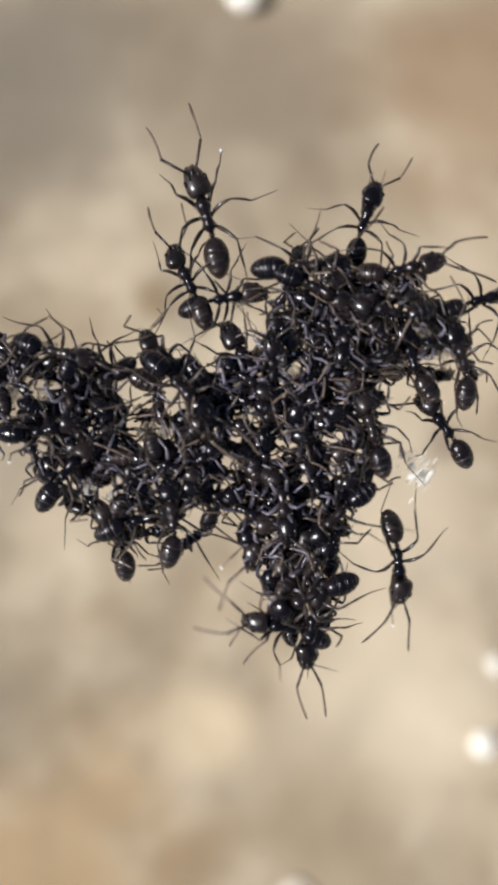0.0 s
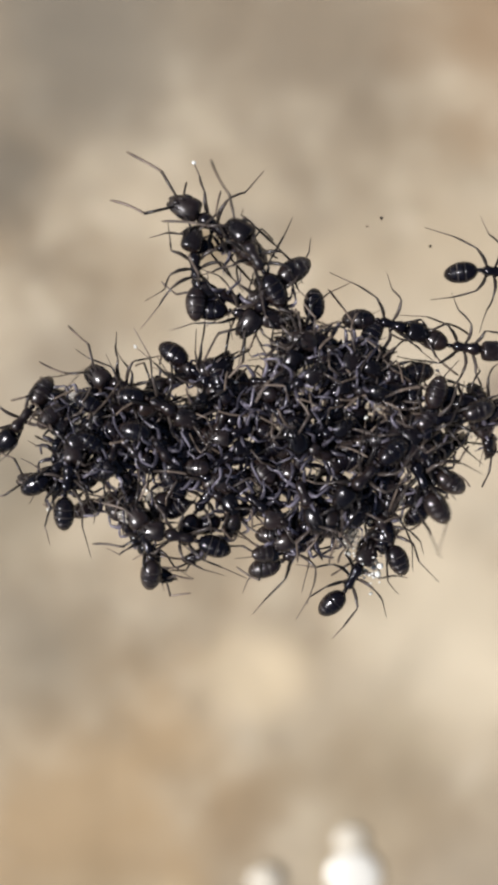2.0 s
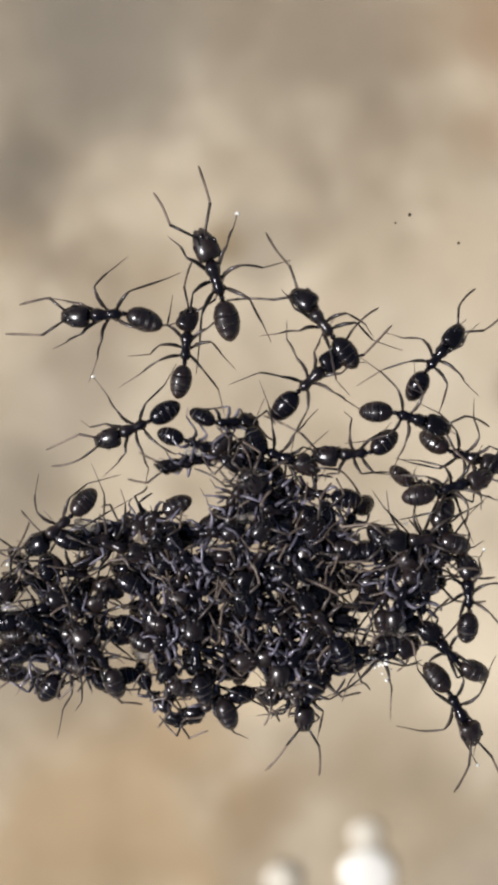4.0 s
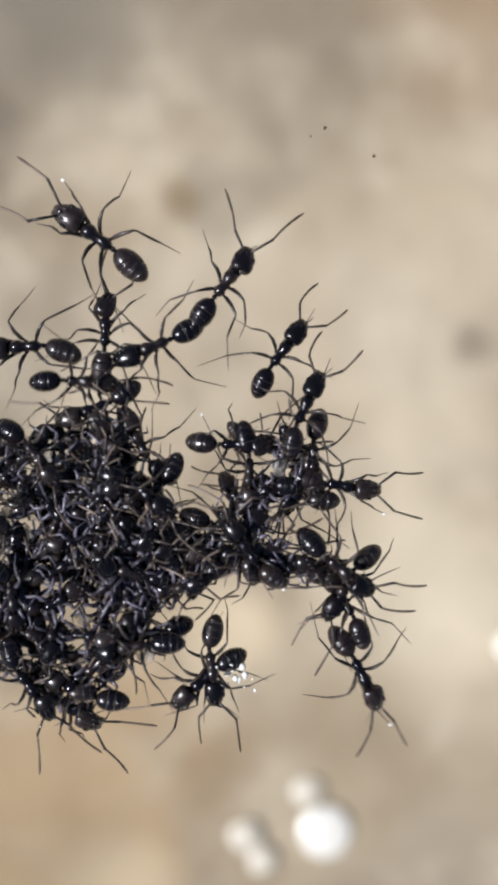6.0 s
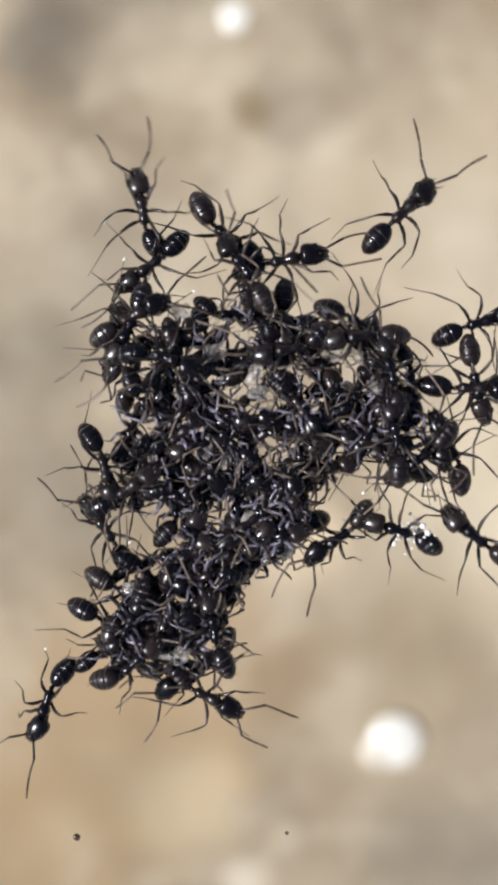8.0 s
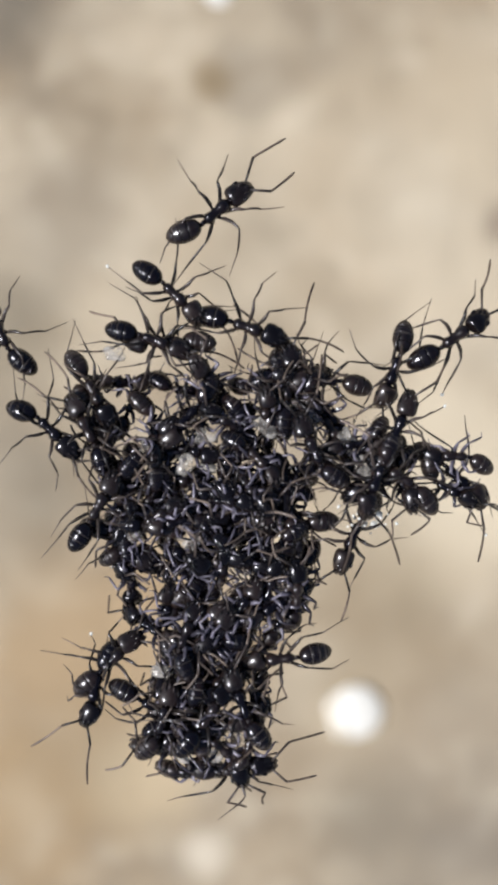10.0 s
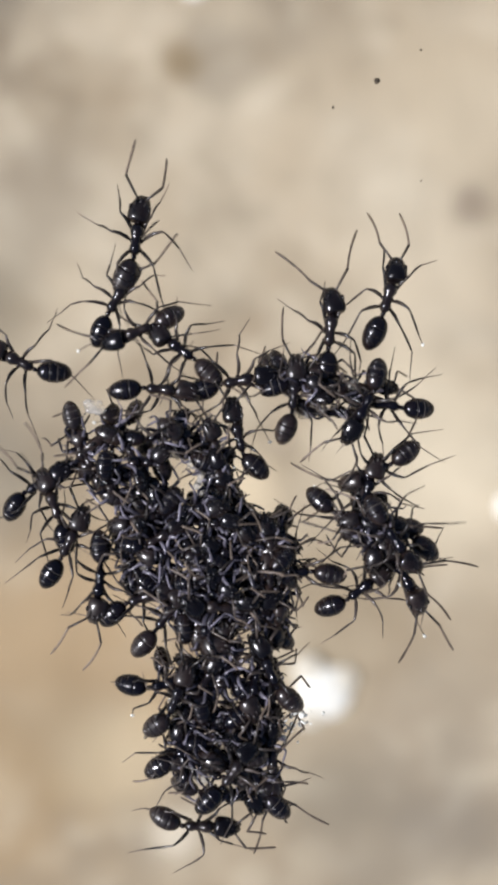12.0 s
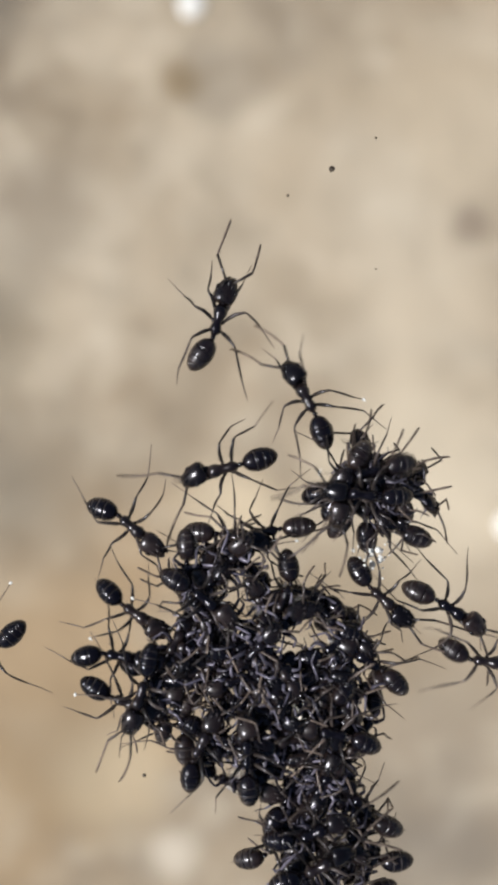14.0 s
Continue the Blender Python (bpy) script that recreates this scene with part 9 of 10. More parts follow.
    crawl(12, 0.88, [(0, 7.42, 8.32, 0.2, -109), (0.5, 7.11, 7.14, 1.1, -4), (1, 4.83, 6.47, 0.9, 119), (1.5, 4.91, 5.33, 0.2, 119), (2, 0.67, 4.24,
        0.9, 167), (2.5, -1.63, 4.88, 0.3, 153), (5, -3.51, -0.54, 0.3, 164), (5.5, -3.59, -0.34, 0.2, 164), (6, -3.77, -1.17, 0.2, 164), (6.5, -3.86,
        -2.65, 1, 198), (7, -4.86, -4.18, 0.3, 301), (7.5, -4.82, -5.86, 0.3, 287), (8, -5.1, -5.36, 0.1, 124), (8.5, -3.93, -6.72, 0.2, 124), (9,
        -3.39, -6.39, 0.9, 75), (11.5, -1.16, -8.38, 0.3, 58), (12, -1.34, -9.3, 0.1, 63), (12.5, -2, -10.73, 0.1, 90), (13, -0.78, -11.89, 0.1, 29),
        (13.5, -0.23, -12.79, 0.1, -3), (14, 0.84, -13.48, 0.3, -21)])
    crawl(13, 0.88, [(0, -2.2, 13.59, 0.2, -71), (0.5, -1.65, 12.62, 0.9, -153), (1, -2.87, 11.58, 0.3, 19), (1.5, -2.06, 8.54, 1.1, -31), (2, -4.94,
        8.29, 0.1, -127), (2.5, -4.68, 7.97, 0.3, -155), (5, -4.5, 2.88, 0.8, -130), (5.5, -5.13, 3.48, 0.2, -130), (6, -5.32, 2.65, 0.2, -130), (6.5,
        -6.66, 2.21, 0.1, -166), (7, -7.02, 3.22, 0.1, -194), (7.5, -5, 3.13, 0.1, -340), (8, -4.03, 2.21, 1, -333), (8.5, -3.48, 0.6, 0.8, -360), (9,
        -3.45, -0.74, 0.3, -390), (11.5, -1.04, -5.61, 1, -459), (12, 1.17, -1.85, 0.1, -518), (12.5, 0.91, -2.16, 0.1, -561), (13, 1.64, -2.89, 0.1,
        -469), (13.5, 3.8, -6.36, 0.3, -387), (14, 4.62, -7.58, 0.3, -370)])
    crawl(14, 0.88, [(0, 5.56, 12.58, 0.2, -165), (0.5, 5.38, 11.51, 0.2, -165), (1, 3.82, 10.36, 0.2, -165), (1.5, 4.19, 8.81, 0.2, -165), (2, 4.95,
        11.24, 0.8, -117), (2.5, 4.03, 10.36, 0.3, -86), (5, 2.33, 5.07, 0.3, -94), (5.5, 1.1, 6.14, 0.1, -42), (6, 1.34, 2.59, 1.2, -37), (6.5,
        -1.36, 1.26, 0.2, -37), (7, -3.66, 0.96, 0.3, -63), (7.5, -4.27, 1.02, 0.3, -30), (8, -2.88, 0.58, 1.4, -20), (8.5, -3, -0.31, 1.3, 24), (9,
        -3.46, -1.4, 1, 21), (11.5, -5.21, -7.8, 0.1, -141), (12, -2.3, -7.26, 0.1, 30), (12.5, -2.49, -8.61, 0.1, 33), (13, -4.08, -12.29, 0.1,
        -103), (13.5, -0.99, -10.9, 0.1, -22), (14, 0.55, -11.98, 0.1, -10)])
    crawl(15, 0.88, [(0, 4.36, 8.82, 1.2, 97), (0.5, 5.15, 7.91, 1, 37), (1, 3.32, 6.45, 0.3, 110), (1.5, 3.98, 4.14, 0.3, 148), (2, 4.66, 3.66, 0.3,
        39), (2.5, 1.55, 2.88, 0.9, 129), (5, 0.71, -2.77, 0.2, 129), (5.5, 3.15, -2.79, 0.1, 279), (6, 3.7, -3.57, 0.1, 277), (6.5, 1.08, -3.75, 0.2,
        277), (7, 1.68, -3.86, 0.2, 277), (7.5, -3.49, -11.15, 0.1, 317), (8, -1.57, -11.26, 0.1, 333), (8.5, -3.08, -12.97, 0.3, 355), (9, -1.16,
        -13.79, 0.3, 380), (11.5, 3.45, -19.25, 0.1, 347), (12, 3.25, -19.35, 0.1, 357), (12.5, 5.39, -20.2, 0.1, 366), (13, 6.16, -20.14, 0.1, 409),
        (13.5, 8.21, -22.01, 1.4, 540), (14, 8.14, -21.8, 1.4, 540)])
    crawl(16, 0.88, [(0, 11.17, 11.88, 1, 105), (0.5, 10.34, 9.81, 1.1, 101), (1, 10.04, 8.72, 0.3, 86), (1.5, 10.55, 6.14, 0.3, 86), (2, 7.82, 4.45,
        0.3, 113), (2.5, 6.27, 2.25, 0.1, 196), (5, 5.82, -0.07, 0.7, 187), (5.5, 5.29, 0.44, 1.2, 228), (6, 4.93, 0.2, 0.3, 378), (6.5, 3.23, -3.73,
        0.1, 377), (7, 2.46, -2.37, 0.2, 377), (7.5, 2.61, -3.06, 0.2, 377), (8, 2.61, -3.23, 0.2, 377), (8.5, 2.73, -6.87, 0.3, 421), (9, 2.76,
        -8.32, 0.3, 495), (11.5, 5.93, -17.49, 0.9, 630), (12, 5.96, -16.96, 0.2, 630), (12.5, 6.78, -17.59, 0.1, 508), (13, 6.14, -20.04, 0.3, 555),
        (13.5, 8.46, -20.7, 0.2, 555), (14, 8.71, -20.56, 0.2, 555)])
    crawl(17, 0.88, [(0, 2.05, 14.11, 0.2, 164), (0.5, 0.32, 12.87, 1, 190), (1, -0.8, 12.26, 1, 159), (1.5, -0.42, 10.3, 1, 158), (2, -1.34, 9.61,
        0.2, 158), (2.5, -2.96, 7.43, 0.2, 158), (5, -4.12, 2.11, 0.2, 158), (5.5, -4.7, 2.39, 0.2, 158), (6, -4.89, 1.56, 0.2, 158), (6.5, -8.03,
        -1.45, 0.2, 158), (7, -6.21, -4.94, 1, -22), (7.5, -4.61, -6.54, 0.9, -10), (8, -4.19, -7.63, 0.3, -22), (8.5, -3.06, -8.33, 0.8, 20), (9,
        -2.35, -9.59, 0.3, 30), (11.5, 0.64, -13.94, 0.1, 69), (12, 2.2, -11.89, 0.3, 55), (12.5, 1.14, -12.82, 0.3, 112), (13, 1.84, -14.18, 0.3,
        100), (13.5, 2.85, -15.06, 0.2, 100), (14, 2.78, -13.98, 0.2, 100)])
    crawl(18, 0.88, [(0, 10.39, 15.93, 0.2, 135), (0.5, 9.73, 14.54, 0.2, 135), (1, 8.01, 13.39, 0.2, 135), (1.5, 8.61, 11.78, 0.9, 315), (2, 8.09,
        11.67, 0.1, 343), (2.5, 6.99, 11.08, 0.1, 346), (5, 7.98, 5.66, 1, 332), (5.5, 6.88, 4.3, 0.9, 262), (6, 7.03, 5.36, 0.8, 425), (6.5, 4.98,
        3.74, 0.3, 355), (7, 4.09, 3.74, 0.1, 342), (7.5, 4.57, 2.91, 0.1, 337), (8, 3.86, 1.9, 0.3, 326), (8.5, 4.29, 1.95, 0.3, 320), (9, 3.61,
        -0.07, 0.3, 260), (11.5, 6.86, -4.53, 0.2, 260), (12, 9.09, -4.39, 0.9, 242), (12.5, 9.77, -4.47, 1, 342), (13, 8.89, -5.04, 0.2, 342), (13.5,
        10.26, -5.8, 1.4, 371), (14, 9.34, -6.53, 0.3, 444)])
    crawl(19, 0.88, [(0, 9.04, 5.06, 1, -99), (0.5, 7.9, 5.69, 0.9, -40), (1, 8.05, 5.02, 0.9, 9), (1.5, 6.63, 4.44, 0.9, 18), (2, 5.03, 4.49, 0.2,
        18), (2.5, 3.89, 3.11, 0.2, 18), (5, 9.37, -1, 0.1, 18), (5.5, 9.14, -1.09, 0.1, 12), (6, 8.58, -1.42, 0.1, 122), (6.5, 7.06, -1.85, 0.1,
        126), (7, 6.81, -2.33, 1, 256), (7.5, 6.58, -2.82, 0.8, 100), (8, 5.15, -2.07, 1.1, 101), (8.5, 5.22, -4.14, 0.2, 101), (9, 3.56, -5.12, 0.2,
        101), (11.5, 6.54, -9.79, 0.2, 101), (12, 6.8, -10.21, 0.3, 182), (12.5, 7.47, -10.76, 0.3, 189), (13, 7.76, -11.23, 0.2, 189), (13.5, 8.26,
        -11.75, 0.8, 158), (14, 9.44, -12.02, 0.3, 147)])
    crawl(20, 0.88, [(0, 9.37, 16.66, 1.1, -29), (0.5, 7.9, 15.78, 0.9, -23), (1, 5.12, 14.35, 1, 16), (1.5, 4.4, 13.24, 1.1, 12), (2, 2.93, 11.96,
        0.8, -11), (2.5, 0.52, 11.25, 0.3, -141), (5, -2.21, 5.76, 0.3, -158), (5.5, -2.06, 4.82, 1.1, 18), (6, -0.93, 6.4, 0.1, -4), (6.5, -3.12,
        8.25, 0.1, -32), (7, -0.57, 6.88, 0.1, -184), (7.5, -0.2, 6.52, 0.1, -199), (8, -3.54, 4.07, 0.1, -142), (8.5, -2.67, 2.65, 0.1, -81), (9,
        -2.31, 0.4, 0.8, -14), (11.5, 2.02, -1.15, 0.1, -30), (12, 0.43, -0.7, 0.1, 60), (12.5, 2.11, -3.4, 0.1, 81), (13, -0.01, -8.93, 0.3, 23),
        (13.5, 2.37, -10.03, 1, -27), (14, 1.32, -13.07, 0.9, -108)])
    crawl(21, 0.88, [(0, 12.39, 17.49, 0.8, 13), (0.5, 11.15, 15.25, 0.8, -10), (1, 11.55, 14.61, 0.1, 17), (1.5, 12.18, 11.87, 0.3, -11), (2, 10.78,
        10.92, 0.1, -8), (2.5, 9.58, 10.2, 0.1, -9), (5, 9.84, 4.85, 0.3, -45), (5.5, 8.46, 4.49, 0.3, -90), (6, 7.39, 3.72, 0.2, -90), (6.5, 6.35,
        3.35, 1, -180), (7, 4.44, 3.37, 0.3, -169), (7.5, 5.07, 1.66, 1.1, -171), (8, 3.83, 1.41, 1.2, -170), (8.5, 5.01, 1.39, 0.3, -229), (9, 4.54,
        -0.12, 0.3, -151), (11.5, 7.35, -5.63, 0.3, -222), (12, 6.66, -4.03, 0.3, -275), (12.5, 9.96, -3.43, 0.3, -250), (13, 9.31, -4.35, 0.2, -250),
        (13.5, 10.75, -5.49, 0.8, -399), (14, 8.54, -5.91, 0.9, -466)])
    crawl(22, 0.88, [(0, 6.14, 16.57, 0.1, 10), (0.5, 5.36, 15.13, 0.1, 17), (1, 4.13, 13, 0.8, 5), (1.5, 3.62, 10.59, 1, -39), (2, 1.34, 9.93, 0.3,
        -45), (2.5, 0.49, 9.01, 0.3, -26), (5, 4.58, 6.4, 0.1, -19), (5.5, 2.06, 6.44, 0.1, -193), (6, -0.32, 5.48, 0.3, -158), (6.5, 0.63, 4.68, 0.1,
        -22), (7, -2.19, 3.47, 0.3, -18), (7.5, -2.45, 1.88, 0.9, -49), (8, -4.19, 1.67, 0.9, -118), (8.5, -4.56, 1.57, 0.1, -132), (9, -2.74, -0.94,
        0.2, -132), (11.5, 2.06, -6.42, 1.1, -112), (12, -0.15, -10.62, 0.3, -96), (12.5, -0.73, -5.71, 0.9, -145), (13, 1.18, -6.64, 0.3, -18),
        (13.5, 2.57, -8.74, 1, -27), (14, 3.62, -9.74, 1, -38)])
    crawl(23, 0.88, [(0, 0.4, 14.46, 1, -13), (0.5, 0.12, 13.43, 0.2, -13), (1, -0.13, 11.77, 1.1, -10), (1.5, 0.34, 9.76, 1, -20), (2, -1.27, 9.14,
        0.3, -27), (2.5, -5.41, 6.71, 1, 39), (5, -7.19, 0.87, 0.2, 39), (5.5, -5.69, 1.32, 0.2, 39), (6, -5.88, 0.49, 0.2, 39), (6.5, -5.9, -1.58,
        0.8, -24), (7, -4.88, -0.53, 1, 60), (7.5, -5.21, -2.36, 0.9, 86), (8, -4.13, -3.9, 0.9, 35), (8.5, -2.59, -2.59, 0.3, 23), (9, -3.03, -1.34,
        1.2, 69), (11.5, -2.25, -7.49, 0.1, 193), (12, -1.73, -7.91, 0.1, 109), (12.5, -1.39, -8.06, 0.1, -10), (13, -1.26, -8.69, 0.1, 16), (13.5,
        -0.5, -9.43, 0.1, -29), (14, 1.1, -10.48, 0.1, -34)])
    crawl(24, 0.88, [(0, 9.85, 14.16, 0.2, 35), (0.5, 9.67, 13.08, 0.2, 35), (1, 10.67, 10.66, 0.8, 61), (1.5, 10.97, 9, 0.2, 61), (2, 9.28, 8.14, 1,
        -101), (2.5, 8.73, 8.09, 0.8, 58), (5, 9.38, 4.65, 0.8, -10), (5.5, 8.8, 4.71, 0.3, -32), (6, 8.24, 2.8, 0.3, -9), (6.5, 7.77, 1.71, 0.8, 3),
        (7, 7.41, 1.1, 0.2, 3), (7.5, 7.08, 0.03, 0.3, -145), (8, 8.05, -0.13, 0.1, -76), (8.5, 8.58, -4.15, 0.1, -3), (9, 7.27, -2.99, 1, 63), (11.5,
        9.39, -6.97, 0.3, 69), (12, 9.21, -7.55, 0.2, 69), (12.5, 8.61, -5.82, 1, -13), (13, 8.82, -5.92, 0.9, 14), (13.5, 9.38, -6.42, 1.1, 19), (14,
        8.95, -6.19, 0.3, 61)])
    crawl(25, 0.88, [(0, 15.17, 16.41, 0.3, 14), (0.5, 13.92, 14.28, 1.1, 29), (1, 13.33, 13.17, 0.1, -28), (1.5, 13.77, 10.57, 0.1, -15), (2, 9.92,
        8.44, 0.9, -172), (2.5, 9.12, 7.74, 0.3, -128), (5, 7.57, 2.28, 0.8, -142), (5.5, 6.69, 2.86, 0.9, -195), (6, 6.59, 2.5, 0.2, -195), (6.5,
        5.55, 0.15, 0.3, -184), (7, 5.66, 0.42, 1.4, -222), (7.5, 6.33, -0.49, 1, -225), (8, 5.91, -2.75, 1, -143), (8.5, 6.08, -4.25, 0.2, -143), (9,
        5.86, -0.78, 0.1, -115), (11.5, 11.93, -5.57, 0.1, -109), (12, 9.64, -6.65, 0.1, -154), (12.5, 10.27, -5.96, 0.9, -162), (13, 9.2, -5.51, 0.2,
        -162), (13.5, 9.09, -7.91, 1, -169), (14, 10.04, -7.07, 0.3, -213)])
    crawl(26, 0.88, [(0, 2.48, 11.83, 0.2, 109), (0.5, 2.3, 10.75, 0.2, 109), (1, 0.73, 9.61, 0.2, 109), (1.5, 0.95, 8.06, 0.2, 109), (2, 0.03, 8.84,
        0.8, -27), (2.5, -1.2, 8.07, 0.9, -18), (5, -2.85, 2.47, 0.2, -18), (5.5, -2.89, 3.7, 1.4, 22), (6, -2.31, 3.92, 1.1, -53), (6.5, -4.36,
        -0.45, 0.8, -18), (7, -4.15, 0.28, 0.8, -11), (7.5, -4.76, -0.93, 0.3, -18), (8, -5.01, -3.12, 0.8, -75), (8.5, -4.23, -5.97, 0.3, -43), (9,
        -3.14, -5.71, 0.2, -43), (11.5, 0.64, -12.04, 0.1, -19), (12, 1.29, -11.18, 0.3, 19), (12.5, 1.19, -12.72, 0.3, 9), (13, 1.68, -12.53, 0.9,
        39), (13.5, 2.55, -13.81, 0.9, 55), (14, 3.44, -14.89, 0.8, 62)])
    crawl(27, 0.88, [(0, 14.34, 14.36, 0.8, 108), (0.5, 13.65, 13.33, 1.1, 141), (1, 10.92, 11.8, 1, 180), (1.5, 11.84, 10.61, 0.2, 180), (2, 11.57,
        8.91, 0.2, 180), (2.5, 10.27, 7.2, 0.2, 180), (5, 7.85, 2.05, 1.1, 193), (5.5, 9.37, 0.82, 0.3, 360), (6, 8.54, -0.76, 0.1, 240), (6.5, 4.95,
        -1.01, 1, 313), (7, 5.55, -1.45, 0.8, 328), (7.5, 6.61, -2.1, 1, 323), (8, 7.08, -2.41, 0.3, 479), (8.5, 6.66, -3.33, 1, 371), (9, 6.31,
        -3.68, 1, 520), (11.5, 11.56, -8.65, 0.3, 487), (12, 10.26, -8.89, 0.3, 521), (12.5, 10.82, -9.4, 0.1, 684), (13, 8.42, -7.3, 0.9, 576),
        (13.5, 12.08, -11.08, 0.1, 536), (14, 13.61, -12.08, 0.1, 712)])
    crawl(28, 0.88, [(0, 0.67, 10.43, 1, 51), (0.5, 0.29, 8.51, 0.8, 27), (1, -1.74, 9.32, 1.1, 86), (1.5, -2.07, 7.37, 0.8, 95), (2, -3.17, 6.23, 1,
        81), (2.5, -3.14, 4.29, 0.3, 47), (5, -4.81, -1.5, 0.2, 47), (5.5, -5.39, -1.06, 0.2, 47), (6, -5.57, -1.89, 0.2, 47), (6.5, -7.27, -2.9, 1.4,
        45), (7, -7.16, -5.96, 0.9, 48), (7.5, -5.89, -7.61, 0.2, 48), (8, -4.88, -8.72, 0.3, -31), (8.5, -3.85, -9.82, 0.2, -31), (9, -2.81, -11.27,
        0.2, -31), (11.5, 2.41, -16.1, 0.2, -31), (12, 2.92, -16.58, 0.3, 30), (12.5, 4.16, -16.92, 0.2, 30), (13, 6.08, -18.32, 1, 39), (13.5, 3.96,
        -15.13, 0.3, 81), (14, 5.12, -15.14, 1.3, 90)])
    crawl(29, 0.88, [(0, 9.98, 8.79, 0.9, -135), (0.5, 8.56, 7.57, 1.2, -200), (1, 9.05, 7.33, 1.2, -270), (1.5, 9.46, 5.19, 0.2, -270), (2, 7.91,
        5.4, 0.2, -270), (2.5, 6.29, 4.34, 0.2, -270), (5, 3.55, -1.32, 1.4, -207), (5.5, 3.41, -3.77, 0.1, -180), (6, 1.09, -2.81, 1.1, -171), (6.5,
        -0.62, -4.58, 0.3, -186), (7, 0.35, -4.81, 0.3, -190), (7.5, -2.5, -10.44, 0.3, -119), (8, -2.41, -10.12, 0.2, -119), (8.5, -2.16, -11.47,
        0.2, -119), (9, 0, -12.23, 1.1, -270), (11.5, 2.9, -16.41, 0.8, -313), (12, 4.45, -17.17, 1, -306), (12.5, 2.9, -17.58, 0.1, -316), (13, 3.63,
        -18.41, 0.1, -316), (13.5, 6.05, -19.24, 0.3, -324), (14, 7.47, -18.92, 1.3, -332)])
    crawl(30, 0.88, [(0, 12.65, 14.36, 0.8, 108), (0.5, 11.24, 11.73, 0.8, 162), (1, 8.06, 10.57, 1.4, 139), (1.5, 9.79, 7.99, 0.8, 117), (2, 9.25, 7,
        1, 126), (2.5, 7.93, 4.86, 0.8, 133), (5, 9.75, -0.88, 0.1, 133), (5.5, 7.47, 0.7, 0.2, 133), (6, 5.15, 0.48, 0.9, 124), (6.5, 4.29, -0.75,
        0.8, 132), (7, 5.86, -1.65, 0.2, 132), (7.5, 4.35, -2.86, 0.1, 214), (8, 3.15, -5.59, 0.1, 214), (8.5, 2.53, -6.49, 0.3, 203), (9, 2.81,
        -6.49, 0.3, 159), (11.5, 6.1, -11.33, 0.2, 159), (12, 5.91, -13.69, 0.8, 113), (12.5, 5.95, -14.9, 0.9, 120), (13, 6.42, -15.88, 0.9, 135),
        (13.5, 8.25, -16.85, 0.9, 152), (14, 9.18, -17.16, 0.3, 131)])
    crawl(31, 0.88, [(0, -0.08, 11.9, 1.3, 13), (0.5, -0.79, 10.27, 1.4, 25), (1, -2.56, 9.74, 1.2, 60), (1.5, -1.94, 7.04, 0.9, 18), (2, -3.47, 6.91,
        0.9, 48), (2.5, -4.07, 4.88, 1, 27), (5, -6.05, -0.91, 0.2, 27), (5.5, -2.52, -3.14, 0.8, 10), (6, -2.48, -4.03, 1.1, -51), (6.5, -5.81,
        -5.57, 0.7, 53), (7, -6.45, -6.79, 0.7, 53), (7.5, -7.73, -9.29, 0.1, -119), (8, -7.13, -11.49, 0.1, -110), (8.5, -4.58, -9.78, 0.3, 4), (9,
        -4.19, -12.5, 0.1, -105), (11.5, 1.08, -13.55, 0.1, -81), (12, 2.14, -14.19, 0.3, 11), (12.5, 2.65, -14.85, 0.3, 22), (13, 3.84, -14.86, 0.3,
        35), (13.5, 5.84, -16.23, 0.8, 29), (14, 7.33, -17.76, 1.2, 22)])
    crawl(32, 0.88, [(0, 2.23, 8.16, 0.3, 120), (0.5, 2.08, 7.33, 0.9, 114), (1, 0.55, 6.43, 0.9, 113), (1.5, 0.68, 5.04, 0.9, 113), (2, -0.49, 4.08,
        0.8, 110), (2.5, -0.74, 3.07, 1, 117), (5, -4.37, -2.73, 0.9, 159), (5.5, -0.72, -4.5, 0.3, 326), (6, -1.4, -4.98, 0.2, 326), (6.5, -3.77,
        -4.2, 0.9, 486), (7, -5.29, -7.11, 0.8, 470), (7.5, -5.53, -8.77, 1, 419), (8, -4.03, -9.96, 0.9, 402), (8.5, -3.62, -10.47, 1, 414), (9,
        -2.4, -11.97, 1, 435), (11.5, 2.12, -14.66, 0.3, 433), (12, 2.54, -14.68, 0.8, 428), (12.5, 3.12, -15.68, 0.3, 421), (13, 4.36, -16.11, 0.3,
        407), (13.5, 5.54, -17.98, 0.2, 407), (14, 6.11, -18.49, 0.2, 407)])
    crawl(33, 0.88, [(0, 11.74, 15.94, 1.3, 165), (0.5, 11.6, 14.57, 1.3, 138), (1, 8.8, 12.68, 0.3, 198), (1.5, 10.2, 11.1, 1, 153), (2, 7.92, 10.26,
        0.2, 153), (2.5, 5.99, 10.38, 0.9, 142), (5, 5.57, 5.3, 0.1, 207), (5.5, 4.72, 5.48, 0.1, 204), (6, 1.61, 2.53, 0.3, 212), (6.5, 1.25, -1.31,
        1.1, 135), (7, 2.95, 0.11, 0.9, 117), (7.5, 1.01, 0.74, 1.2, 220), (8, 1.39, 0.97, 1.3, 191), (8.5, 1.18, -0.29, 1.1, 95), (9, 2.57, -3.34,
        1.3, 129), (11.5, 6.01, -5.19, 0.3, 87), (12, 4.76, -5.55, 0.3, 104), (12.5, 4.97, -7.14, 0.3, 113), (13, 4.59, -8.24, 0.3, 237), (13.5, 5.38,
        -9.36, 0.3, 238), (14, 6.37, -9.83, 0.3, 246)])
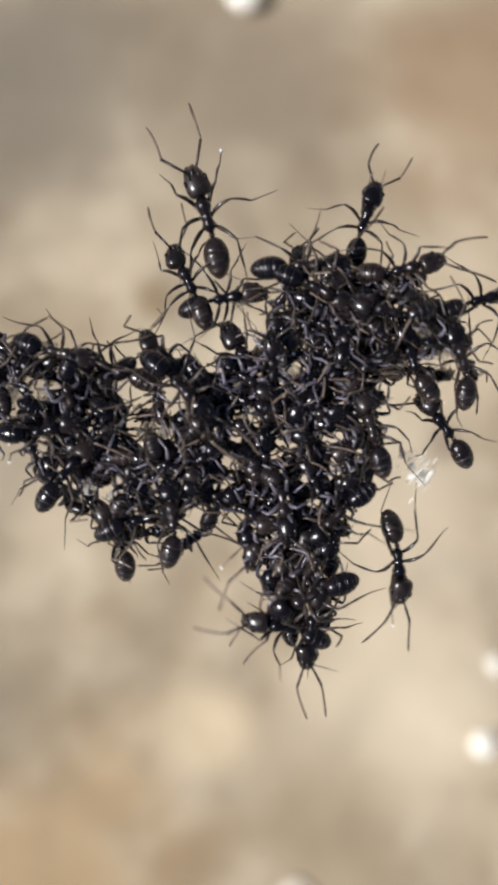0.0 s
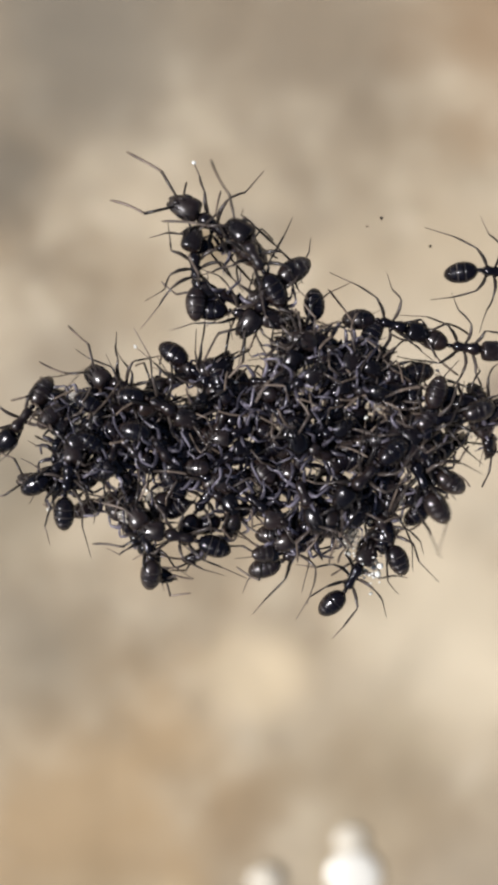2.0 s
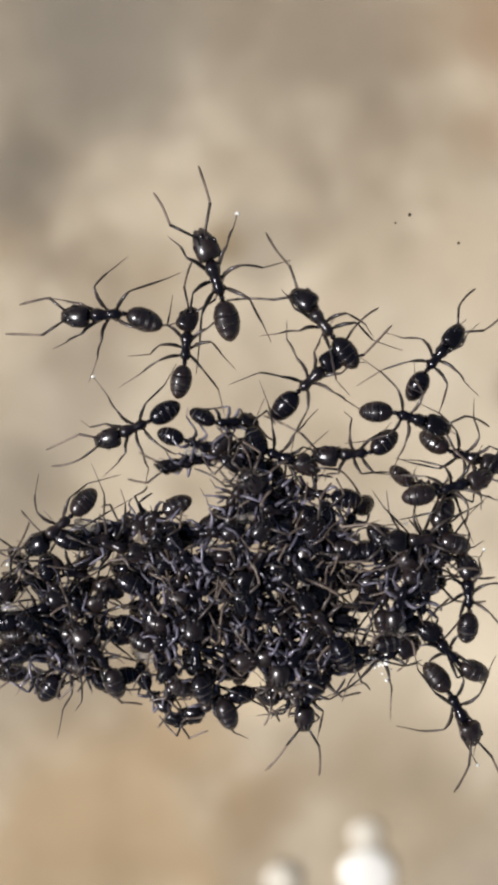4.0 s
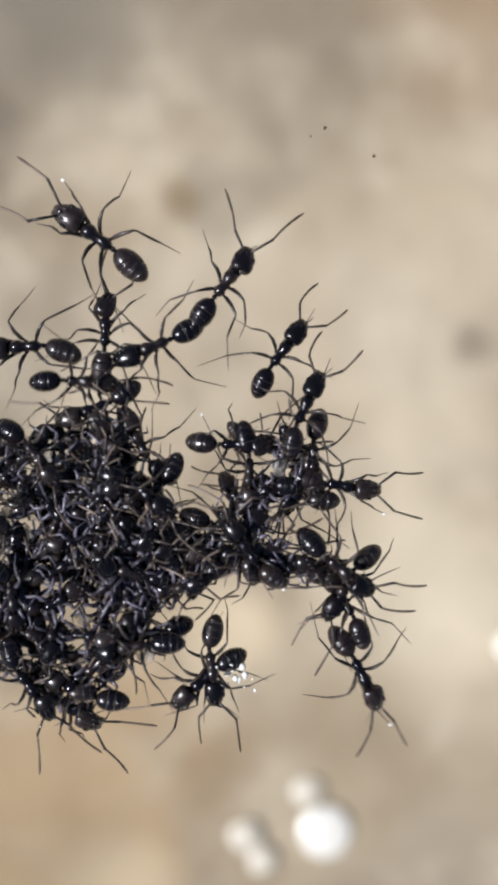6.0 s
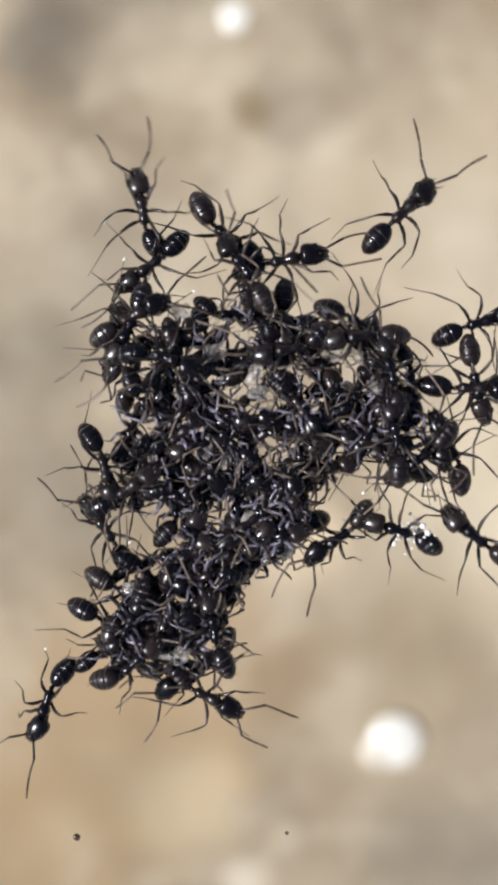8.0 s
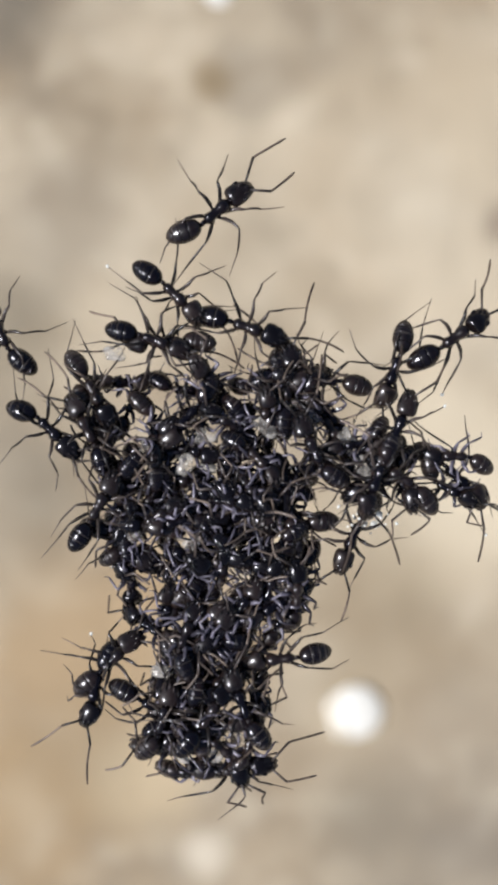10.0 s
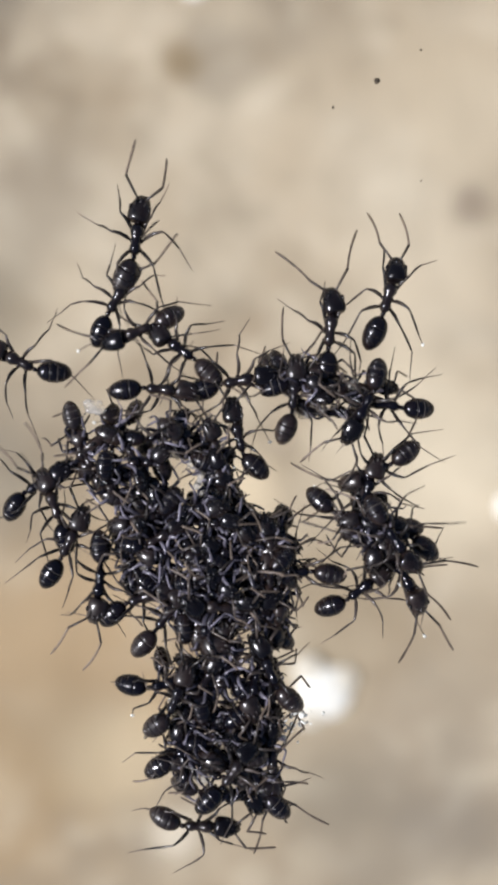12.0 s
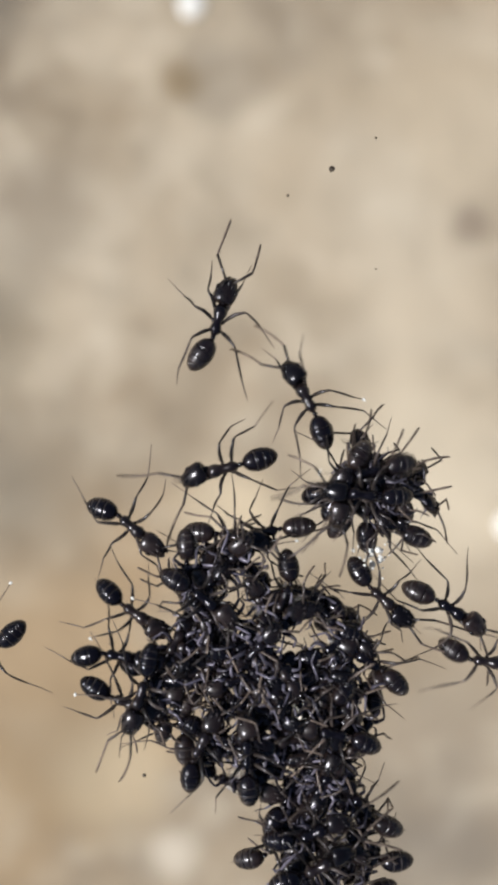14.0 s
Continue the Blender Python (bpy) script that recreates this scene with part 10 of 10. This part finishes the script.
    crawl(34, 0.88, [(0, 13.9, 12.04, 0.1, 127), (0.5, 13.15, 12.8, 1.4, 124), (1, 11.91, 11.5, 1.1, 124), (1.5, 11.9, 9.57, 1.2, 164), (2, 10.94,
        8.95, 0.2, 164), (2.5, 8.71, 6.33, 1.4, 140), (5, 10.35, -0.42, 0.1, 55), (5.5, 4.88, 3.2, 0.3, 4), (6, 4.6, 4.17, 0.3, 0), (6.5, 5.53, 1.71,
        0.3, -15), (7, 5.65, 1.39, 1.3, 62), (7.5, 4.84, 0.93, 0.3, 35), (8, 4.97, 0.2, 1.1, 105), (8.5, 4.71, -2.39, 0.8, 175), (9, 4.98, -2.99, 1.1,
        254), (11.5, 10.73, -8.97, 1.1, 243), (12, 10.11, -9.1, 1, 305), (12.5, 9.47, -7.89, 0.1, 246), (13, 7.06, -10.24, 0.2, 246), (13.5, 8.07,
        -11.08, 0.2, 246), (14, 9.28, -5.31, 0.8, 196)])
    crawl(35, 0.88, [(0, 3.22, 8.78, 0.9, 11), (0.5, 2.36, 8.39, 0.2, 11), (1, 0.79, 7.41, 0.2, 11), (1.5, 3.25, 5.7, 1.2, 55), (2, 1.46, 5.53, 0.2,
        55), (2.5, 1.78, 3.9, 1, 50), (5, -0.65, -2.52, 1, 117), (5.5, 0.3, -2.96, 1, 85), (6, -0.8, -4.36, 0.9, 156), (6.5, -1.62, -3.77, 1.1, 99),
        (7, -0.32, -5.68, 0.3, 30), (7.5, -0.59, -6.85, 0.2, 30), (8, -1.22, -8.74, 1.1, 99), (8.5, -0.43, -9.92, 1.1, 113), (9, 0.57, -10.86, 1,
        109), (11.5, 4.95, -17.2, 1.1, 117), (12, 5.37, -17.61, 0.3, 119), (12.5, 7.05, -18.31, 0.1, 88), (13, 6.96, -17.62, 1, 135), (13.5, 9.04,
        -18.53, 0.9, 166), (14, 9.19, -19.04, 0.2, 166)])
    walk(FOAM, [(t, pose(x * MM, y * MM, 0, 0, 0, 9 * t)) for t, x, y in (         (0, 12.89, 10.46), (0.5, 6.71, 3.31), (1, 7.30, 2.49), (1.5, 8.84,
        2.82), (2, 7.19, 3.18), (2.5, 6.80, 1.60), (5, 5.05, -2.35), (5.5, 4.06, -4.53), (6, 4.47, -3.93), (6.5, 2.61, -5.56), (7, 3.81, -3.85), (7.5,
        5.04, -4.07), (8, 5.85, -5.60), (8.5, 6.46, -4.85), (9, 6.06, -6.21), (11.5, 9.00, -8.16), (12, 6.70, -15.75), (12.5, 8.23, -8.69), (13, 5.93,
        -6.64), (13.5, 9.15, -9.31), (14, 9.57, -8.60))])
    walk(BED_GLINT, [(t, pose(x * MM, y * MM, BED + 0.3 * MM)) for t, x, y in ((0, -0.14, 62.4), (6.6, -0.64, 58.4), (7.2, -1.14, 33.4), (7.5, -1.14, 28.4),
        (8.2, -1.0, 28.4), (9.2, -0.3, 28.4), (11.5, 0.98, 27.5), (14, 0.75, 27.4))])
    for bubble, way in zip(SMALL_BUBBLES, (
            ((0, 0.2, 2.65), (2.7, 0.2, 2.65), (5.5, 0.3, 3.3), (6, -0.85, 2.9), (6.5, -1.2, 2.8), (7, -0.3, 0.7), (9.2, 0.0, 0.6), (11.5, 1.7, 0.9), (14, 1.7, 0.9)),
            ((0, -6.0, -0.4), (5.5, -5.6, -0.3), (6, -5.2, -0.3), (6.5, -3.5, 1.2), (7, -2.5, -0.4), (7.5, -2.2, -1.9), (8, -0.8, -0.8), (9.2, -0.4, -0.5), (11.5, -0.6, 1.6), (14, -0.6, 1.6)),
            ((0, -5.5, -2.4), (5.5, -5.0, -2.2), (6, -4.1, -2.0), (6.5, -2.3, -1.2), (7, -0.6, -0.6), (9.2, -0.4, -0.5), (11.5, -0.6, -1.4), (14, -0.6, -1.4)))):
        walk(bubble, [(t, pose((10.1 + dx) * MM, (-23.75 + dy) * MM, BED + 0.3 * MM)) for t, dx, dy in way])
    for k, grit in enumerate(SPECKS[:4]):      # grit that drifts with the water, two grains of it from farther off
        x, y, z = grit.location
        walk(grit, [(t, pose(x + (dx + (9 if k < 2 and t < 9.5 else 0)) * MM, y + dy * MM, z)) for t, dx, dy in ((0, 17.65, 8.59), (9.2, 11.65, 5.59), (11.5, 1.65, -0.41), (12, 0.90, 0.41),
        (12.5, 0.00, 0.00), (13, -0.37, -0.47), (13.5, -0.27, -0.88), (14, -0.69, -1.39))])
    walk(SPECKS[4], [(t, pose(x * MM, y * MM, 0.02 * MM)) for t, x, y in ((0, -7.0, -9.0), (7, -7.50, -13.60), (7.5, -6.90, -15.10), (8, -6.22, -16.49), (8.5, -5.20, -17.83), (9.2, -3.6, -19.6), (14, -6.0, -30.0))])


motions()
